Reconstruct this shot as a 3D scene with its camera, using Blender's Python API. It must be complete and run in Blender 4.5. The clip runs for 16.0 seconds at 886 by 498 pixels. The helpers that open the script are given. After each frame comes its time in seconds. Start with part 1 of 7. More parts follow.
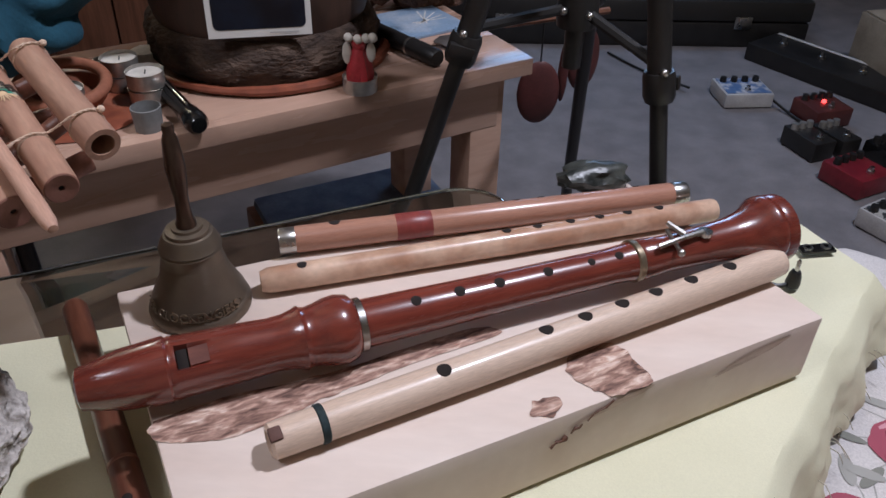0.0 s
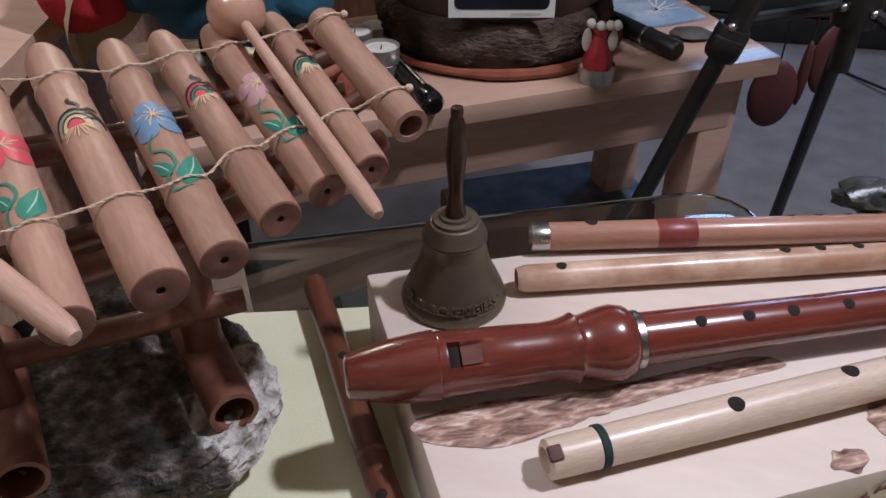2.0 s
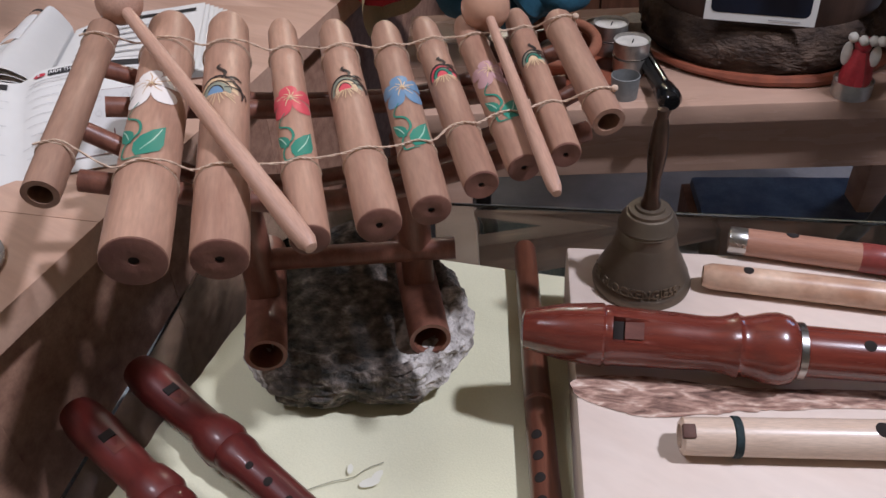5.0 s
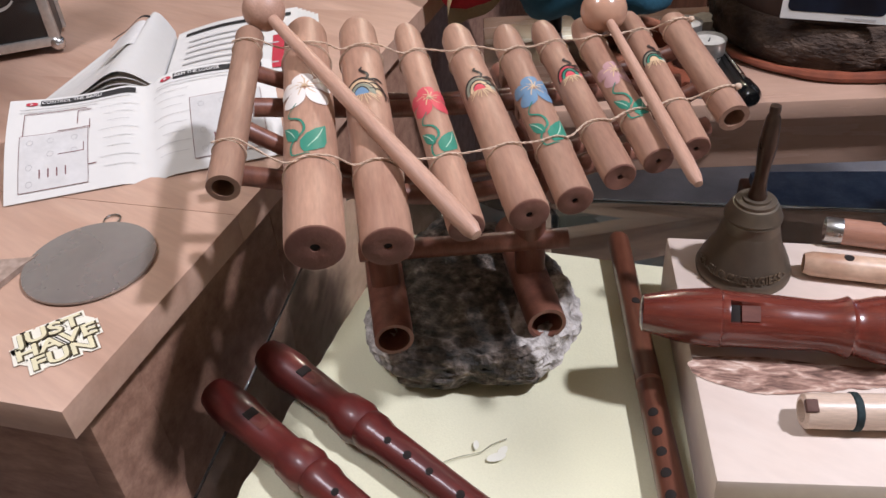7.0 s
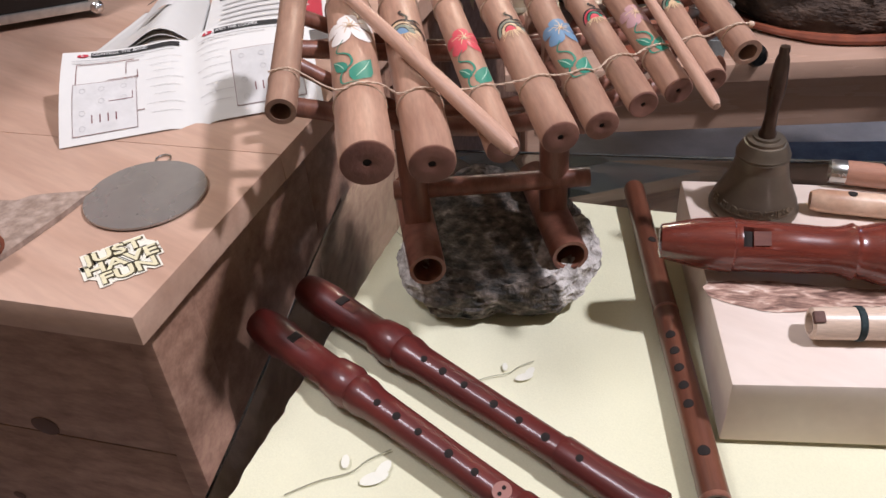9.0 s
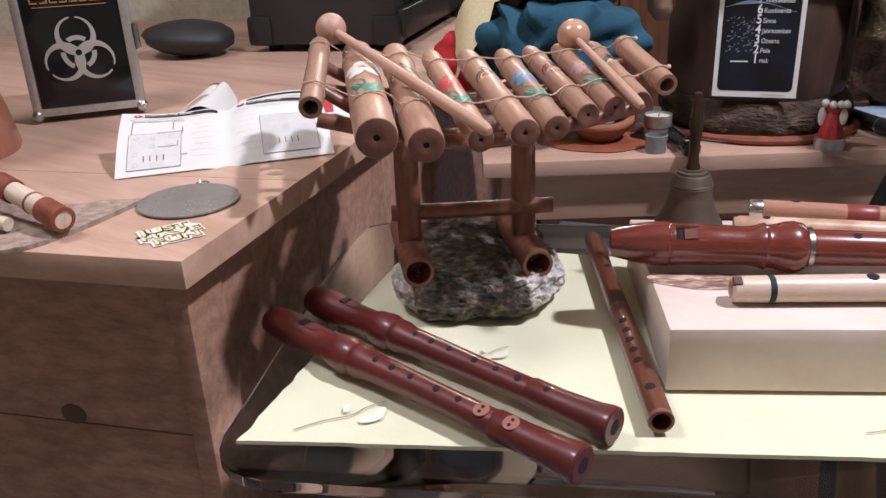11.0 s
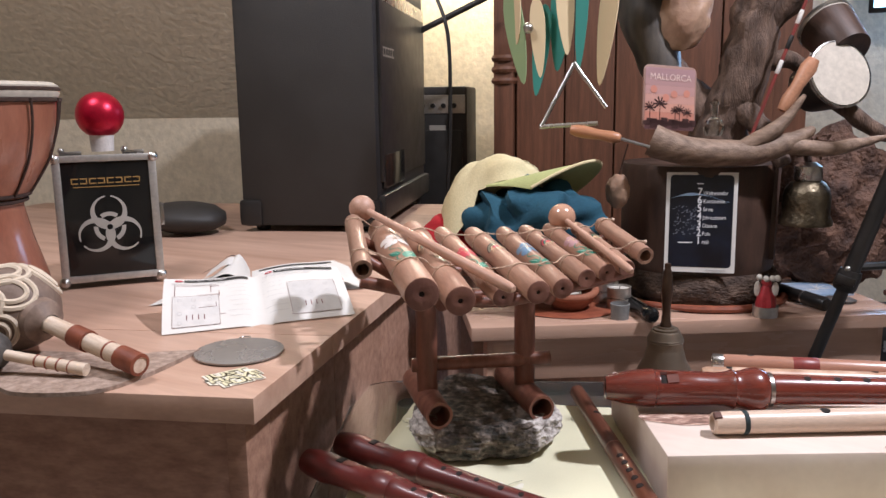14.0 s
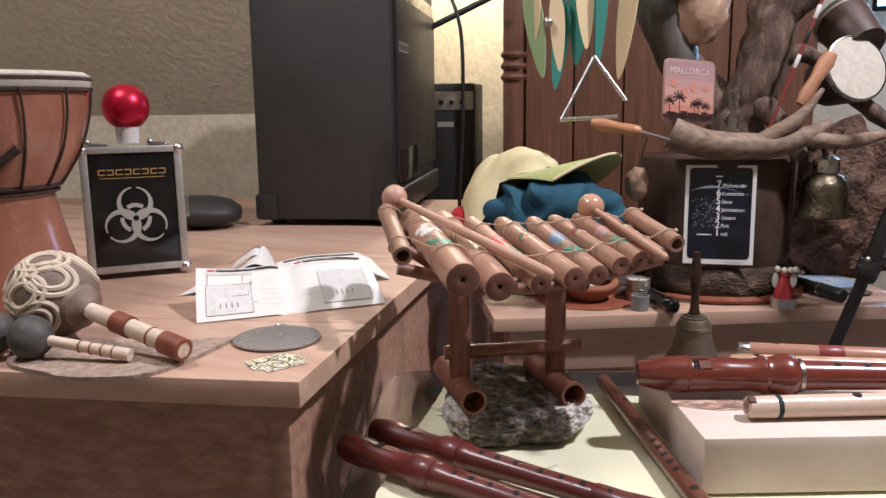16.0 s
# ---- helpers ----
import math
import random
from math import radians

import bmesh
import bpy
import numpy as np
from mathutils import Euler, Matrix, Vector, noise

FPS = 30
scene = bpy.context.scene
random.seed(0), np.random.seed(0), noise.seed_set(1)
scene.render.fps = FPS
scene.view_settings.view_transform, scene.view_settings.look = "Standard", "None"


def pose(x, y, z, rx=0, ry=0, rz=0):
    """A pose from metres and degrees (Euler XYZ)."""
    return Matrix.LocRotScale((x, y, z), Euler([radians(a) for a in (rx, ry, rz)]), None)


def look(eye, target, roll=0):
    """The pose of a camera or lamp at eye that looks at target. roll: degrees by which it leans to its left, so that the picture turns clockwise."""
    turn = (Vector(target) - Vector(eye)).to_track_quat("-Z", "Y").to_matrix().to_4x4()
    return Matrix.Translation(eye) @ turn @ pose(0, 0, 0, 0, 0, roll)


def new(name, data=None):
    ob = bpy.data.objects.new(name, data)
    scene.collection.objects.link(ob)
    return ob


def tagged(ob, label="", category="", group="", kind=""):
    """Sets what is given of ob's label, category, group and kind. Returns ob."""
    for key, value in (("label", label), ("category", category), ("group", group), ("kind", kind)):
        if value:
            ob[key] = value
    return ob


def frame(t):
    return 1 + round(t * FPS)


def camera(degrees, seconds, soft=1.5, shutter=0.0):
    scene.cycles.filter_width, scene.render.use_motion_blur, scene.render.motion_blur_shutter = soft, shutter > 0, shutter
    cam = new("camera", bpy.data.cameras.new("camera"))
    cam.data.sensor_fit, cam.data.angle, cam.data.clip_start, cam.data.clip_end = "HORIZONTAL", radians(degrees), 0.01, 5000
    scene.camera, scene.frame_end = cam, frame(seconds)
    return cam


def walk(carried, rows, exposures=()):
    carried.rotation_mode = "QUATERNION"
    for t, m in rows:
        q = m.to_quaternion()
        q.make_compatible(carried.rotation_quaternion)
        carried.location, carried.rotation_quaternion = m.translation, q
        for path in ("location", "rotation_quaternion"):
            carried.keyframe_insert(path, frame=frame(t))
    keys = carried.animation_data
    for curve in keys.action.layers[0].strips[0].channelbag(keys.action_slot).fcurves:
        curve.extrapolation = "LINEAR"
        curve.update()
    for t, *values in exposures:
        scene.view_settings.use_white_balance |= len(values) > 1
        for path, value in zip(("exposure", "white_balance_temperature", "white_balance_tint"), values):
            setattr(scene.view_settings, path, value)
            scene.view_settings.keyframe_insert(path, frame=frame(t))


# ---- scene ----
cam = camera(57.5, 16.0)
PATH = [
    (0, (0.049, 0.082, 0.883), (-0.017, 1.712, -0.274), 1.5),
    (0.5, (0.034, 0.084, 0.877), (-0.053, 1.713, -0.281), 2.2),
    (1, (0.005, 0.087, 0.873), (-0.196, 1.696, -0.296), 2.1),
    (1.5, (-0.023, 0.092, 0.873), (-0.31, 1.681, -0.307), 1.8),
    (2, (-0.047, 0.107, 0.867), (-0.43, 1.668, -0.323), 0.4),
    (2.5, (-0.074, 0.144, 0.85), (-0.504, 1.69, -0.343), -0.7),
    (3, (-0.075, 0.129, 0.858), (-0.729, 1.583, -0.35), -2.3),
    (3.5, (-0.029, 0.096, 0.89), (-0.811, 1.474, -0.33), -2.0),
    (6, (0.016, 0.035, 0.918), (-0.956, 1.286, -0.303), -4.5),
    (6.5, (-0.023, 0.003, 0.929), (-0.995, 1.251, -0.295), -4.6),
    (7, (-0.029, -0.002, 0.928), (-1.0, 1.245, -0.296), -4.6),
    (7.5, (-0.024, -0.016, 0.934), (-0.996, 1.231, -0.291), -4.6),
    (8, (-0.02, -0.026, 0.93), (-0.994, 1.219, -0.295), -4.7),
    (8.5, (-0.018, -0.043, 0.926), (-0.989, 1.2, -0.303), -4.7),
    (9, (-0.013, -0.069, 0.916), (-0.983, 1.178, -0.311), -4.6),
    (11.5, (0.102, -0.285, 0.822), (-0.959, 1.271, 0.151), -2.2),
    (12, (0.09, -0.325, 0.827), (-0.957, 1.27, 0.225), -1.8),
    (12.5, (0.08, -0.354, 0.836), (-0.967, 1.269, 0.317), -1.6),
    (13, (0.088, -0.373, 0.841), (-0.947, 1.279, 0.392), -1.4),
    (13.5, (0.084, -0.388, 0.846), (-0.909, 1.301, 0.444), -1.0),
    (14, (0.079, -0.401, 0.84), (-0.883, 1.316, 0.485), -0.8),
    (14.5, (0.079, -0.402, 0.837), (-0.863, 1.327, 0.486), -0.7),
    (15, (0.067, -0.41, 0.834), (-0.875, 1.319, 0.485), -0.7),
    (15.5, (0.052, -0.422, 0.83), (-0.892, 1.307, 0.482), -0.8),
    (16, (0.045, -0.434, 0.829), (-0.902, 1.292, 0.475), -0.7),
]
walk(cam, [(t, look(eye, target, roll)) for t, eye, target, roll in PATH], [(0.0, -0.55, 5600, 13), (1.0, -0.72, 5600, 13), (2.0, -0.55, 5600, 13), (2.5, -0.42, 5600, 13), (3.0, -0.70, 5600, 13), (3.5, -0.55, 5600, 13), (6.0, -0.42, 5600, 14), (7.0, -0.14, 5760, 13), (9.0, -0.08, 5850, 14), (11.5, 0.08, 5750, 14), (16.0, 0.10, 5950, 13)])

# ---- world and lights ----
world = bpy.data.worlds.new("world")
scene.world = world
world.use_nodes = True
world.node_tree.nodes["Background"].inputs[0].default_value = (1.0, 0.90, 0.86, 1)
world.node_tree.nodes["Background"].inputs[1].default_value = 0.15


def lamp(name, kind, where, target, energy, colour, size=0.1):
    data = bpy.data.lights.new(name, kind)
    data.energy, data.color = energy, colour
    if kind == "AREA":
        data.shape, data.size = "DISK", size
    else:
        data.shadow_soft_size = size
    ob = new(name, data)
    ob.matrix_world = look(where, target)
    return ob


lamp("ceiling_light", "AREA", (0.70, 0.66, 2.20), (-0.30, 0.38, 0.5), 41.0, (1.0, 0.95, 0.95), 0.11)
lamp("room_light", "AREA", (-0.95, -0.25, 2.25), (-0.75, 0.35, 0.5), 17.0, (1.0, 0.94, 0.91), 0.45)
lamp("corner_light", "POINT", (-1.14, 1.945, 1.52), (0, 0, 0), 26.0, (1.0, 0.92, 0.72), 0.08)
lamp("screen_light", "AREA", (0.42, 2.62, 1.22), (0.05, 1.0, 0.45), 8.0, (0.50, 0.70, 1.0), 0.55)


# ---- materials ----
def nodes_of(name):
    m = bpy.data.materials.new(name)
    m.use_nodes = True
    return m, m.node_tree.nodes, m.node_tree.links, m.node_tree.nodes["Principled BSDF"]


def surface(name, a, b, scale=40, stretch=(1, 1, 1), rough=0.6, metal=0.0, bump=0.15, contrast=(0.35, 0.65), fine=300, detail=4, coat=0.0, spread=0.12, coords="Object", distance=0.001, speck=0.35):
    """A two-scale procedural surface: broad variation between two colours, fine grain, and a little difference from thing to thing."""
    m, n, l, p = nodes_of(name)
    tc = n.new("ShaderNodeTexCoord")
    mp = n.new("ShaderNodeMapping")
    mp.inputs["Scale"].default_value = stretch
    l.new(tc.outputs[coords], mp.inputs[0])
    info = n.new("ShaderNodeObjectInfo")
    sh = n.new("ShaderNodeVectorMath")
    sh.operation = "ADD"
    mul = n.new("ShaderNodeMath")
    mul.operation = "MULTIPLY"
    mul.inputs[1].default_value = 7.0
    l.new(info.outputs["Random"], mul.inputs[0])
    l.new(mp.outputs[0], sh.inputs[0])
    l.new(mul.outputs[0], sh.inputs[1])
    t1 = n.new("ShaderNodeTexNoise")
    t1.inputs["Scale"].default_value, t1.inputs["Detail"].default_value = scale, detail
    l.new(sh.outputs[0], t1.inputs["Vector"])
    t2 = n.new("ShaderNodeTexNoise")
    t2.inputs["Scale"].default_value, t2.inputs["Detail"].default_value = fine, 3
    l.new(sh.outputs[0], t2.inputs["Vector"])
    ramp = n.new("ShaderNodeValToRGB")
    e = ramp.color_ramp.elements
    e[0].position, e[1].position = contrast
    e[0].color, e[1].color = (*a, 1), (*b, 1)
    l.new(t1.outputs["Fac"], ramp.inputs[0])
    mix = n.new("ShaderNodeMixRGB")
    mix.blend_type = "MULTIPLY"
    mix.inputs[0].default_value = speck
    r2 = n.new("ShaderNodeValToRGB")
    r2.color_ramp.elements[0].position, r2.color_ramp.elements[1].position = 0.3, 0.7
    r2.color_ramp.elements[0].color = (0.45, 0.45, 0.45, 1)
    l.new(t2.outputs["Fac"], r2.inputs[0])
    l.new(ramp.outputs[0], mix.inputs[1])
    l.new(r2.outputs[0], mix.inputs[2])
    hsv = n.new("ShaderNodeHueSaturation")
    mr = n.new("ShaderNodeMapRange")
    mr.inputs["To Min"].default_value, mr.inputs["To Max"].default_value = 1 - spread, 1 + spread
    l.new(info.outputs["Random"], mr.inputs[0])
    l.new(mr.outputs[0], hsv.inputs["Value"])
    l.new(mix.outputs[0], hsv.inputs["Color"])
    l.new(hsv.outputs[0], p.inputs["Base Color"])
    rr = n.new("ShaderNodeMapRange")
    rr.inputs["To Min"].default_value, rr.inputs["To Max"].default_value = max(0.03, rough - 0.1), min(1, rough + 0.1)
    l.new(t1.outputs["Fac"], rr.inputs[0])
    l.new(rr.outputs[0], p.inputs["Roughness"])
    p.inputs["Metallic"].default_value = metal
    p.inputs["Coat Weight"].default_value = coat
    p.inputs["Coat Roughness"].default_value = 0.12
    if bump:
        bp = n.new("ShaderNodeBump")
        bp.inputs["Strength"].default_value, bp.inputs["Distance"].default_value = bump, distance
        l.new(t2.outputs["Fac"], bp.inputs["Height"])
        l.new(bp.outputs[0], p.inputs["Normal"])
    return m


def plain(name, c, rough=0.5, metal=0.0, emit=0.0):
    m, n, l, p = nodes_of(name)
    p.inputs["Base Color"].default_value = (*c, 1)
    p.inputs["Roughness"].default_value, p.inputs["Metallic"].default_value = rough, metal
    if emit:
        p.inputs["Emission Color"].default_value = (*c, 1)
        p.inputs["Emission Strength"].default_value = emit
    return m


def glassy(name, c, rough=0.02):
    m, n, l, p = nodes_of(name)
    p.inputs["Base Color"].default_value = (*c, 1)
    p.inputs["Roughness"].default_value = rough
    p.inputs["Transmission Weight"].default_value = 1.0
    p.inputs["IOR"].default_value = 1.45
    return m


PINE = surface("pine", (0.57, 0.378, 0.280), (0.40, 0.240, 0.165), 5, (1, 7, 7), 0.42, 0, 0.10, (0.28, 0.78), 40, 8, speck=0.22)
# the same pine, darkened in colour for faces that stand in shade
PINE_SHADED = surface("shaded_pine_board", (0.42, 0.245, 0.165), (0.235, 0.118, 0.078), 7, (1, 12, 12), 0.55, 0, 0.14, (0.28, 0.75), 30, 6, speck=0.32)
PINE_DARK = surface("dark_pine", (0.18, 0.075, 0.04), (0.10, 0.04, 0.02), 6, (14, 14, 1), 0.5, 0, 0.1, (0.3, 0.7), 40)
BLOCKTOP = surface("sawn_wood", (0.80, 0.68, 0.59), (0.68, 0.54, 0.45), 6, (1.5, 5, 3), 0.6, 0, 0.06, (0.3, 0.85), 40, 6, speck=0.08)
def bark_inlay():
    """Ingrown bark in a sawn slab: brown streaks along the grain, dark seams and pale flakes."""
    m, n, l, p = nodes_of("bark_stain")
    tc, mp = n.new("ShaderNodeTexCoord"), n.new("ShaderNodeMapping")
    mp.vector_type = "TEXTURE"
    mp.inputs["Rotation"].default_value = (0, 0, radians(29))
    mp.inputs["Scale"].default_value = (3.2, 1.0, 1.0)
    l.new(tc.outputs["Object"], mp.inputs[0])
    a, b = n.new("ShaderNodeTexNoise"), n.new("ShaderNodeTexNoise")
    for t, sc, dt, ds in ((a, 190, 8, 0.7), (b, 520, 6, 0.5)):
        t.inputs["Scale"].default_value, t.inputs["Detail"].default_value, t.inputs["Distortion"].default_value = sc, dt, ds
        l.new(mp.outputs[0], t.inputs["Vector"])
    ramp = n.new("ShaderNodeValToRGB")
    e = ramp.color_ramp.elements
    e[0].position, e[0].color = 0.30, (0.085, 0.045, 0.034, 1)
    e[1].position, e[1].color = 0.74, (0.74, 0.60, 0.51, 1)
    for pos, c in ((0.43, (0.24, 0.135, 0.10)), (0.55, (0.40, 0.25, 0.19)), (0.61, (0.52, 0.36, 0.28))):
        e.new(pos).color = (*c, 1)
    l.new(a.outputs["Fac"], ramp.inputs[0])
    mix = n.new("ShaderNodeMixRGB")
    mix.blend_type, mix.inputs[0].default_value = "OVERLAY", 0.6
    l.new(ramp.outputs[0], mix.inputs[1])
    l.new(b.outputs["Fac"], mix.inputs[2])
    l.new(mix.outputs[0], p.inputs["Base Color"])
    p.inputs["Roughness"].default_value = 0.8
    bp = n.new("ShaderNodeBump")
    bp.inputs["Strength"].default_value, bp.inputs["Distance"].default_value = 0.7, 0.002
    l.new(a.outputs["Fac"], bp.inputs["Height"])
    l.new(bp.outputs[0], p.inputs["Normal"])
    return m


def crusted_stone():
    """Dark slate with brown moss, and a pale crumbling crust at two of its corners."""
    m, n, l, p = nodes_of("slate_stone")
    tc = n.new("ShaderNodeTexCoord")
    a, b, c = n.new("ShaderNodeTexNoise"), n.new("ShaderNodeTexNoise"), n.new("ShaderNodeTexNoise")
    for t, sc, dt in ((a, 26, 8), (b, 95, 7), (c, 330, 4)):
        t.inputs["Scale"].default_value, t.inputs["Detail"].default_value = sc, dt
        l.new(tc.outputs["Object"], t.inputs["Vector"])
    dark = n.new("ShaderNodeValToRGB")
    e = dark.color_ramp.elements
    e[0].position, e[0].color = 0.36, (0.030, 0.028, 0.024, 1)
    e[1].position, e[1].color = 0.72, (0.34, 0.29, 0.25, 1)
    e.new(0.50).color = (0.095, 0.078, 0.064, 1)
    e.new(0.60).color = (0.17, 0.135, 0.11, 1)
    l.new(b.outputs["Fac"], dark.inputs[0])
    pale = n.new("ShaderNodeValToRGB")
    pale.color_ramp.elements[0].position, pale.color_ramp.elements[0].color = 0.34, (0.22, 0.19, 0.16, 1)
    pale.color_ramp.elements[1].position, pale.color_ramp.elements[1].color = 0.56, (0.66, 0.61, 0.56, 1)
    l.new(b.outputs["Fac"], pale.inputs[0])
    near = []
    for x, y, r in ((0.088, 0.020, 0.052), (-0.052, -0.082, 0.036)):
        d = n.new("ShaderNodeVectorMath")
        d.operation = "DISTANCE"
        d.inputs[1].default_value = (x, y, 0.004)
        l.new(tc.outputs["Object"], d.inputs[0])
        k = n.new("ShaderNodeMapRange")
        k.inputs["From Min"].default_value, k.inputs["From Max"].default_value = r + 0.012, r - 0.012
        k.inputs["To Min"].default_value, k.inputs["To Max"].default_value = -0.35, 0.65
        k.clamp = True
        l.new(d.outputs["Value"], k.inputs[0])
        near.append(k)
    top = n.new("ShaderNodeMath")
    top.operation = "MAXIMUM"
    l.new(near[0].outputs[0], top.inputs[0])
    l.new(near[1].outputs[0], top.inputs[1])
    add = n.new("ShaderNodeMath")
    l.new(top.outputs[0], add.inputs[0])
    l.new(a.outputs["Fac"], add.inputs[1])
    edge = n.new("ShaderNodeMapRange")
    edge.inputs["From Min"].default_value, edge.inputs["From Max"].default_value = 0.50, 0.60
    l.new(add.outputs[0], edge.inputs[0])
    mix = n.new("ShaderNodeMixRGB")
    l.new(edge.outputs[0], mix.inputs[0])
    l.new(dark.outputs[0], mix.inputs[1])
    l.new(pale.outputs[0], mix.inputs[2])
    l.new(mix.outputs[0], p.inputs["Base Color"])
    p.inputs["Roughness"].default_value = 0.85
    hi = n.new("ShaderNodeMath")
    l.new(b.outputs["Fac"], hi.inputs[0])
    l.new(c.outputs["Fac"], hi.inputs[1])
    bp = n.new("ShaderNodeBump")
    bp.inputs["Strength"].default_value, bp.inputs["Distance"].default_value = 0.9, 0.004
    l.new(hi.outputs[0], bp.inputs["Height"])
    l.new(bp.outputs[0], p.inputs["Normal"])
    return m


BENCHWOOD = surface("lacquered_pine", (0.56, 0.370, 0.275), (0.43, 0.265, 0.185), 5, (1, 7, 7), 0.26, 0, 0.05, (0.28, 0.78), 40, 8, speck=0.16)
BARKSTAIN = bark_inlay()
BARK = surface("bark", (0.045, 0.026, 0.017), (0.20, 0.13, 0.09), 22, (1, 1, 2.2), 0.85, 0, 1.0, (0.42, 0.8), 110, 6, distance=0.006)
LOG = surface("stained_log", (0.045, 0.024, 0.016), (0.085, 0.045, 0.03), 14, (4, 4, 1), 0.5, 0, 0.2, (0.3, 0.7), 80)
DRIFT = surface("driftwood", (0.19, 0.118, 0.080), (0.060, 0.034, 0.022), 18, (5, 5, 1), 0.75, 0, 0.7, (0.3, 0.7), 120, 6, distance=0.004)
ANTLER = surface("antler", (0.34, 0.232, 0.160), (0.125, 0.074, 0.045), 26, (1, 5, 5), 0.6, 0, 0.6, (0.3, 0.75), 140, 5, distance=0.002)
BAMBOO = surface("bamboo", (0.47, 0.285, 0.195), (0.285, 0.145, 0.095), 12, (1, 5, 5), 0.46, 0, 0.10, (0.28, 0.76), 90, 7, spread=0.16, speck=0.34)
BAMBOO_END = surface("bamboo_node", (0.24, 0.105, 0.072), (0.155, 0.062, 0.044), 60, (1, 1, 1), 0.7, 0, 0.4, (0.3, 0.7), 240)
BAMBOO_RED = surface("stained_bamboo", (0.27, 0.112, 0.072), (0.165, 0.062, 0.040), 18, (6, 6, 1), 0.4, 0, 0.08, (0.3, 0.75), 140)
PALE = surface("pale_maple", (0.72, 0.56, 0.44), (0.60, 0.44, 0.33), 16, (1, 9, 9), 0.36, 0, 0.04, (0.3, 0.75), 150, coat=0.25)
FLAME = surface("flamed_bamboo", (0.70, 0.50, 0.36), (0.42, 0.23, 0.14), 24, (1.0, 1.4, 1.4), 0.36, 0, 0.04, (0.28, 0.62), 150, coat=0.25)
PEACH = surface("bamboo_flute_wood", (0.52, 0.275, 0.19), (0.41, 0.19, 0.12), 16, (1, 9, 9), 0.34, 0, 0.04, (0.3, 0.75), 150, coat=0.3)
ROSEWOOD = surface("rosewood", (0.198, 0.041, 0.025), (0.105, 0.018, 0.012), 22, (1, 12, 12), 0.26, 0, 0.03, (0.3, 0.75), 160, coat=0.7)
CHERRY = surface("dark_cherry", (0.135, 0.020, 0.0155), (0.078, 0.0105, 0.0095), 20, (1, 8, 8), 0.42, 0, 0.02, (0.3, 0.75), 160, coat=0.28)
CHERRY.node_tree.nodes["Principled BSDF"].inputs["Coat Roughness"].default_value = 0.04
BROWNFLUTE = surface("brown_flute_wood", (0.17, 0.06, 0.032), (0.095, 0.03, 0.017), 20, (1, 9, 9), 0.35, 0, 0.05, (0.3, 0.75), 160, coat=0.3)
CLOTH = surface("yellow_cloth", (0.76, 0.735, 0.53), (0.69, 0.665, 0.465), 7, (1, 1, 1), 0.9, 0, 0.2, (0.3, 0.7), 700, 3, spread=0.0, speck=0.10)
LACE = surface("crochet_edge", (0.80, 0.74, 0.60), (0.62, 0.56, 0.42), 220, (1, 1, 1), 0.95, 0, 1.0, (0.4, 0.6), 500, 2, distance=0.003)
STONE = crusted_stone()
MINERAL = surface("dark_mineral", (0.018, 0.021, 0.019), (0.08, 0.085, 0.075), 60, (1, 1, 1), 0.35, 0, 0.6, (0.35, 0.7), 200, 5)
BRASS = surface("aged_bronze", (0.235, 0.190, 0.140), (0.165, 0.130, 0.095), 14, (1, 1, 1), 0.46, 0.7, 0.06, (0.3, 0.7), 120, speck=0.15)
BRASS2 = surface("cast_brass", (0.26, 0.215, 0.145), (0.10, 0.078, 0.05), 45, (1, 1, 1), 0.4, 0.9, 0.9, (0.35, 0.65), 110, distance=0.003)
STEEL = surface("brushed_steel", (0.66, 0.65, 0.62), (0.50, 0.49, 0.47), 30, (1, 1, 1), 0.28, 1.0, 0.03, (0.3, 0.7), 200)
DULLSTEEL = surface("dull_steel_disc", (0.46, 0.43, 0.395), (0.33, 0.305, 0.28), 14, (1, 1, 1), 0.27, 0.6, 0.04, (0.3, 0.7), 120, speck=0.1)
ALU = surface("aluminium_trim", (0.62, 0.59, 0.54), (0.50, 0.475, 0.44), 30, (1, 1, 1), 0.4, 0.8, 0.04, (0.3, 0.7), 200)
BLACK = surface("black_plastic", (0.012, 0.011, 0.010), (0.020, 0.018, 0.017), 30, (1, 1, 1), 0.42, 0, 0.05, (0.3, 0.7), 300)
TOLEX = surface("black_amp_vinyl", (0.018, 0.016, 0.014), (0.027, 0.024, 0.021), 10, (1, 1, 1), 0.55, 0, 0.4, (0.3, 0.7), 700)
GLOSSBLACK = plain("gloss_black", (0.008, 0.008, 0.008), 0.12)
HOLE = plain("bore_shadow", (0.012, 0.007, 0.005), 0.9)
CARPET = surface("grey_blue_carpet", (0.245, 0.228, 0.232), (0.175, 0.163, 0.168), 14, (1, 1, 1), 0.95, 0, 0.5, (0.3, 0.7), 500)
PLASTER = surface("woodchip_plaster", (0.76, 0.665, 0.505), (0.70, 0.605, 0.45), 5, (1, 1, 1), 0.9, 0, 0.7, (0.3, 0.7), 55, 4, spread=0.02, distance=0.004)
# near-black backdrop colour that holds the darkness of the unlit far end
DARKWALL = surface("near_black_backdrop", (0.012, 0.011, 0.012), (0.022, 0.020, 0.022), 6, (6, 6, 1), 0.9, 0, 0.2, (0.3, 0.7), 60)
PAPER = surface("printed_paper", (0.70, 0.68, 0.635), (0.66, 0.64, 0.595), 8, (1, 1, 1), 0.7, 0, 0.02, (0.3, 0.7), 120, spread=0.03, speck=0.04)
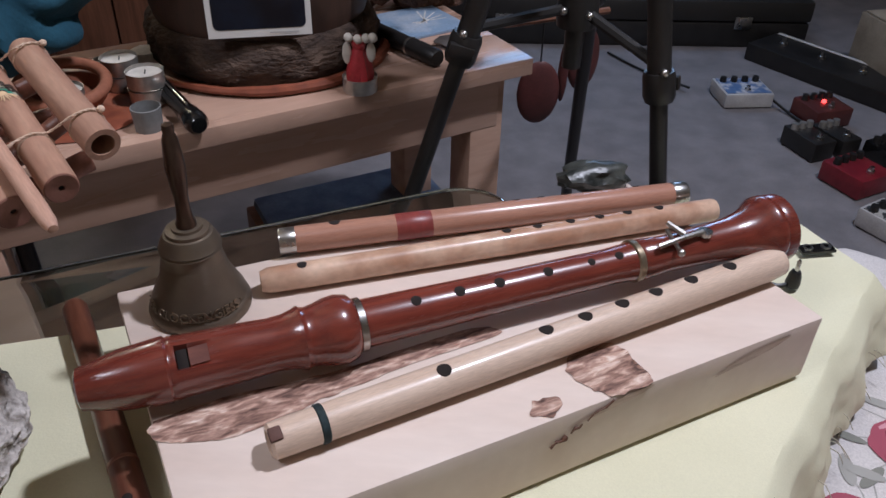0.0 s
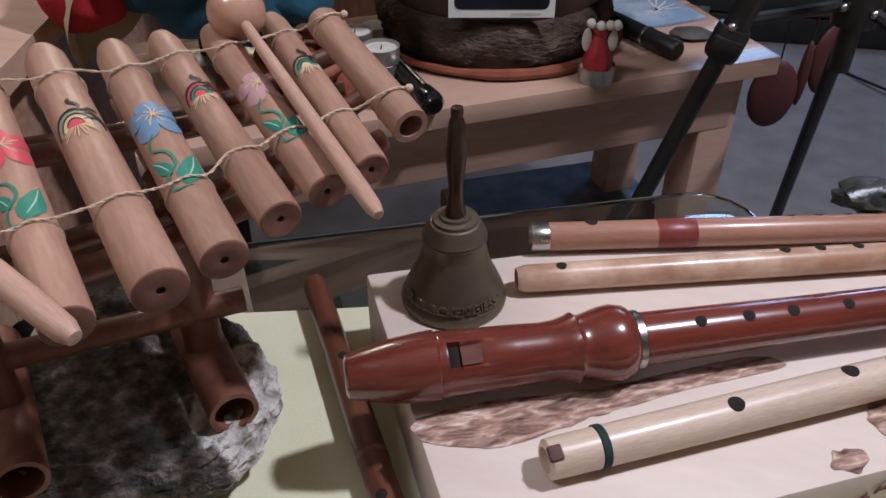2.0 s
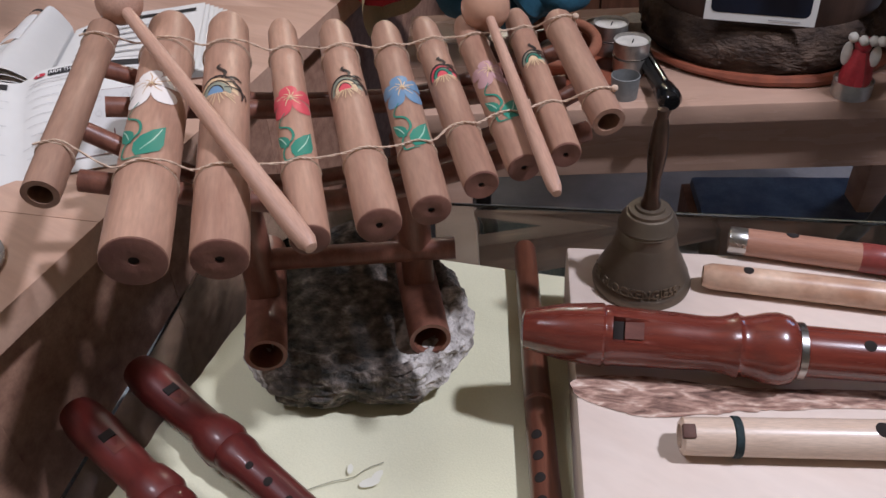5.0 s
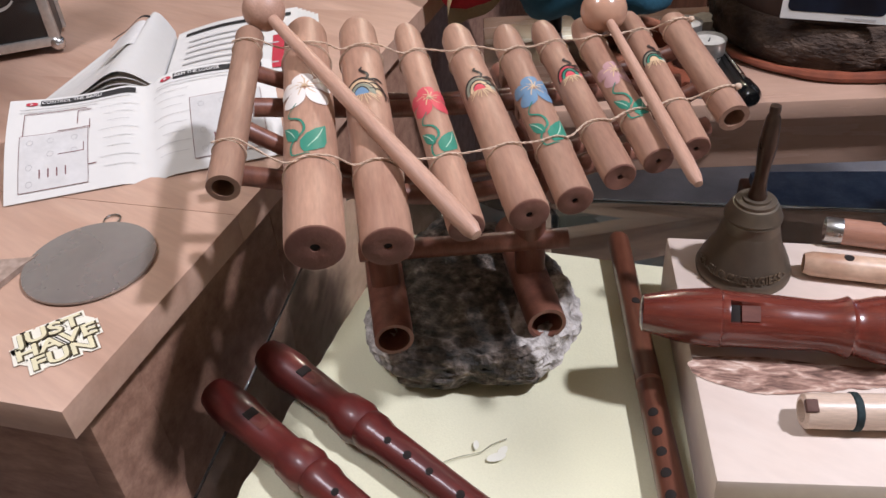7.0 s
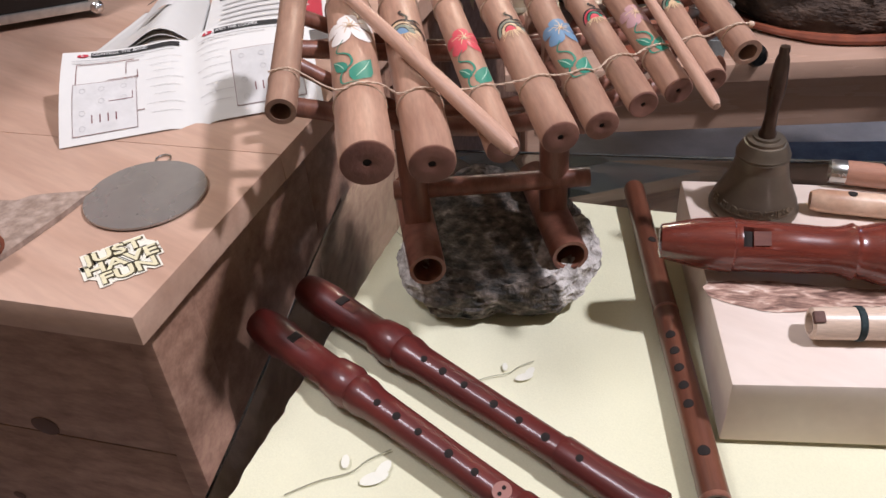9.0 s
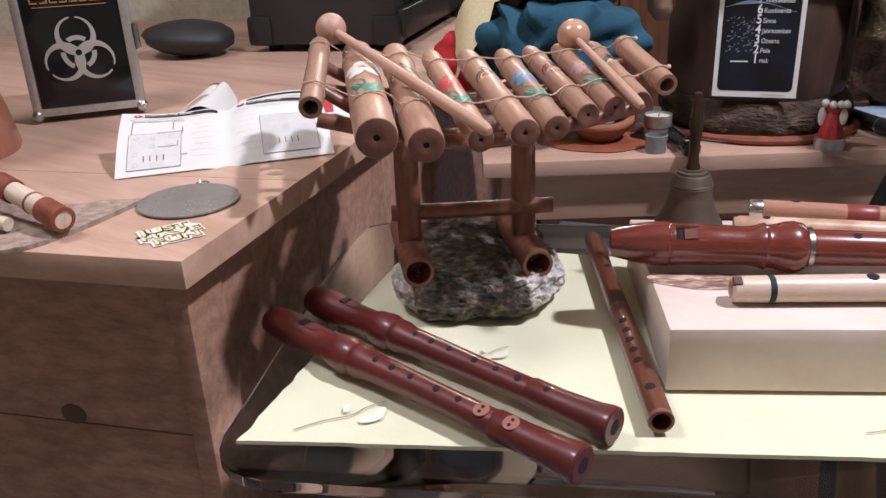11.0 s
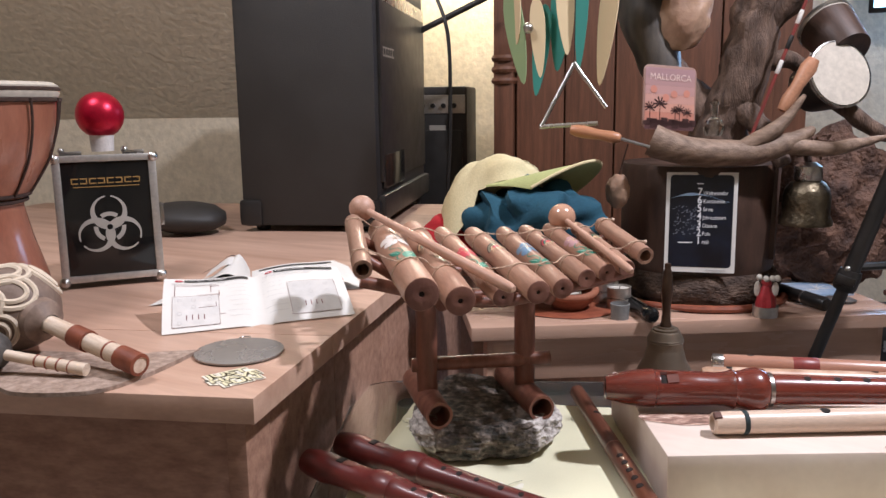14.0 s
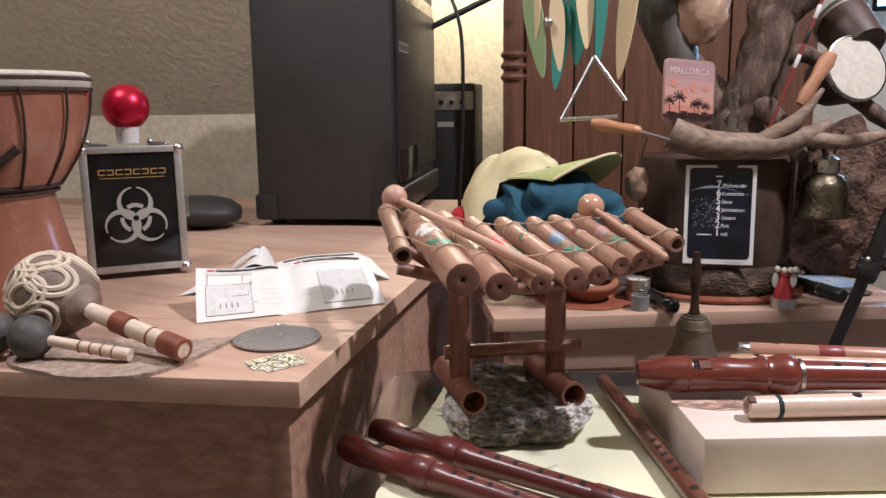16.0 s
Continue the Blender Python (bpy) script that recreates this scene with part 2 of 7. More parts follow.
PAPER_GREY = surface("grey_print", (0.66, 0.64, 0.61), (0.59, 0.57, 0.54), 60, (1, 1, 1), 0.7, 0, 0.02, (0.3, 0.7), 300, speck=0.08)
INK = plain("black_ink", (0.02, 0.018, 0.018), 0.6)
GREYINK = plain("grey_ink", (0.44, 0.42, 0.41), 0.7)
REDINK = plain("red_ink", (0.45, 0.03, 0.05), 0.6)
MAROONINK = plain("maroon_ink", (0.17, 0.05, 0.05), 0.6)
WHITE = surface("white_paint", (0.80, 0.77, 0.72), (0.72, 0.69, 0.64), 20, (1, 1, 1), 0.55, 0, 0.03, (0.3, 0.7), 200)
TERRA = surface("terracotta", (0.40, 0.15, 0.08), (0.30, 0.105, 0.055), 24, (1, 1, 1), 0.75, 0, 0.15, (0.3, 0.7), 200)
WAX = surface("white_wax", (0.78, 0.74, 0.66), (0.70, 0.66, 0.58), 24, (1, 1, 1), 0.45, 0, 0.03, (0.3, 0.7), 100)
GREYPLASTIC = surface("grey_plastic", (0.22, 0.22, 0.21), (0.17, 0.17, 0.165), 30, (1, 1, 1), 0.5, 0, 0.05, (0.3, 0.7), 200)
STRING = surface("hemp_string", (0.68, 0.52, 0.39), (0.52, 0.37, 0.26), 300, (1, 1, 1), 0.9, 0, 0.4, (0.3, 0.7), 900)
ROPE = surface("dark_rope", (0.06, 0.03, 0.02), (0.03, 0.018, 0.014), 200, (1, 1, 1), 0.9, 0, 0.4, (0.3, 0.7), 600)
P_WHITE, P_PINK, P_GREEN = plain("white_flower_paint", (0.80, 0.74, 0.68), 0.4), plain("pink_flower_paint", (0.58, 0.075, 0.095), 0.4), plain("green_leaf_paint", (0.035, 0.21, 0.14), 0.5)
P_BLUE, P_LILAC, P_YELLOW, P_BLACK = plain("blue_flower_paint", (0.15, 0.25, 0.37), 0.4), plain("lilac_flower_paint", (0.46, 0.27, 0.27), 0.45), plain("yellow_centre_paint", (0.62, 0.44, 0.26), 0.4), plain("black_line_paint", (0.03, 0.02, 0.018), 0.4)
P_MINT, P_MOSS = plain("pale_green_paint", (0.36, 0.55, 0.42), 0.4), plain("grey_green_paint", (0.26, 0.27, 0.20), 0.45)
GLASS = glassy("clear_glass", (0.90, 0.97, 0.94))
TABLEGLASS = glassy("table_glass", (0.80, 0.90, 0.87))
REDBALL = surface("matt_red_bauble", (0.52, 0.006, 0.035), (0.42, 0.004, 0.025), 60, (1, 1, 1), 0.34, 0.6, 0.02, (0.3, 0.7), 300)
HATCLOTH = surface("cream_cotton", (0.80, 0.70, 0.42), (0.66, 0.55, 0.30), 12, (1, 1, 1), 0.95, 0, 0.3, (0.3, 0.7), 500)
BRIM = surface("olive_cotton", (0.46, 0.48, 0.20), (0.36, 0.38, 0.15), 12, (1, 1, 1), 0.95, 0, 0.3, (0.3, 0.7), 500)
BLUECLOTH = surface("blue_fleece", (0.016, 0.082, 0.125), (0.010, 0.052, 0.085), 14, (1, 1, 1), 0.95, 0, 0.6, (0.3, 0.7), 260)
REDCLOTH = surface("red_fleece", (0.40, 0.012, 0.018), (0.30, 0.008, 0.012), 14, (1, 1, 1), 0.95, 0, 0.5, (0.3, 0.7), 260)
FELT = surface("brown_cork_mat", (0.45, 0.335, 0.265), (0.29, 0.205, 0.155), 130, (1, 1, 1), 0.95, 0, 0.8, (0.35, 0.65), 220)
SKIN = surface("stretched_drum_head", (0.62, 0.56, 0.47), (0.54, 0.48, 0.40), 12, (1, 1, 1), 0.5, 0, 0.03, (0.3, 0.7), 120)
DJEMBE = surface("drum_wood", (0.44, 0.185, 0.115), (0.31, 0.11, 0.065), 10, (4, 4, 1), 0.3, 0, 0.05, (0.3, 0.75), 80, coat=0.4)
GOURD = surface("carved_gourd", (0.16, 0.105, 0.078), (0.26, 0.185, 0.14), 60, (1, 1, 1), 0.6, 0, 0.3, (0.3, 0.7), 220)
DARKBALL = surface("dark_felt_ball", (0.045, 0.04, 0.037), (0.10, 0.09, 0.08), 50, (1, 1, 1), 0.6, 0, 0.4, (0.3, 0.7), 250)
WRAP = surface("leather_wrap", (0.30, 0.085, 0.04), (0.19, 0.05, 0.025), 60, (1, 1, 1), 0.5, 0, 0.3, (0.3, 0.7), 240)
LEAFGREEN, LEAFTEAL, LEAFCREAM = plain("green_leaf_shape", (0.30, 0.42, 0.22), 0.5), plain("teal_leaf_shape", (0.05, 0.26, 0.22), 0.45), plain("cream_leaf_shape", (0.70, 0.56, 0.34), 0.5)
SHELL = surface("dried_shell", (0.46, 0.30, 0.20), (0.24, 0.13, 0.08), 16, (1, 1, 1), 0.55, 0, 0.6, (0.3, 0.7), 80, distance=0.003)
FLORAL = surface("white_floral_cotton", (0.74, 0.70, 0.67), (0.66, 0.62, 0.60), 10, (1, 1, 1), 0.9, 0, 0.3, (0.3, 0.7), 500)
NIGHT = surface("night_sky_print", (0.004, 0.005, 0.010), (0.010, 0.016, 0.035), 30, (1, 1, 1), 0.32, 0, 0.0, (0.4, 0.75), 200)
RED_LACQ = surface("dark_red_lacquer", (0.27, 0.055, 0.045), (0.19, 0.035, 0.03), 20, (1, 1, 1), 0.4, 0, 0.05, (0.3, 0.7), 200)


# ---- builders ----
def grid_solid(rows, thick):
    """A sheet of some thickness from a grid of points, its upper side first."""
    bm = bmesh.new()
    up = [[bm.verts.new(p) for p in row] for row in rows]
    dn = [[bm.verts.new(Vector(p) - Vector((0, 0, thick))) for p in row] for row in rows]
    nj, ni = len(rows), len(rows[0])
    for j in range(nj - 1):
        for i in range(ni - 1):
            bm.faces.new((up[j][i], up[j][i + 1], up[j + 1][i + 1], up[j + 1][i]))
            bm.faces.new((dn[j + 1][i], dn[j + 1][i + 1], dn[j][i + 1], dn[j][i]))
    rim = [(0, i) for i in range(ni)] + [(j, ni - 1) for j in range(1, nj)] + [(nj - 1, i) for i in range(ni - 2, -1, -1)] + [(j, 0) for j in range(nj - 2, 0, -1)]
    for (a, b), (c, d) in zip(rim, rim[1:] + rim[:1]):
        bm.faces.new((dn[a][b], dn[c][d], up[c][d], up[a][b]))
    return bm


def thing(name, m, label, category, group="", kind=""):
    ob = new(name)
    ob.empty_display_size = 0.02
    ob.matrix_world = m
    return tagged(ob, label, category, group, kind)


def mesh_of(name, bm, mat, smooth=True):
    me = bpy.data.meshes.new(name)
    bmesh.ops.recalc_face_normals(bm, faces=bm.faces)
    bm.to_mesh(me)
    bm.free()
    if smooth:
        me.shade_smooth()
        me.set_sharp_from_angle(angle=radians(38))
    me.materials.append(mat)
    return me


def part(name, bm, mat, parent, label="", m=None, smooth=True):
    ob = new(name, mesh_of(name, bm, mat, smooth))
    ob.parent = parent
    if m is not None:
        ob.matrix_local = m
    return tagged(ob, label)


def solo(name, bm, mat, m, label, category, group="", kind=""):
    ob = new(name, mesh_of(name, bm, mat))
    ob.matrix_world = m
    return tagged(ob, label, category, group, kind)


def box(sx, sy, sz, at=(0, 0, 0), bevel=0.002, bm=None, seg=2, turn=None):
    """A bevelled box standing on z = at.z, centred in x and y."""
    bm = bm or bmesh.new()
    m = Matrix.Translation((at[0], at[1], at[2] + sz / 2)) @ (turn or Matrix()) @ Matrix.Diagonal((sx, sy, sz, 1))
    r = bmesh.ops.create_cube(bm, size=1, matrix=m)
    if bevel:
        edges = list({e for v in r["verts"] for e in v.link_edges})
        bmesh.ops.bevel(bm, geom=edges, offset=min(bevel, 0.45 * min(sx, sy, sz)), segments=seg, affect="EDGES", profile=0.6)
    return bm


def slab(outline, z0, z1, bevel=0.003, bm=None):
    """A board of any outline between two heights."""
    bm = bm or bmesh.new()
    lo = [bm.verts.new((x, y, z0)) for x, y in outline]
    hi = [bm.verts.new((x, y, z1)) for x, y in outline]
    n = len(outline)
    top = bm.faces.new(hi)
    bm.faces.new(lo[::-1])
    for i in range(n):
        bm.faces.new((lo[i], lo[(i + 1) % n], hi[(i + 1) % n], hi[i]))
    if bevel:
        bmesh.ops.bevel(bm, geom=[e for e in bm.edges], offset=bevel, segments=2, affect="EDGES", profile=0.6)
    return bm


def lathe(profile, seg=32, bm=None, m=Matrix(), wobble=0.0):
    """A turned body about z from rows of (radius, height)."""
    bm = bm or bmesh.new()
    rings = []
    for r, z in profile:
        if r < 1e-6:
            rings.append([bm.verts.new(m @ Vector((0, 0, z)))])
        else:
            ring = []
            for i in range(seg):
                a = 2 * math.pi * i / seg
                k = r * (1 + wobble * noise.noise(Vector((math.cos(a) * 2, math.sin(a) * 2, z * 30))))
                ring.append(bm.verts.new(m @ Vector((k * math.cos(a), k * math.sin(a), z))))
            rings.append(ring)
    for a, b in zip(rings, rings[1:]):
        for i in range(seg):
            j = (i + 1) % seg
            if len(a) == 1 and len(b) == 1:
                continue
            if len(a) == 1:
                bm.faces.new((a[0], b[i], b[j]))
            elif len(b) == 1:
                bm.faces.new((a[i], a[j], b[0]))
            else:
                bm.faces.new((a[i], a[j], b[j], b[i]))
    return bm


def sweep(points, radii, seg=10, bm=None, cap=True, rough=0.0):
    """A round rod along points, with a radius for each."""
    bm = bm or bmesh.new()
    pts = [Vector(p) for p in points]
    radii = radii if isinstance(radii, (list, tuple)) else [radii] * len(pts)
    rings, side = [], None
    for i, p in enumerate(pts):
        d = (pts[min(i + 1, len(pts) - 1)] - pts[max(i - 1, 0)]).normalized()
        if side is None:
            side = d.orthogonal().normalized()
        side = (side - d * side.dot(d)).normalized()
        up = d.cross(side)
        ring = []
        for k in range(seg):
            a = 2 * math.pi * k / seg
            off = (side * math.cos(a) + up * math.sin(a)) * radii[i]
            if rough:
                off *= 1 + rough * noise.noise((p + off) * 40)
            ring.append(bm.verts.new(p + off))
        rings.append(ring)
    for a, b in zip(rings, rings[1:]):
        for k in range(seg):
            j = (k + 1) % seg
            bm.faces.new((a[k], a[j], b[j], b[k]))
    if cap:
        bm.faces.new(rings[0][::-1])
        bm.faces.new(rings[-1])
    return bm


def smooth_line(points, n=8):
    """A smooth line through points."""
    p = [Vector(q) for q in points]
    out = []
    for i in range(len(p) - 1):
        a, b, c, d = p[max(i - 1, 0)], p[i], p[i + 1], p[min(i + 2, len(p) - 1)]
        for k in range(n):
            t = k / n
            out.append(0.5 * ((2 * b) + (c - a) * t + (2 * a - 5 * b + 4 * c - d) * t * t + (3 * b - a - 3 * c + d) * t ** 3))
    return out + [p[-1]]


def ball(r, at=(0, 0, 0), bm=None, squash=(1, 1, 1), lump=0.0, freq=20.0, level=3):
    bm = bm or bmesh.new()
    made = bmesh.ops.create_icosphere(bm, subdivisions=level, radius=r)
    for v in made["verts"]:
        if lump:
            v.co *= 1 + lump * noise.noise(v.co * freq) + 0.5 * lump * noise.noise(v.co * freq * 2.7)
        v.co = Vector((v.co.x * squash[0], v.co.y * squash[1], v.co.z * squash[2])) + Vector(at)
    return bm


def blob(outline, z, bm=None, thick=0.0):
    bm = bm or bmesh.new()
    bm.faces.new([bm.verts.new((x, y, z)) for x, y in outline])
    return bm


def ring_flat(r0, r1, a0, a1, z, bm=None, at=(0, 0), n=24):
    """A flat piece of a ring."""
    bm = bm or bmesh.new()
    rows = []
    for i in range(n + 1):
        a = a0 + (a1 - a0) * i / n
        rows.append([bm.verts.new((at[0] + r * math.cos(a), at[1] + r * math.sin(a), z)) for r in (r0, r1)])
    for a, b in zip(rows, rows[1:]):
        bm.faces.new((a[0], a[1], b[1], b[0]))
    return bm


def bar(w, h, at, bm=None, z=0.0, turn=0.0):
    """A flat bar in a plane, for print."""
    bm = bm or bmesh.new()
    c, s = math.cos(turn), math.sin(turn)
    bm.faces.new([bm.verts.new((at[0] + x * c - y * s, at[1] + x * s + y * c, z)) for x, y in ((-w / 2, -h / 2), (w / 2, -h / 2), (w / 2, h / 2), (-w / 2, h / 2))])
    return bm


def letters(text, size, at=(0, 0, 0), depth=0.0002, align="LEFT", bm=None, squeeze=1.0, bold=0.0):
    """Words as a mesh in the plane z = at.z."""
    cu = bpy.data.curves.new("letters", "FONT")
    cu.body, cu.size, cu.extrude, cu.align_x, cu.offset = text, size, depth, align, bold
    cu.resolution_u = 3
    tmp = new("letters", cu)
    me = bpy.data.meshes.new_from_object(tmp.evaluated_get(bpy.context.evaluated_depsgraph_get()))
    bm = bm or bmesh.new()
    one = bmesh.new()
    one.from_mesh(me)
    index = {}
    for v in one.verts:
        index[v] = bm.verts.new((v.co.x * squeeze + at[0], v.co.y + at[1], v.co.z + at[2]))
    for f in one.faces:
        try:
            bm.faces.new([index[v] for v in f.verts])
        except ValueError:
            pass
    one.free()
    bpy.data.objects.remove(tmp)
    bpy.data.meshes.remove(me)
    bpy.data.curves.remove(cu)
    return bm


def along(a, b):
    """A pose at a whose x axis points to b, with z as upright as it can be."""
    a, b = Vector(a), Vector(b)
    x = (b - a).normalized()
    y = Vector((0, 0, 1)).cross(x).normalized()
    return Matrix.Translation(a) @ Matrix((x, y, x.cross(y))).transposed().to_4x4()


def settle(before, move):
    """Moves all that was set up since then, as one group."""
    for ob in scene.objects:
        if ob.parent is None and ob.name not in before:
            ob.matrix_basis = Matrix.Translation(move) @ ob.matrix_basis


def so_far():
    return {ob.name for ob in scene.objects}


TO_X = Matrix.Rotation(radians(90), 4, "Y")  # turns a body about z into one along x

# ---- structure ----
FLOOR = slab([(-3.2, -2.2), (2.6, -2.2), (2.6, 4.2), (-3.2, 4.2)], -0.05, 0.0, 0)
solo("floor", FLOOR, CARPET, Matrix(), "grey blue low pile carpet floor", "floor", kind="structure")
WD = Vector((math.cos(radians(20.9)), math.sin(radians(20.9)), 0))  # along the knee wall
WN = Vector((WD.y, -WD.x, 0))  # into the room
W0 = Vector((-1.773, 1.648, 0))


def wall_piece(name, a, b, z0, z1, mat, label, thick=0.1):
    a, b = Vector((*a[:2], 0)), Vector((*b[:2], 0))
    m = along((*a[:2], 0), (*b[:2], 0))
    bm = box((b - a).length, thick, z1 - z0, ((b - a).length / 2, thick / 2, z0), 0)
    return solo(name, bm, mat, m, label, "wall", kind="structure")


K0, K1 = W0 - WD * 1.5, W0 + WD * 0.45
wall_piece("wall_knee", K0, K1, 0, 0.803, PLASTER, "low cream plaster wall under the roof slope")
bm = bmesh.new()
lo0, lo1 = K0 + Vector((0, 0, 0.803)), K1 + Vector((0, 0, 0.803))
hi0, hi1 = lo0 + WN * 1.35 + Vector((0, 0, 1.5)), lo1 + WN * 1.35 + Vector((0, 0, 1.5))
back = -WN * 0.08 + Vector((0, 0, 0.08))
v = [bm.verts.new(p) for p in (lo0, lo1, hi1, hi0, lo0 + back, lo1 + back, hi1 + back, hi0 + back)]
for q in ((0, 1, 2, 3), (7, 6, 5, 4), (0, 4, 5, 1), (1, 5, 6, 2), (2, 6, 7, 3), (3, 7, 4, 0)):
    bm.faces.new([v[i] for i in q])
solo("ceiling_slope", bm, PLASTER, Matrix(), "sloping cream woodchip plaster ceiling", "ceiling", kind="structure")
wall_piece("wall_back", K1 - WN * 0.35, K1 - WN * 0.35 + WD * 1.9, 0, 2.4, PLASTER, "pale yellow plaster wall lit by a hidden lamp")
wall_piece("wall_return", K1 - WN * 0.36, K1, 0, 2.4, PLASTER, "narrow return of the cream plaster wall", 0.06)
# backdrop wall: the room's dark depth is put into its colour
wall_piece("wall_far", (0.25, 3.0), (2.6, 3.0), 0, 2.4, DARKWALL, "near black backdrop for the dark end of the room")
wall_piece("wall_east", (2.5, 3.0), (2.5, -2.1), 0, 2.4, PLASTER, "cream plaster wall")
wall_piece("wall_south", (2.5, -2.1), (-3.0, -2.1), 0, 2.4, PLASTER, "cream plaster wall")
wall_piece("wall_west", (-3.0, -2.1), (-3.0, 1.4), 0, 2.4, PLASTER, "cream plaster wall")
solo("ceiling", slab([(-3.2, -2.2), (2.6, -2.2), (2.6, 4.2), (-3.2, 4.2)], 2.38, 2.45, 0), PLASTER, Matrix(), "flat cream plaster ceiling", "ceiling", kind="structure")

# wooden wardrobe with boards
CAB = along((-0.895, 1.64, 0), (0.195, 1.94, 0))
cab = thing("wardrobe", CAB, "brown wooden wardrobe with turned corner post", "wardrobe")
part("side_panel", box(0.80, 0.45, 2.2, (0.40, 0.24, 0.0), 0.004), PINE_DARK, cab)
for k in range(5):
    part("board", box(0.128, 0.016, 2.1, (0.125 + 0.132 * k, 0.006, 0.05), 0.004), PINE_DARK, cab)
part("corner_post", box(0.055, 0.05, 2.2, (0.0275, 0.005, 0), 0.006), PINE_DARK, cab)
for k in range(3):
    part("post_ring", lathe([(0.0, 0), (0.034, 0), (0.038, 0.008), (0.034, 0.016), (0.0, 0.016)], 20, m=Matrix.Translation((0.0275, 0.004, 0.89 + 0.03 * k))), PINE_DARK, cab)

# ---- desk ----
DC = Vector((-0.404, 0.112, 0))
DL, DB = Vector((-0.934, -0.357, 0)), Vector((-0.285, 0.9585, 0))


def desk_pt(a, b):
    p = DC + DL * a + DB * b
    return (p.x, p.y)


desk = thing("desk", Matrix(), "solid pine work desk with panelled sides", "desk")
for k in range(7):
    b0, b1 = 0.2 * k, 0.2 * k + 0.2
    part("top_plank", slab([desk_pt(0, b0), desk_pt(0, b1), desk_pt(1.25, b1), desk_pt(1.25, b0)], 0.559, 0.584, 0.0 if k else 0.0012), PINE, desk)
# front and sides use the darker pine: their shade is in the colour
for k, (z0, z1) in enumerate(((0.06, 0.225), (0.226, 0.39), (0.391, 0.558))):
    part("front_board", slab([desk_pt(0.045, 0.035), desk_pt(0.045, 0.055), desk_pt(1.2, 0.055), desk_pt(1.2, 0.035)], z0, z1, 0.002), PINE_SHADED, desk)
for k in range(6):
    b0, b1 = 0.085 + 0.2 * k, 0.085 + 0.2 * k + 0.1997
    part("side_board", slab([desk_pt(0.03, b0), desk_pt(0.03, b1), desk_pt(0.05, b1), desk_pt(0.05, b0)], 0.06, 0.558, 0.002), PINE_SHADED, desk)
part("corner_post", slab([desk_pt(0.024, 0.03), desk_pt(0.024, 0.084), desk_pt(0.044, 0.084), desk_pt(0.044, 0.03)], 0.0, 0.558, 0.002), PINE_SHADED, desk)
part("plinth", slab([desk_pt(0.06, 0.06), desk_pt(0.06, 1.25), desk_pt(1.2, 1.25), desk_pt(1.2, 0.06)], 0.0, 0.06, 0.002), PINE_SHADED, desk)
KNOT = plain("wood_knot", (0.10, 0.04, 0.02), 0.6)
for a, z, r in ((0.17, 0.40, 0.014), (0.36, 0.46, 0.008), (0.33, 0.31, 0.006), (0.25, 0.28, 0.007)):
    p = desk_pt(a, 0.0345)
    part("knot", ball(r, (0, 0, 0), squash=(1, 0.05, 0.8), level=2), KNOT, desk, m=Matrix.Translation((p[0], p[1], z)) @ Matrix.Rotation(radians(20.9), 4, "Z"))

# ---- glass table with cloth ----
TD, TP = Vector((math.cos(radians(26)), math.sin(radians(26)), 0)), Vector((-math.sin(radians(26)), math.cos(radians(26)), 0))
T0 = Vector((-0.345, 0.05, 0))


def table_pt(a, b):
    p = T0 + TD * a + TP * b
    return (p.x, p.y)


gt = thing("glass_table", Matrix(), "low glass topped table under a yellow cloth", "table")
ol = []
for (a, b), s in (((0.05, 0.05), 180), ((0.66, 0.05), 270), ((0.66, 0.47), 0), ((0.05, 0.47), 90)):
    for k in range(6):
        t = radians(s + 18 * k)
        ol.append(table_pt(a + 0.05 * math.cos(t), b + 0.05 * math.sin(t)))
top = part("glass_top", slab(ol, 0.436, 0.446, 0.002), TABLEGLASS, gt, "thick clear greenish glass top")
top.visible_shadow = False
for a, b in ((0.08, 0.08), (0.62, 0.08), (0.62, 0.44), (0.08, 0.44)):
    part("leg", lathe([(0, 0), (0.02, 0), (0.02, 0.436), (0, 0.436)], 16, m=Matrix.Translation((*table_pt(a, b), 0))), BLACK, gt)
part("lower_shelf", slab([table_pt(0.06, 0.06), table_pt(0.64, 0.06), table_pt(0.64, 0.46), table_pt(0.06, 0.46)], 0.16, 0.175, 0.002), BLACK, gt)


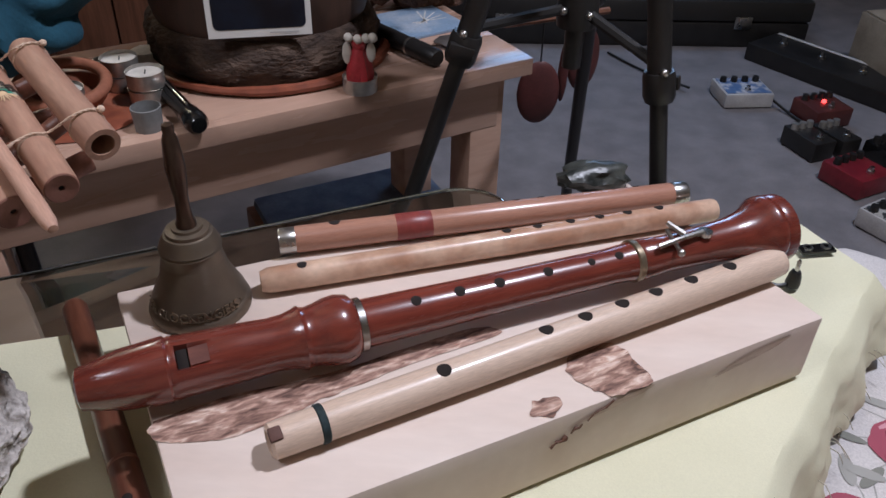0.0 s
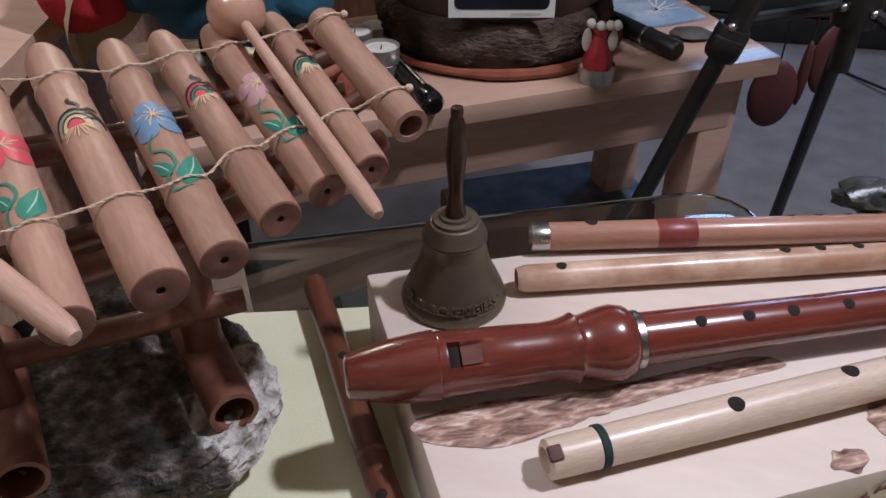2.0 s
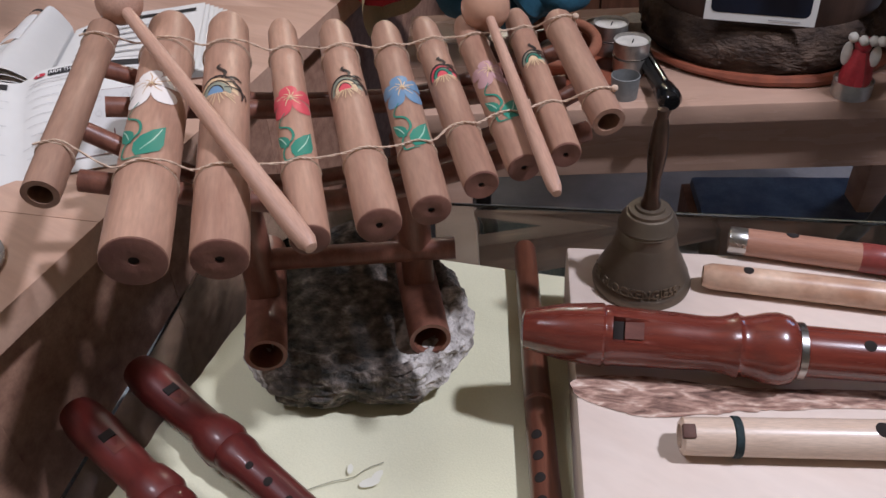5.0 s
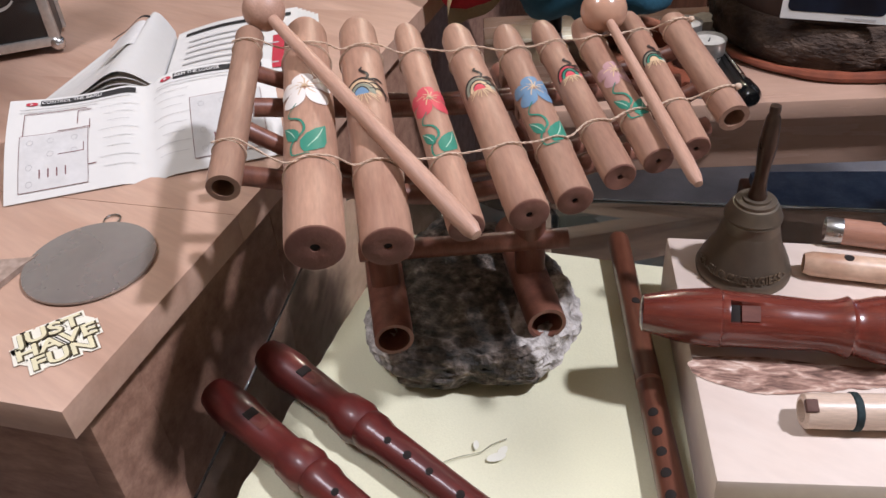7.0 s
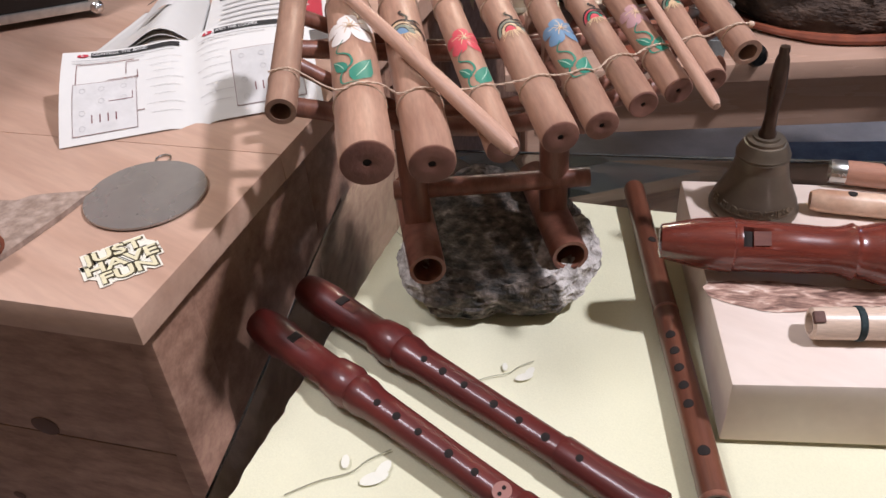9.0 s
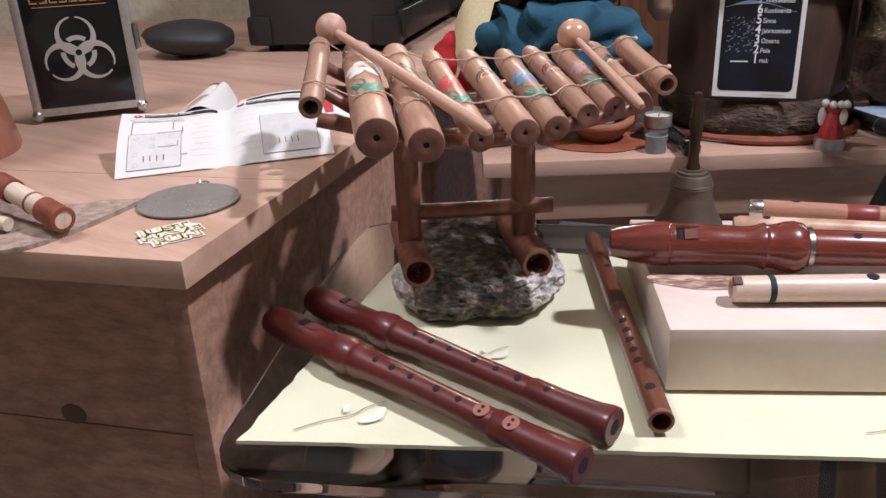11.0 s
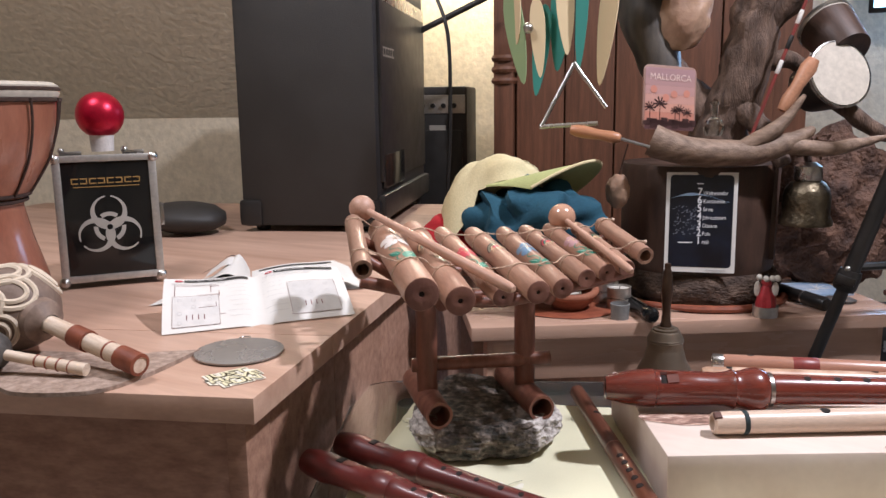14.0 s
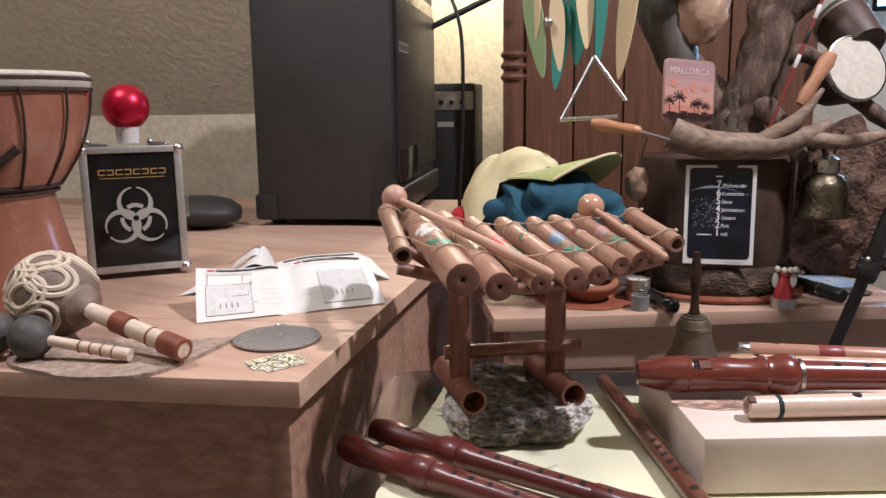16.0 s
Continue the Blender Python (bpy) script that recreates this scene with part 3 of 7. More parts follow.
def cloth_mesh():
    """A thin cloth over the top that hangs over the right end."""
    front, rear = (Vector((-0.346, 0.092, 0)), Vector((0.232, 0.405, 0))), (Vector((-0.458, 0.482, 0)), Vector((0.372, 0.764, 0)))
    nu, nv, nd = 40, 60, 18
    rows = []
    for j in range(nv + 1):
        v = j / nv
        row = []
        for i in range(nu + nd + 1):
            u = min(i / nu, 1.0)
            a = front[0].lerp(front[1], u)
            b = rear[0].lerp(rear[1], u)
            p = a.lerp(b, v)
            bulge = float(np.interp(v, (0, 0.2, 0.5, 0.78, 1.0), (0, 0.015, 0.045, 0.073, 0.0))) * u ** 4
            p = p + Vector((1, 0, 0)) * bulge
            z = 0.4505
            if i > nu:
                k = (i - nu) / nd
                wave = 0.012 * math.sin(v * 26) * k
                p = p + Vector((0.9, -0.42, 0)).normalized() * (0.010 * min(1, 3 * k) + 0.5 * wave + 0.020 * k)
                crumple = Vector((p.x * 70, p.y * 70, k * 6))
                p = p + Vector((0.9, -0.42, 0)) * 0.006 * k * noise.noise(crumple)
                z -= 0.072 * k ** 1.25 + 0.006 * k * noise.noise(Vector((v * 14, 2, 5)))
            else:
                z += 0.0012 * noise.noise(Vector((p.x * 9, p.y * 9, 0)))
                wig = 0.0022 * noise.noise(Vector((p.x * 60, p.y * 60, 3)))
                if j == 0 or i == 0:
                    p = p + Vector((wig, wig, 0))
            row.append((p.x, p.y, z + 0.001))
        rows.append(row)
    return grid_solid(rows, 0.0035)


cloth = solo("tablecloth", cloth_mesh(), CLOTH, Matrix(), "pale yellow cotton tablecloth with stitched flower twigs", "tablecloth")
hem = bmesh.new()
rng = random.Random(11)
for k in range(16):
    u = rng.random()
    p = Vector((0.262, 0.418, 0.388)).lerp(Vector((0.440, 0.690, 0.388)), u) + Vector((rng.uniform(-0.004, 0.004), rng.uniform(-0.004, 0.004), rng.uniform(-0.003, 0.006)))
    d = Vector((0.010, -0.006, -0.004)) * rng.uniform(0.4, 1.3)
    sweep(smooth_line([p, p + d + Vector((0, 0, 0.003)), p + d * 1.8 + Vector((rng.uniform(-0.006, 0.006), rng.uniform(-0.006, 0.006), -0.005))], 3), 0.0004, 4, bm=hem)
tagged(part("fringe", hem, LACE, cloth, "frayed cream threads along the hem"), kind="stuff")
TWIG, PETAL = plain("grey_green_stitching", (0.34, 0.33, 0.23), 0.9), plain("white_stitching", (0.78, 0.76, 0.64), 0.9)


def twig(p, turn, s=1.0):
    m = Matrix.Translation((*p, 0.4535)) @ Matrix.Rotation(turn, 4, "Z") @ Matrix.Scale(s, 4)
    c = [(-0.052, -0.016, 0), (-0.03, -0.006, 0), (-0.008, 0.0, 0), (0.004, 0.010, 0), (0.02, 0.018, 0)]
    line = part("twig_stitching", sweep(smooth_line(c, 5), 0.0005, 5), TWIG, cloth, m=m)
    for n, (x, y, a, r) in enumerate(((0.009, -0.006, 0.35, 0.0105), (0.015, 0.001, 1.0, 0.0085), (-0.012, 0.009, 1.6, 0.0060))):
        bm = bmesh.new()
        pts = [(x + r * math.cos(t) * math.cos(a) - 0.5 * r * math.sin(t) * math.sin(a), y + r * math.cos(t) * math.sin(a) + 0.5 * r * math.sin(t) * math.cos(a)) for t in np.linspace(0, 6.0, 12)]
        part("petal_stitching", blob(pts, 0.0004 + 0.0002 * n, bm), PETAL, cloth, m=m)


twig((-0.283, 0.166), 0.62, 1.0)
twig((-0.240, 0.302), 0.55, 0.7)
twig((0.10, 0.37), 0.3, 0.9)
twig((-0.415, 0.40), 2.3, 0.8)

# ---- wooden block ----
BLK = [(-0.087, 0.320), (0.306, 0.543), (0.189, 0.724), (-0.207, 0.530)]
bm = slab(BLK, 0.4545, 0.512, 0.003)
bmesh.ops.subdivide_edges(bm, edges=[e for e in bm.edges if e.calc_length() > 0.05], cuts=4, use_grid_fill=True)
for v in bm.verts:
    v.co += Vector((noise.noise(v.co * 22), noise.noise(v.co * 22 + Vector((5, 0, 0))), 0)) * 0.0012
block = solo("wooden_block", bm, BLOCKTOP, Matrix(), "thick sawn pale wooden slab with bark streaks", "wood block")


def patch(pts, name="bark_streak"):
    """A rough bark-coloured inlay with an uneven edge, on the slab's top."""
    p = [Vector((x, y, 0)) for x, y in pts]
    line = smooth_line(p + [p[0]], 14)[:-1]
    c = sum(line, Vector()) / len(line)
    out = []
    for k, q in enumerate(line):
        d = 0.0035 * noise.noise(q * 60) + 0.0022 * noise.noise(q * 200)
        q = q + (q - c).normalized() * d
        out.append((q.x, q.y))
    bm = bmesh.new()
    f = blob(out, 0.5126, bm)
    bmesh.ops.triangulate(bm, faces=bm.faces[:])
    part(name, bm, BARKSTAIN, block)


patch([(-0.137, 0.409), (-0.099, 0.433), (-0.045, 0.455), (0.017, 0.491), (0.058, 0.512), (0.073, 0.506), (0.012, 0.47), (-0.029, 0.441), (-0.066, 0.414), (-0.089, 0.4), (-0.13, 0.394)])
patch([(0.121, 0.489), (0.147, 0.503), (0.166, 0.48), (0.171, 0.465), (0.147, 0.453), (0.128, 0.458), (0.116, 0.473)])
patch([(0.093, 0.444), (0.109, 0.448), (0.106, 0.434), (0.093, 0.431)])
F0, F1 = Vector((*BLK[0], 0)), Vector((*BLK[1], 0))


def face_pt(u, z):
    """A point on the slab's front, a hair proud of it."""
    return F0.lerp(F1, u) + Vector((0.0006, -0.0010, z))


for a, b, w in (((0.490, 0.487), (0.515, 0.493), 0.0028), ((0.522, 0.494), (0.540, 0.499), 0.0018), ((0.548, 0.500), (0.590, 0.511), 0.0012)):
    p, q = face_pt(*a), face_pt(*b)
    line = smooth_line([p, p.lerp(q, 0.35) + Vector((0, 0, 0.0016)), p.lerp(q, 0.7) - Vector((0, 0, 0.0010)), q], 5)
    part("crack", sweep(line, [w * (0.35 + 0.9 * abs(noise.noise(k * 300))) for k in line], 7, rough=0.5), KNOT, block)
SMEAR = surface("brown_grain_smear", (0.50, 0.375, 0.305), (0.66, 0.53, 0.45), 60, (1, 1, 6), 0.7, 0, 0.05, (0.35, 0.65), 120, 6, speck=0.1)
for u0, u1, z0, z1 in ((0.52, 0.66, 0.4995, 0.5105), (0.78, 0.93, 0.493, 0.508)):
    line = [(u0, z0), (u0 + (u1 - u0) * 0.4, z0 + (z1 - z0) * 0.75), (u1, z1), (u0 + (u1 - u0) * 0.75, z0 + (z1 - z0) * 0.45)]
    bm = bmesh.new()
    bm.faces.new([bm.verts.new(face_pt(p.x, p.y) + Vector((0, 0.0006, 0))) for p in smooth_line([(u, z, 0) for u, z in line + line[:1]], 6)[:-1]])
    part("grain_smear", bm, SMEAR, block, "brownish grain smear on the sawn front")


# ---- flutes ----
def hole_at(parent, x, r, ang=90, rad=0.003, name="finger_hole"):
    """A dark bore with a bevelled rim on a pipe along x."""
    a = radians(ang)
    n = Vector((0, math.cos(a), math.sin(a)))
    side = n.cross(Vector((1, 0, 0)))
    m = Matrix.Translation(Vector((x, 0, 0)) + n * r) @ Matrix((Vector((1, 0, 0)), side, n)).transposed().to_4x4()
    bm = lathe([(0, 0.0005), (rad * 0.5, 0.0005), (rad, 0.0004), (rad * 1.02, -0.002), (0, -0.002)], 16)
    for v in bm.verts:
        v.co.z -= v.co.y ** 2 / (2 * r)
    part(name, bm, HOLE, parent, "dark round finger hole", m=m)


def pipe(name, a, b, profile, mat, label, holes=(), seg=32, category="flute", bore=0.0):
    m = along(a, b)
    t = thing(name, m, label, category)
    L = (Vector(b) - Vector(a)).length
    prof = [(r, f * L) for r, f in profile]
    body = part("body", lathe(([(0, prof[0][1])] if not bore else [(bore, prof[0][1] + 0.02), (bore, prof[0][1])]) + prof + ([(0, prof[-1][1])] if not bore else [(bore, prof[-1][1]), (bore, prof[-1][1] - 0.02), (0, prof[-1][1] - 0.02)]), seg, m=TO_X), mat, t)
    for f, rad, ang in holes:
        r = np.interp(f, [q[1] for q in profile], [q[0] for q in profile])
        hole_at(t, f * L, float(r), ang, rad)
    return t, L


Z = 0.5125
# pale wooden end-blown flute
# dark brown for the small block that stands for the mouth notch
CUT = surface("dark_brown_cut", (0.15, 0.06, 0.04), (0.08, 0.035, 0.025), 60, rough=0.7)
f3, L = pipe("pale_flute", (-0.060, 0.388, Z + 0.0121), (0.284, 0.592, Z + 0.0121), [(0.0090, 0), (0.0110, 0.004), (0.0113, 0.03), (0.0119, 0.4), (0.0121, 0.97), (0.0108, 1.0)], PALE, "pale maple end blown flute with dark thread ring", [(0.279, 0.0048, 100)] + [(f, 0.0050, 82) for f in (0.472, 0.550, 0.627, 0.700, 0.780, 0.872)], bore=0.0072)
part("thread_ring", lathe([(0.0112, 0.029), (0.0122, 0.030), (0.0122, 0.0335), (0.0112, 0.0345)], 28, m=TO_X), surface("dark_teal_thread", (0.02, 0.04, 0.045), (0.01, 0.02, 0.02), 200, rough=0.8), f3, "dark blue green wound thread")
part("notch", box(0.0075, 0.0085, 0.0050, (0.0036, 0.0, 0.0072), 0.0012), CUT, f3, "carved mouth notch", m=Matrix.Rotation(radians(24), 4, "X"))
# flamed middle flute
f2, L = pipe("flamed_flute", (-0.101, 0.538, Z + 0.0099), (0.252, 0.667, Z + 0.0099), [(0.0075, 0), (0.0095, 0.015), (0.0098, 0.06), (0.0102, 0.5), (0.0096, 0.99), (0.0088, 1.0)], FLAME, "light bamboo flute with flamed brown patches", [(0.081, 0.0036, 92)] + [(f, 0.0038, 78) for f in (0.506, 0.575, 0.650, 0.718, 0.784, 0.860)], bore=0.007)
# reddish flute with metal ends
f1, L = pipe("red_banded_flute", (-0.099, 0.588, Z + 0.0107), (0.233, 0.691, Z + 0.0107), [(0.0098, 0.035), (0.0106, 0.04), (0.0108, 0.5), (0.0102, 0.955), (0.0098, 0.96)], PEACH, "reddish bamboo cross flute with steel end caps", [(0.127, 0.0046, 74)] + [(0.56 + 0.062 * k, 0.0032, 52) for k in range(6)])
for x0 in (0.0, 0.958):
    part("end_cap", lathe([(0.006, x0 * L + 0.003), (0.0098, x0 * L), (0.0104, x0 * L + 0.002), (0.0104, x0 * L + 0.012), (0.0098, x0 * L + 0.0135), (0, x0 * L + 0.0135)], 28, m=TO_X), STEEL, f1, "polished steel end cap")
part("red_band", lathe([(0.0106, 0.264 * L), (0.0111, 0.266 * L), (0.0111, 0.347 * L), (0.0106, 0.349 * L)], 28, m=TO_X), RED_LACQ, f1, "glossy dark red lacquer band")

# large recorder
ra, rb_ = Vector((-0.178, 0.409, 0.5357)), Vector((0.290, 0.6235, 0.5357))
rm = along(ra, rb_)
L = (rb_ - ra).length
rec = thing("alto_recorder", rm, "large rosewood recorder with ivory ring and metal key", "recorder")


def turned(name, rows, mat=ROSEWOOD, label="", parent=None):
    return part(name, lathe([(0, rows[0][1] * L)] + [(r, f * L) for r, f in rows] + [(0, rows[-1][1] * L)], 40, m=TO_X), mat, parent or rec, label)


HEAD = [(0.0095, 0.0), (0.0128, 0.003), (0.0185, 0.050), (0.0205, 0.088), (0.0208, 0.101), (0.0194, 0.104), (0.0200, 0.108), (0.0193, 0.118), (0.0184, 0.19), (0.0174, 0.225), (0.0180, 0.243), (0.0198, 0.256), (0.0212, 0.262), (0.0202, 0.265), (0.0192, 0.270), (0.0202, 0.281), (0.0224, 0.296), (0.0232, 0.310), (0.0215, 0.325), (0.0182, 0.331)]
HEAD = [p for p in HEAD if p[1] <= 0.108] + [(float(np.interp(f, (0.108, 0.118, 0.19), (0.0200, 0.0193, 0.0184))), f) for f in (0.1125, 0.1128, 0.118, 0.1272, 0.1275, 0.137, 0.147, 0.157, 0.168)] + [p for p in HEAD if p[1] >= 0.19]
bm = lathe([(0, 0)] + [(r, f * L) for r, f in HEAD] + [(0, HEAD[-1][1] * L)], 96, m=TO_X)
WIN = radians(122)
for v in bm.verts:
    r = math.hypot(v.co.y, v.co.z)
    if r > 0.012 and abs(math.remainder(math.atan2(v.co.z, v.co.y) - WIN, 2 * math.pi)) < radians(23.5):
        k = (r - float(np.interp(v.co.x / L, (0.1126, 0.1127, 0.1273, 0.1274, 0.168), (0.0, 0.008, 0.008, 0.0038, 0.0)))) / r
        v.co.y, v.co.z = v.co.y * k, v.co.z * k
part("head_joint", bm, ROSEWOOD, rec, "turned rosewood head joint with a cut window")
turned("joint_ring", [(0.0172, 0.331), (0.0181, 0.332), (0.0181, 0.340), (0.0172, 0.341)], STEEL, "narrow silver joint ring")
turned("middle_joint", [(0.0162, 0.341), (0.0163, 0.345), (0.0142, 0.55), (0.0134, 0.70), (0.0142, 0.728), (0.0146, 0.735)])
turned("key_ring", [(0.0146, 0.735), (0.0160, 0.737), (0.0160, 0.745), (0.0146, 0.747)], surface("tarnished_ring", (0.32, 0.26, 0.18), (0.22, 0.17, 0.11), 60, rough=0.35, metal=0.7), "tarnished metal ring")
turned("foot_joint", [(0.0142, 0.747), (0.0154, 0.752), (0.0140, 0.79), (0.0148, 0.86), (0.0164, 0.905), (0.0196, 0.935), (0.0245, 0.955), (0.0276, 0.963), (0.0280, 0.972), (0.0264, 0.977), (0.0274, 0.983), (0.0268, 0.995), (0.0215, 1.0)], label="flared rosewood foot joint")
for f, rad in ((0.409, 0.0036), (0.469, 0.0038), (0.526, 0.0038), (0.598, 0.0036), (0.665, 0.0028), (0.709, 0.0032)):
    hole_at(rec, f * L, float(np.interp(f, (0.345, 0.55, 0.70, 0.735), (0.0163, 0.0142, 0.0134, 0.0146))), 112, rad)
TILT_WIN = Matrix.Rotation(radians(32), 4, "X")
# the wind way: a dark window with a recessed ramp
part("window", box(0.0066, 0.0135, 0.004, (0.1200 * L, 0, 0.0100), 0.0004), HOLE, rec, "dark sound window", m=TILT_WIN)
bm = bmesh.new()
rv = [bm.verts.new((x * L, y, z)) for x, y, z in ((0.1276, 0.0055, 0.0158), (0.1276, -0.0055, 0.0158), (0.150, -0.0055, 0.0176), (0.150, 0.0055, 0.0176))]
bm.faces.new(rv)
part("labium", bm, surface("cut_rosewood", (0.15, 0.042, 0.024), (0.10, 0.026, 0.015), 30, (1, 8, 8), 0.6), rec, "sloping matt labium", m=TILT_WIN, smooth=False)
key = part("key", sweep([(0.765 * L, -0.010, 0.0165), (0.80 * L, -0.009, 0.0185), (0.845 * L, -0.006, 0.0175)], [0.0022, 0.0018, 0.0026], 8), STEEL, rec, "silver key lever")
part("key_axle", sweep([(0.795 * L, -0.018, 0.012), (0.80 * L, 0.006, 0.0165)], 0.0016, 8), STEEL, key, m=Matrix())
part("key_post", ball(0.0032, (0.795 * L, -0.0175, 0.0125), level=2), STEEL, key)
part("key_touch", sweep([(0.818 * L, -0.004, 0.0165), (0.805 * L, 0.010, 0.020)], [0.0030, 0.0022], 8), STEEL, key)
part("key_pad", lathe([(0, 0), (0.0055, 0), (0.0055, 0.003), (0, 0.0035)], 18, m=Matrix.Translation((0.85 * L, -0.0055, 0.0145))), STEEL, key)


# soprano recorders
def soprano(a, b, label, double=False):
    m = along(a, b)
    L = (Vector(b) - Vector(a)).length
    t = thing("soprano_recorder", m, label, "recorder", "soprano recorders on the cloth")

    def piece(name, rows, mat=CHERRY, lab=""):
        return part(name, lathe([(0, rows[0][1] * L)] + [(r * 1.1, f * L) for r, f in rows] + [(0, rows[-1][1] * L)], 32, m=TO_X), mat, t, lab)

    piece("beak", [(0.0085, 0.0), (0.0118, 0.006), (0.0136, 0.035), (0.0143, 0.075), (0.0146, 0.10), (0.0134, 0.115), (0.0124, 0.20), (0.0120, 0.262), (0.0142, 0.275), (0.0150, 0.30), (0.0155, 0.325), (0.0132, 0.345)], lab="glossy dark cherry head with beak")
    piece("body", [(0.0130, 0.345), (0.0138, 0.35), (0.0138, 0.372), (0.0118, 0.40), (0.0103, 0.62), (0.0100, 0.78)])
    piece("foot", [(0.0106, 0.78), (0.0112, 0.785), (0.0108, 0.86), (0.0122, 0.95), (0.0140, 0.985), (0.0138, 0.996), (0.0122, 1.0)])
    part("bore", lathe([(0, 1.0006 * L), (0.0062, 1.0006 * L), (0.0062, 0.99 * L), (0, 0.99 * L)], 20, m=TO_X), HOLE, t)
    part("window", box(0.008, 0.0095, 0.004, (0.148 * L, 0, 0.0108), 0.0004), HOLE, t, "dark sound window")
    bm = bmesh.new()
    vv = [bm.verts.new((x * L, y, z)) for x, y, z in ((0.160, 0.0048, 0.0136), (0.160, -0.0048, 0.0136), (0.20, -0.0048, 0.0140), (0.20, 0.0048, 0.0140))]
    bm.faces.new(vv)
    part("labium", bm, surface("worn_cherry", (0.14, 0.036, 0.024), (0.09, 0.02, 0.014), 30, rough=0.5), t, "lighter sloping labium")
    for k, f in enumerate((0.425, 0.48, 0.54, 0.62, 0.685, 0.75, 0.83)):
        r = float(np.interp(f, (0.4, 0.62, 0.78, 0.86), (0.0130, 0.0114, 0.0112, 0.0120)))
        if double and k >= 5:
            dec = part("inlay", lathe([(0, 0), (0.0066, 0), (0.0066, 0.0008), (0, 0.0010)], 18, m=Matrix.Rotation(radians(18), 4, "X") @ Matrix.Translation((f * L, 0.0, r - 0.0004))), plain("pale_inlay", (0.30, 0.12, 0.09), 0.45), t, "pale round inlay with two small holes")
            for s in (-1, 1):
                part("small_hole", lathe([(0, 0.0004), (0.0014, 0.0004), (0.0014, -0.001), (0, -0.001)], 10, m=Matrix.Rotation(radians(18), 4, "X") @ Matrix.Translation((f * L, s * 0.0024, r + 0.0006))), HOLE, t)
        else:
            hole_at(t, f * L, r, 108, 0.0031 if k % 2 else 0.0027)
    return t


soprano((-0.442, 0.227, 0.4700), (-0.095, 0.181, 0.4695), "glossy dark cherry soprano recorder with inlaid double holes", True)
soprano((-0.437, 0.279, 0.4700), (-0.094, 0.233, 0.4695), "glossy dark cherry soprano recorder beside its twin")

# brown transverse flute on the cloth, against the block
tf, L = pipe("brown_flute", (-0.264, 0.565, 0.4655), (-0.069, 0.262, 0.4655), [(0.0084, 0.0), (0.0096, 0.01), (0.0099, 0.5), (0.0101, 0.99), (0.0096, 1.0)], BROWNFLUTE, "dark brown wooden cross flute leaning by the block", [(0.27, 0.0036, 80)] + [(0.60 + 0.048 * k, 0.0038, 112) for k in range(5)] + [(0.905, 0.0042, 100)], bore=0.0074)
for f in (0.505, 0.995):
    part("lighter_ring", lathe([(0.0095, f * L - 0.003), (0.0102, f * L - 0.002), (0.0102, f * L + 0.001), (0.0095, f * L + 0.0018)], 24, m=TO_X), BAMBOO_RED, tf)

# ---- hand bell ----
bell = thing("hand_bell", pose(-0.141, 0.522, 0.5125, 0, 0, 12) @ Matrix.Scale(0.95, 4), "aged bronze hand bell with raised lettering", "bell")
part("bell_body", lathe([(r * float(np.interp(z, (0.0, 0.012, 0.034, 0.07), (1.0, 0.99, 0.86, 0.84))), z) for r, z in [(0.030, 0.001), (0.0372, 0.0), (0.0378, 0.003), (0.0362, 0.0075), (0.0345, 0.009), (0.0352, 0.011), (0.0325, 0.020), (0.0322, 0.0215), (0.0290, 0.030), (0.0265, 0.042), (0.0262, 0.0425), (0.0257, 0.0434), (0.0252, 0.052), (0.0262, 0.053), (0.0252, 0.0545), (0.0262, 0.0555), (0.0250, 0.057), (0.0240, 0.060), (0.0205, 0.0655), (0.0185, 0.066), (0.0182, 0.0685), (0.0130, 0.069), (0.0126, 0.071), (0.0, 0.0712)]], 56), BRASS, bell)
handle = part("handle", lathe([(r * 0.78, z) for r, z in [(0, 0.070), (0.0092, 0.070), (0.0092, 0.074), (0.0075, 0.077), (0.0066, 0.086), (0.0064, 0.094), (0.0082, 0.108), (0.0090, 0.118), (0.0080, 0.130), (0.0068, 0.139), (0.0056, 0.142), (0.0048, 0.1435), (0.0054, 0.146), (0.0048, 0.1495), (0.0, 0.151)]], 28), surface("bronze_handle", (0.13, 0.085, 0.06), (0.07, 0.045, 0.032), 60, (1, 1, 0.4), 0.3, 0.75, 0.1), bell, "slim turned bronze handle")
bm = letters("· · ER GLOCKENGIESS ·", 0.0098, depth=0.0005, align="CENTER", squeeze=0.92, bold=0.0001)
for v in bm.verts:
    z = 0.0105 + (v.co.y + 0.0) * 0.95
    r = 0.0352 + (z - 0.0105) * (0.0325 - 0.0352) / (0.0205 - 0.0105) + 0.0004 + v.co.z
    a = -math.pi / 2 - radians(10) + v.co.x / 0.0345
    v.co = Vector((r * math.cos(a), r * math.sin(a), z))
part("raised_letters", bm, surface("worn_bronze_letters", (0.22, 0.17, 0.115), (0.16, 0.12, 0.08), 60, rough=0.4, metal=0.8), bell, "raised worn lettering", smooth=False)

# dark mineral, hinge and plug by the block
solo("mineral_stone", ball(0.027, squash=(1.25, 0.6, 0.5), lump=0.45, freq=55), MINERAL, pose(0.160, 0.713, 0.523, 0, 0, 15), "dark grey green rough mineral stone", "stone")
hg = thing("battery_clip", pose(0.370, 0.712, 0.4555, 0, 0, 12), "small black battery clip with two steel snaps", "battery clip")
part("plate", box(0.034, 0.013, 0.003, (0, 0, 0), 0.0012), GLOSSBLACK, hg)
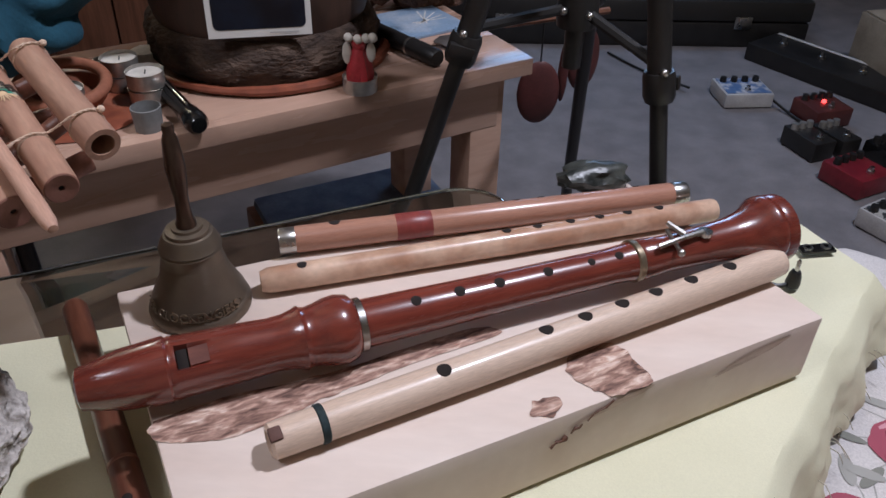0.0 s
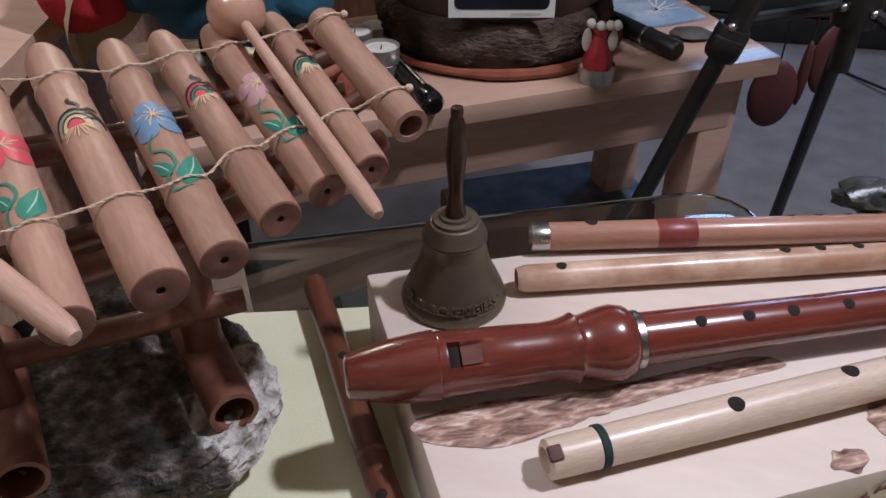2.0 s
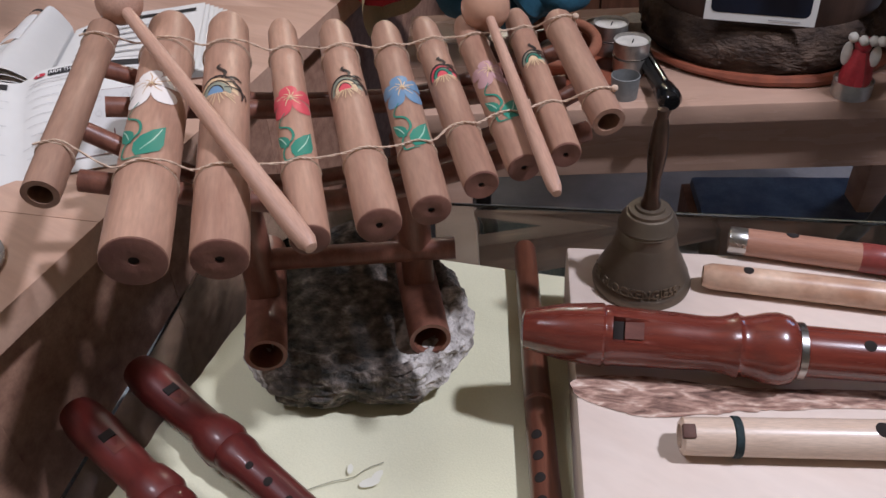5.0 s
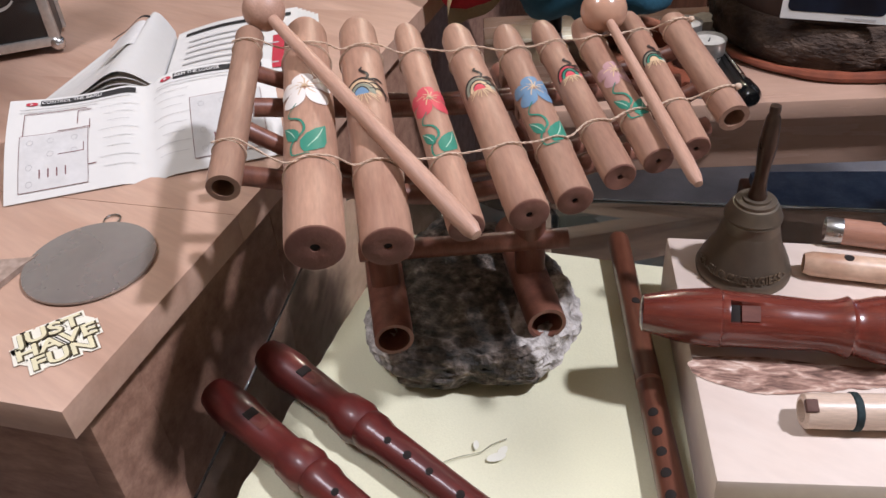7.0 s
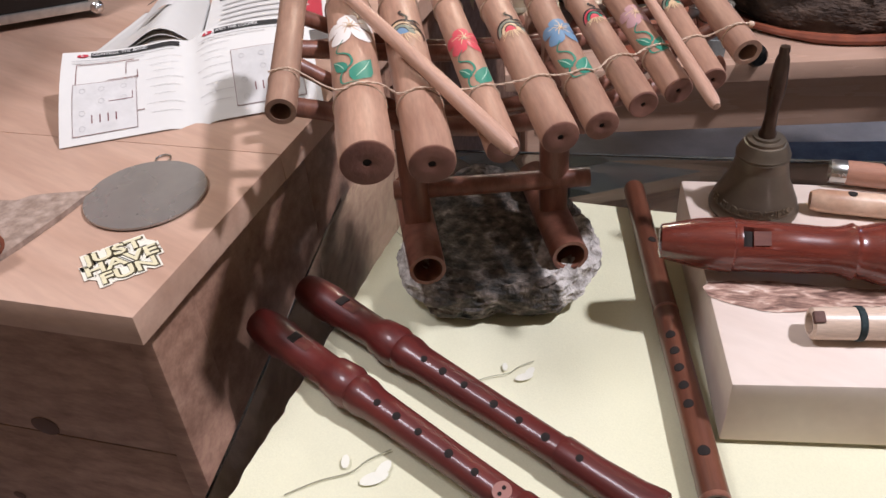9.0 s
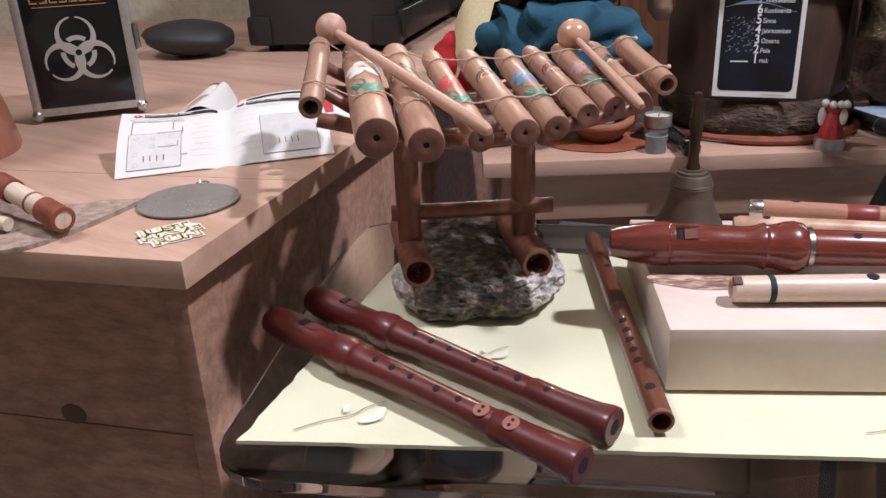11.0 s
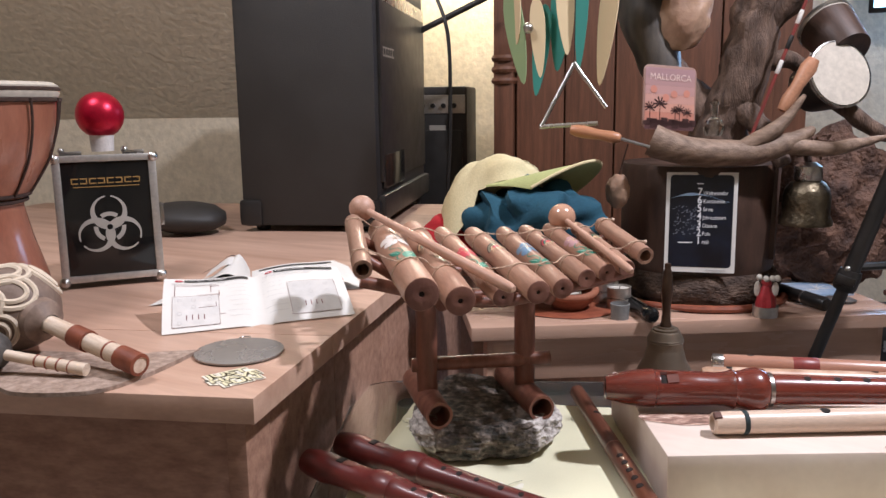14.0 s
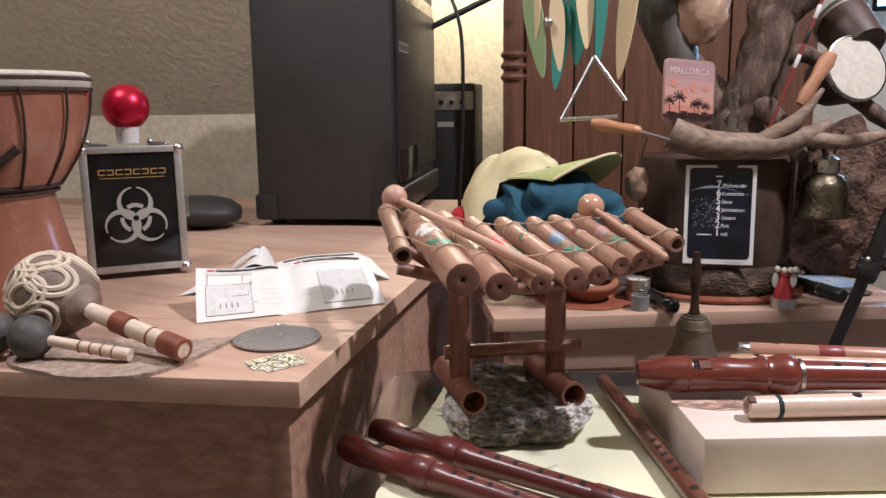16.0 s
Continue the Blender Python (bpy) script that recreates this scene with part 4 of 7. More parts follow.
for s in (-1, 1):
    part("eyelet", lathe([(0.0022, 0.003), (0.0048, 0.003), (0.0048, 0.0046), (0.0022, 0.0046)], 16, m=Matrix.Translation((s * 0.009, 0, 0))), STEEL, hg)
pg = thing("audio_plug", pose(0.331, 0.655, 0.4555), "black audio plug with silver tip standing up", "plug")
part("housing", lathe([(0, 0), (0.006, 0), (0.0065, 0.004), (0.0055, 0.012), (0.004, 0.016), (0, 0.016)], 18), BLACK, pg)
part("tip", lathe([(0, 0.016), (0.002, 0.016), (0.002, 0.026), (0.0008, 0.028), (0, 0.028)], 12), STEEL, pg)
part("cable", sweep(smooth_line([(0, 0, 0.003), (-0.012, -0.004, 0.0025), (-0.022, -0.001, 0.0022)], 5), 0.002, 8), BLACK, pg)

# ---- stone under the bamboo xylophone ----
bm = bmesh.new()
bmesh.ops.create_icosphere(bm, subdivisions=6, radius=1.0)
OUT = [(-0.367, 0.320), (-0.333, 0.307), (-0.279, 0.339), (-0.234, 0.365), (-0.229, 0.390), (-0.231, 0.437), (-0.270, 0.478), (-0.339, 0.507), (-0.408, 0.502), (-0.416, 0.445), (-0.405, 0.385)]
SC = Vector((-0.318, 0.405, 0))
ang = sorted((math.atan2(y - SC.y, x - SC.x), math.hypot(x - SC.x, y - SC.y)) for x, y in OUT)
AA = [ang[-1][0] - 2 * math.pi] + [a for a, _ in ang] + [ang[0][0] + 2 * math.pi]
RR = [0.94 * r for r in [ang[-1][1]] + [r for _, r in ang] + [ang[0][1]]]
for v in bm.verts:
    d = v.co.normalized()
    a = math.atan2(d.y, d.x)
    r = float(np.interp(a, AA, RR))
    flat = math.hypot(d.x, d.y) ** 0.42
    rough = 1 + 0.06 * noise.noise(d * 4) + 0.035 * noise.noise(d * 11)
    z = max(-0.020, min(0.0195 + 0.004 * noise.noise(d * 3.5), d.z * 0.034)) + 0.0024 * noise.noise(d * 9) + 0.0014 * noise.noise(d * 23)
    low = 1.0 if z > -0.004 else 1.0 - 9 * (-0.004 - z) * (0.6 + 0.4 * noise.noise(d * 5))
    v.co = Vector((r * math.cos(a) * flat * rough * low, r * math.sin(a) * flat * rough * low, z))
solo("slate_stone", bm, STONE, pose(SC.x, SC.y, 0.4740), "rough grey slate stone under the xylophone", "stone")

# ---- bamboo xylophone ----
xy = thing("bamboo_xylophone", Matrix(), "bamboo tube xylophone with painted flowers on a stand", "xylophone")
NEAR = [(-0.365, 0.231, 0.682), (-0.299, 0.232, 0.664), (-0.275, 0.264, 0.653), (-0.248, 0.303, 0.651), (-0.222, 0.330, 0.653), (-0.206, 0.356, 0.653), (-0.190, 0.382, 0.660), (-0.176, 0.405, 0.663), (-0.161, 0.426, 0.665), (-0.150, 0.457, 0.674)]
FAR = [(-0.464, 0.356, 0.707), (-0.462, 0.407, 0.692), (-0.434, 0.433, 0.689), (-0.405, 0.455, 0.684), (-0.372, 0.473, 0.682), (-0.336, 0.486, 0.684), (-0.314, 0.502, 0.686), (-0.288, 0.515, 0.688), (-0.263, 0.542, 0.688), (-0.226, 0.534, 0.694)]
RAD = [0.0098, 0.0172, 0.0155, 0.0112, 0.0127, 0.0115, 0.0103, 0.0100, 0.0092, 0.0098]
tubes = []


def tube_m(i):
    return along(NEAR[i], FAR[i])


def tube_len(i):
    return (Vector(FAR[i]) - Vector(NEAR[i])).length


for i in range(10):
    m, L, r = tube_m(i), tube_len(i), RAD[i]
    if i in (0, 9):
        prof = [(r * 0.66, 0.03), (r * 0.66, 0), (r, 0), (r * 1.02, 0.01), (r * 0.97, L * 0.6), (r, L - 0.004), (r * 0.8, L), (0, L)]
        t = part("frame_tube", lathe([(0, 0.03)] + prof, 30, m=TO_X, wobble=0.02), BAMBOO, xy, "open ended bamboo frame tube", m=m)
    else:
        cut = L * 0.80
        prof = [(0, 0.0035), (r * 0.86, 0.003), (r * 0.88, 0.0), (r * 0.98, 0.0004), (r, 0.004), (r * 1.01, L * 0.12), (r * 0.97, L * 0.4), (r * 0.96, cut), (r * 0.90, L - 0.012), (r * 0.70, L - 0.003), (r * 0.35, L), (0, L)]
        t = part("sound_tube", lathe(prof, 34, m=TO_X, wobble=0.015), BAMBOO, xy, "closed bamboo sound tube", m=m)
        part("node_disc", lathe([(r * 0.15, 0.0020), (r * 0.17, 0.0002), (r * 0.30, -0.0002), (r * 0.90, -0.0006), (r * 0.955, -0.0002), (r * 0.955, 0.003), (0, 0.003)], 24, m=TO_X), BAMBOO_END, t, "brown bamboo node disc with a small hole")
        part("node_hole", lathe([(0, 0.0012), (r * 0.17, 0.0012), (r * 0.17, 0.0020), (0, 0.0020)], 14, m=TO_X), HOLE, t)
    tubes.append(t)


def decal(i, name, outline, mat, lift=0.0003, label=""):
    """A painted patch that lies on a tube: outline rows of (across, along) in metres, from the tube's upper side."""
    r = RAD[i] * 1.0
    cu, cv = sum(p[0] for p in outline) / len(outline), sum(p[1] for p in outline) / len(outline)
    bm = bmesh.new()

    def put(u, v):
        rr = r * float(np.interp(v / tube_len(i), (0, 0.12, 0.4, 0.8), (1.0, 1.01, 0.975, 0.965))) * 1.012 + lift
        a = u / rr
        return bm.verts.new((v, rr * math.sin(a), rr * math.cos(a)))

    n = len(outline)
    rings = [[put(cu + (u - cu) * k, cv + (v - cv) * k) for u, v in outline] for k in (1.0, 0.66, 0.33)]
    c = put(cu, cv)
    for a, b in zip(rings, rings[1:]):
        for k in range(n):
            bm.faces.new((a[k], a[(k + 1) % n], b[(k + 1) % n], b[k]))
    for k in range(n):
        bm.faces.new((rings[-1][k], rings[-1][(k + 1) % n], c))
    part(name, bm, mat, tubes[i], label)


def petal(cu, cv, ang, length, width, n=14):
    pts = []
    for k in range(n):
        t = 2 * math.pi * k / n
        x = length * (0.5 + 0.5 * math.cos(t))
        y = width * 0.5 * math.sin(t) * (0.55 + 0.75 * x / length)
        pts.append((cu + x * math.sin(ang) + y * math.cos(ang), cv + x * math.cos(ang) - y * math.sin(ang)))
    return pts


def stroke(line, w):
    up, dn = [], []
    for k, (u, v) in enumerate(line):
        a, b = line[max(k - 1, 0)], line[min(k + 1, len(line) - 1)]
        du, dv = b[0] - a[0], b[1] - a[1]
        l = math.hypot(du, dv) or 1
        ww = w * (0.35 + 0.65 * math.sin(math.pi * (k + 0.5) / len(line)))
        up.append((u - dv / l * ww, v + du / l * ww))
        dn.append((u + dv / l * ww, v - du / l * ww))
    return up, dn


def line_decal(i, name, line, w, mat):
    """A painted line along a tube."""
    up, dn = stroke(line, w)
    r = RAD[i]
    bm = bmesh.new()

    def put(u, v):
        rr = r * float(np.interp(v / tube_len(i), (0, 0.12, 0.4, 0.8), (1.0, 1.01, 0.975, 0.965))) * 1.012 + 0.0005
        return bm.verts.new((v, rr * math.sin(u / rr), rr * math.cos(u / rr)))

    a, b = [put(*p) for p in up], [put(*p) for p in dn]
    for k in range(len(a) - 1):
        bm.faces.new((a[k], a[k + 1], b[k + 1], b[k]))
    part(name, bm, mat, tubes[i])


def curve2(pts, n=6):
    return [(p.x, p.y) for p in smooth_line([(u, v, 0) for u, v in pts], n)]


def flower(i, mat, v=0.60, s=1.0, off=0.0):
    """A painted flower with a curling stem and two pointed, veined leaves."""
    L, k = tube_len(i), RAD[i] * s
    cv = L * v
    for a, ln, w in ((0.15, 0.85, 0.95), (1.35, 1.15, 0.85), (2.55, 1.25, 1.05), (-1.15, 1.15, 0.85), (-2.45, 1.2, 0.95)):
        decal(i, "painted_petal", petal(off + k * 0.12 * math.sin(a), cv + k * 0.12 * math.cos(a), a, k * ln, k * w), mat)
    for a in np.linspace(-2.6, 2.6, 9):
        ln = k * (0.55 + 0.16 * math.cos(5 * a))
        line_decal(i, "painted_stamen", [(off, cv + 0.1 * k), (off + ln * 0.55 * math.sin(a), cv + k * 0.1 + ln * 0.6 * math.cos(a)), (off + ln * math.sin(a + 0.15), cv + k * 0.1 + ln * math.cos(a + 0.15))], 0.0004, P_YELLOW)
    stem = [(off + k * 0.35, cv - k * 1.05), (off + k * 0.75, cv - k * 1.7), (off + k * 0.2, cv - k * 2.3), (off + k * 0.1, cv - k * 3.0), (off + k * 0.6, cv - k * 3.6), (off + k * 0.55, cv - k * 4.3), (off - k * 0.1, cv - k * 4.4)]
    line_decal(i, "painted_stem", curve2(stem), 0.0008, P_GREEN)
    for (u, w_), tip, wide in (((off + k * 0.1, cv - k * 4.3), (off - k * 0.75, cv - k * 2.5), 0.55), ((off + k * 0.35, cv - k * 3.5), (off + k * 1.0, cv - k * 2.2), 0.30)):
        du, dv = tip[0] - u, tip[1] - w_
        edge = [(0.0, 0.0), (0.12, 0.55), (0.32, 0.95), (0.52, 0.85), (0.75, 0.45), (1.0, 0.0), (0.75, -0.40), (0.52, -0.75), (0.32, -0.85), (0.12, -0.5)]
        ln = math.hypot(du, dv)
        nu, nv = -dv / ln * k * wide, du / ln * k * wide
        decal(i, "painted_leaf", [(u + du * p + nu * q, w_ + dv * p + nv * q) for p, q in edge], P_GREEN)
        line_decal(i, "painted_vein", curve2([(u + du * 0.15, w_ + dv * 0.15), (u + du * 0.5 + nu * 0.15, w_ + dv * 0.5 + nv * 0.15), (u + du * 0.88, w_ + dv * 0.88)], 3), 0.0004, P_MINT)


def butterfly(i, mats, v=0.54, s=1.2):
    """A painted butterfly: nested wings drawn as arcs, two curled feelers and fine pale rays under it."""
    L, k = tube_len(i), RAD[i] * s
    cv = L * v
    for n_, (c, w, h) in enumerate(((0.10, 0.72, 0.86), (0.12, 0.50, 0.62), (0.16, 0.27, 0.40))):
        decal(i, "painted_wing", [(k * (c + w * math.cos(a)), cv + k * h * max(0.0, math.sin(a)) * (1.0 + 0.15 * math.cos(a))) for a in np.linspace(0, math.pi, 13)], mats[n_ % len(mats)], 0.0002 + 0.00012 * n_)
    for c, w, h, a0, a1, wd in ((0.10, 0.80, 0.95, -0.15, 2.5, 0.0009), (0.12, 0.52, 0.66, 0.1, 2.9, 0.0007), (0.16, 0.28, 0.42, 0.3, 3.0, 0.0006), (-0.30, 0.48, 0.62, 1.3, 3.5, 0.0010), (-0.42, 0.52, 0.32, 1.0, 3.4, 0.0008)):
        line_decal(i, "painted_outline", [(k * (c + w * math.cos(a)), cv + k * h * math.sin(a)) for a in np.linspace(a0, a1, 14)], wd, P_BLACK)
    line_decal(i, "painted_feeler", curve2([(-k * 0.05, cv + k * 0.80), (-k * 0.15, cv + k * 1.15), (k * 0.10, cv + k * 1.45), (k * 0.02, cv + k * 1.62)]), 0.0012, P_BLACK)
    line_decal(i, "painted_feeler", curve2([(-k * 0.15, cv + k * 0.80), (-k * 0.45, cv + k * 0.92), (-k * 0.72, cv + k * 0.80)]), 0.0011, P_BLACK)
    for a in np.linspace(-1.5, 1.5, 10):
        ln = 0.62 + 0.16 * math.cos(7 * a)
        line_decal(i, "painted_ray", [(0.10 * k + 0.2 * k * math.sin(a), cv - 0.02 * k), (0.10 * k + ln * 0.7 * k * math.sin(a), cv - k * (0.06 + 0.42 * ln * math.cos(a))), (0.10 * k + ln * k * 1.1 * math.sin(a), cv - k * (0.12 + 0.75 * ln * math.cos(a)))], 0.0004, P_YELLOW)


flower(1, P_WHITE, 0.56, 0.95)
butterfly(2, (P_YELLOW, P_MOSS, P_BLUE))
flower(3, P_PINK, 0.52, 1.2)
butterfly(4, (P_MOSS, P_YELLOW, P_PINK))
flower(5, P_BLUE, 0.53, 1.15)
butterfly(6, (P_PINK, P_GREEN, P_PINK))
flower(7, P_LILAC, 0.52, 1.15)
butterfly(8, (P_MOSS, P_GREEN, P_YELLOW))

# strings that tie the tubes
for f0, f1_, f9 in ((0.19, 0.29, 0.17), (0.86, 0.80, 0.88)):
    pts = []
    for i in range(10):
        f = f0 if i == 0 else f9 if i == 9 else (0.245 if f0 < 0.5 else 0.785)
        m, L, r = tube_m(i), tube_len(i), RAD[i]
        for s in (1, 0.0, -1):
            pts.append(m @ Vector((f * L, s * r * 0.85, r * (1.03 if s == 0 else 0.86) + 0.0009)))
        part("string_loop", lathe([(r * 0.97, f * L - 0.0006), (r * 1.0 + 0.0007, f * L - 0.0003), (r * 1.0 + 0.0007, f * L + 0.0003), (r * 0.97, f * L + 0.0006)], 26, m=TO_X), STRING, tubes[i])
    line = smooth_line(pts, 6)
    a = [p + Vector((0.0004 * math.sin(k * 1.3), 0, 0.0004 * math.cos(k * 1.3))) for k, p in enumerate(line)]
    b = [p - Vector((0.0004 * math.sin(k * 1.3), 0, 0.0004 * math.cos(k * 1.3))) for k, p in enumerate(line)]
    bm = sweep(a, 0.00045, 6)
    sweep(b, 0.00045, 6, bm=bm)
    part("string", bm, STRING, xy, "twisted hemp string")
    part("knot", ball(0.0022, (line[-1].x, line[-1].y, line[-1].z), level=2, lump=0.3, freq=300), STRING, xy)

# stand: feet, posts, crossbar, rails and hoops
BK = Vector((-0.69, 0.724, 0))
FEET = [Vector((-0.331, 0.318, 0.507)), Vector((-0.243, 0.393, 0.505))]
for p in FEET:
    q = p + BK * 0.125
    part("foot_tube", lathe([(0, 0.04), (0.0118, 0.035), (0.0118, 0.0), (0.0148, 0.0), (0.0152, 0.06), (0.0148, 0.125), (0, 0.125)], 28, m=along(p, q) @ TO_X), BAMBOO_RED, xy, "red brown bamboo foot tube")
    b = p + BK * 0.056
    part("post", lathe([(0, 0.0), (0.0118, 0.0), (0.0122, 0.06), (0.0116, 0.128), (0, 0.128)], 24, m=Matrix.Translation((b.x, b.y, 0.512))), BAMBOO_RED, xy, "upright red brown bamboo post")
a, b = Vector((-0.385, 0.350, 0.547)), Vector((-0.256, 0.447, 0.547))
part("crossbar", sweep([a, b], 0.0082, 16), BAMBOO_RED, xy, "bamboo crossbar through both posts")
for f in (0.30, 0.74):
    pts = [Vector(NEAR[i]).lerp(Vector(FAR[i]), f) - Vector((0, 0, RAD[1] + 0.012)) for i in (0, 3, 6, 9)]
    part("rail", sweep(smooth_line(pts, 6), 0.0068, 12), BAMBOO_RED, xy, "long bamboo rail beneath the tubes")
for p in FEET:
    b = p + BK * 0.056
    c = Vector((b.x, b.y, 0.636))
    part("cradle", sweep([c - BK * 0.075, c + BK * 0.11], 0.0075, 14), BAMBOO_RED, xy, "bamboo cradle on top of a post")
    for k in (-0.04, 0.02, 0.075):
        part("peg", box(0.012, 0.010, 0.018, (0, 0, 0), 0.001), BAMBOO, xy, m=Matrix.Translation(c + BK * k + Vector((0, 0, 0.004))) @ Matrix.Rotation(radians(45), 4, "Z"))
for f in (0.42, 0.80):
    h = [Vector(NEAR[i]).lerp(Vector(FAR[i]), f) for i in (0, 2, 5, 7, 9)]
    h = [p - Vector((0, 0, d)) for p, d in zip(h, (0.008, 0.030, 0.028, 0.024, 0.008))]
    part("hoop", sweep(smooth_line(h, 8), 0.0058, 10), BAMBOO_RED, xy, "bowed bamboo strip joining the frame tubes")


# mallets lying on the tubes
def beater(name, tip, head, r, rs, mat, label):
    t = thing(name, along(tip, head), label, "mallet", "bamboo xylophone mallets")
    L = (Vector(head) - Vector(tip)).length
    part("stick", lathe([(0, 0), (rs * 0.55, 0.0005), (rs * 0.9, 0.006), (rs, 0.02), (rs * 0.85, L * 0.6), (rs * 0.65, L), (0, L)], 18, m=TO_X), MALLET_A, t)
    part("head", ball(r, (L, 0, 0), level=4), mat, t, "round wooden mallet head")


MALLET_A = surface("plain_mallet_wood", (0.52, 0.32, 0.235), (0.43, 0.245, 0.165), 14, (1, 9, 9), 0.5, 0, 0.05, (0.3, 0.7), 120)
MALLET_HEAD = surface("glazed_mallet_wood", (0.54, 0.32, 0.215), (0.43, 0.225, 0.14), 12, (1, 1, 1), 0.22, 0, 0.02, (0.3, 0.7), 100, coat=0.6)
beater("xylophone_mallet", (-0.229, 0.286, 0.664), (-0.460, 0.369, 0.721), 0.0150, 0.0060, MALLET_A, "plain wooden ball mallet lying across the tubes")
beater("xylophone_mallet", (-0.142, 0.379, 0.672), (-0.267, 0.511, 0.703), 0.0165, 0.0044, MALLET_HEAD, "wooden ball mallet resting on the small tubes")

# ---- things on the desk ----
DZ = 0.584
dj = thing("djembe_drum", pose(-0.908, 0.172, DZ, 0, 0, 10), "red brown wooden djembe drum with rope lacing", "drum")
part("shell", lathe([(0, 0), (0.088, 0), (0.090, 0.006), (0.083, 0.05), (0.070, 0.10), (0.062, 0.140), (0.066, 0.149), (0.080, 0.166), (0.097, 0.196), (0.108, 0.235), (0.113, 0.278), (0.109, 0.282), (0, 0.282)], 56), DJEMBE, dj)
part("drum_head", lathe([(0.112, 0.268), (0.1145, 0.274), (0.114, 0.284), (0.108, 0.288), (0, 0.289)], 56), SKIN, dj, "pale stretched skin head")
for z, r in ((0.267, 0.1155), (0.280, 0.1150), (0.146, 0.0675), (0.153, 0.0715)):
    part("rope_ring", lathe([(r - 0.003, z - 0.003), (r + 0.001, z - 0.0015), (r + 0.001, z + 0.0015), (r - 0.003, z + 0.003)], 48), ROPE, dj, "dark rope ring")
for k in range(13):
    a = 2 * math.pi * k / 13
    pts = [(0.117, 0.269, a), (0.112, 0.236, a + 0.03), (0.100, 0.198, a + 0.05), (0.083, 0.169, a + 0.06), (0.072, 0.153, a + 0.07)]
    part("lacing", sweep(smooth_line([(r * math.cos(b), r * math.sin(b), z) for r, z, b in pts], 4), 0.0016, 6), ROPE, dj)
part("braid", sweep(smooth_line([(r * math.cos(b), r * math.sin(b), z) for r, z, b in [(0.080, 0.163, -1.5 + 0.2 * k if k < 4 else -0.9 + 0.12 * (k - 4)) if k < 4 else (0.086 + 0.005 * (k - 4), 0.168 + 0.011 * (k - 4), -0.9 + 0.13 * (k - 4)) for k in range(8)]], 4), 0.0052, 8, rough=0.3), ROPE, dj, "braided rope end")

# small black flight case with aluminium edges
case = thing("flight_case", along((-0.945, 0.316, DZ + 0.003), (-0.862, 0.427, DZ + 0.003)) @ pose(0, 0, 0, -3.5, 0, 0), "small black case with aluminium edges and trefoil print", "case")
W, H, D = 0.138, 0.182, 0.062
part("shell", box(W - 0.006, D, H - 0.004, (W / 2, D / 2 + 0.002, 0.006), 0.003), BLACK, case)
part("front_panel", box(W - 0.014, 0.003, H - 0.012, (W / 2, 0.001, 0.010), 0.0005), GLOSSBLACK, case, "glossy black front panel")
for x in (0.005, W - 0.005):
    part("edge_trim", box(0.011, 0.008, H, (x, 0.0, 0.006), 0.002), ALU, case)
    part("edge_trim", box(0.011, 0.008, H, (x, D, 0.006), 0.002), ALU, case)
for z in (0.006, H - 0.004):
    part("edge_trim", box(W, 0.009, 0.010, (W / 2, 0.0, z), 0.002), ALU, case)
    part("edge_trim", box(W, 0.009, 0.010, (W / 2, D, z), 0.002), ALU, case)
for x in (0.004, W - 0.004):
    for z in (0.008, H + 0.001):
        part("corner_cap", ball(0.009, (x, 0.0, z), squash=(0.9, 0.9, 0.9), level=3), STEEL, case, "rounded metal corner cap")
        part("rivet", ball(0.0018, (x, -0.008, z), level=2), STEEL, case)
for x in (0.025, W - 0.028):
    part("latch", box(0.030, 0.014, 0.006, (x, D / 2, H + 0.006), 0.002), STEEL, case, "chrome latch")
    part("latch_knob", ball(0.0048, (x - 0.012, D / 2 - 0.004, H + 0.013), level=2), STEEL, case)
part("side_latch", box(0.008, 0.012, 0.034, (W + 0.004, D * 0.35, H * 0.44), 0.002), STEEL, case, "chrome side latch")
FRONT = Matrix.Rotation(radians(90), 4, "X")  # plane xy to the upright front
SILVER = plain("silver_print", (0.42, 0.40, 0.36), 0.4, 0.3)
U = 0.00165
for k in range(3):
    a = math.pi / 2 + k * 2 * math.pi / 3
    bm = bmesh.new()
    rows = []
    for i in range(41):
        t = a + 0.16 + (2 * math.pi - 0.32) * i / 40
        rows.append([bm.verts.new((c * U * math.cos(a) + r * U * math.cos(t), c * U * math.sin(a) + r * U * math.sin(t), 0)) for c, r in ((12.6, 15.0), (15.0, 11.4))])
    for p, q in zip(rows, rows[1:]):
        bm.faces.new((p[0], q[0], q[1], p[1]))
    part("trefoil_horn", bm, SILVER, case, m=Matrix.Translation((W / 2, -0.0014 - 0.0001 * k, 0.084)) @ FRONT)
    part("trefoil_arc", ring_flat(9.6 * U, 13.2 * U, a - 0.60, a + 0.60, 0), SILVER, case, m=Matrix.Translation((W / 2, -0.0011, 0.084)) @ FRONT)
part("trefoil_hub", ring_flat(0.0, 2.4 * U, 0, 2 * math.pi, 0), GLOSSBLACK, case, "dark round hub", m=Matrix.Translation((W / 2, -0.0019, 0.084)) @ FRONT)
GOLD = plain("gold_print", (0.40, 0.24, 0.08), 0.4, 0.4)
for k in range(8):
    bm = bar(0.0085, 0.0016, (0.0, 0.003), turn=0)
    bar(0.0085, 0.0016, (0.0, -0.003), bm)
    bar(0.0016, 0.0074, (-0.0035 + 0.007 * (k % 2), 0), bm)
    part("gold_sign", bm, GOLD, case, m=Matrix.Translation((0.0275 + 0.0118 * k, -0.0012, 0.151)) @ FRONT @ Matrix.Scale(1.12, 4))
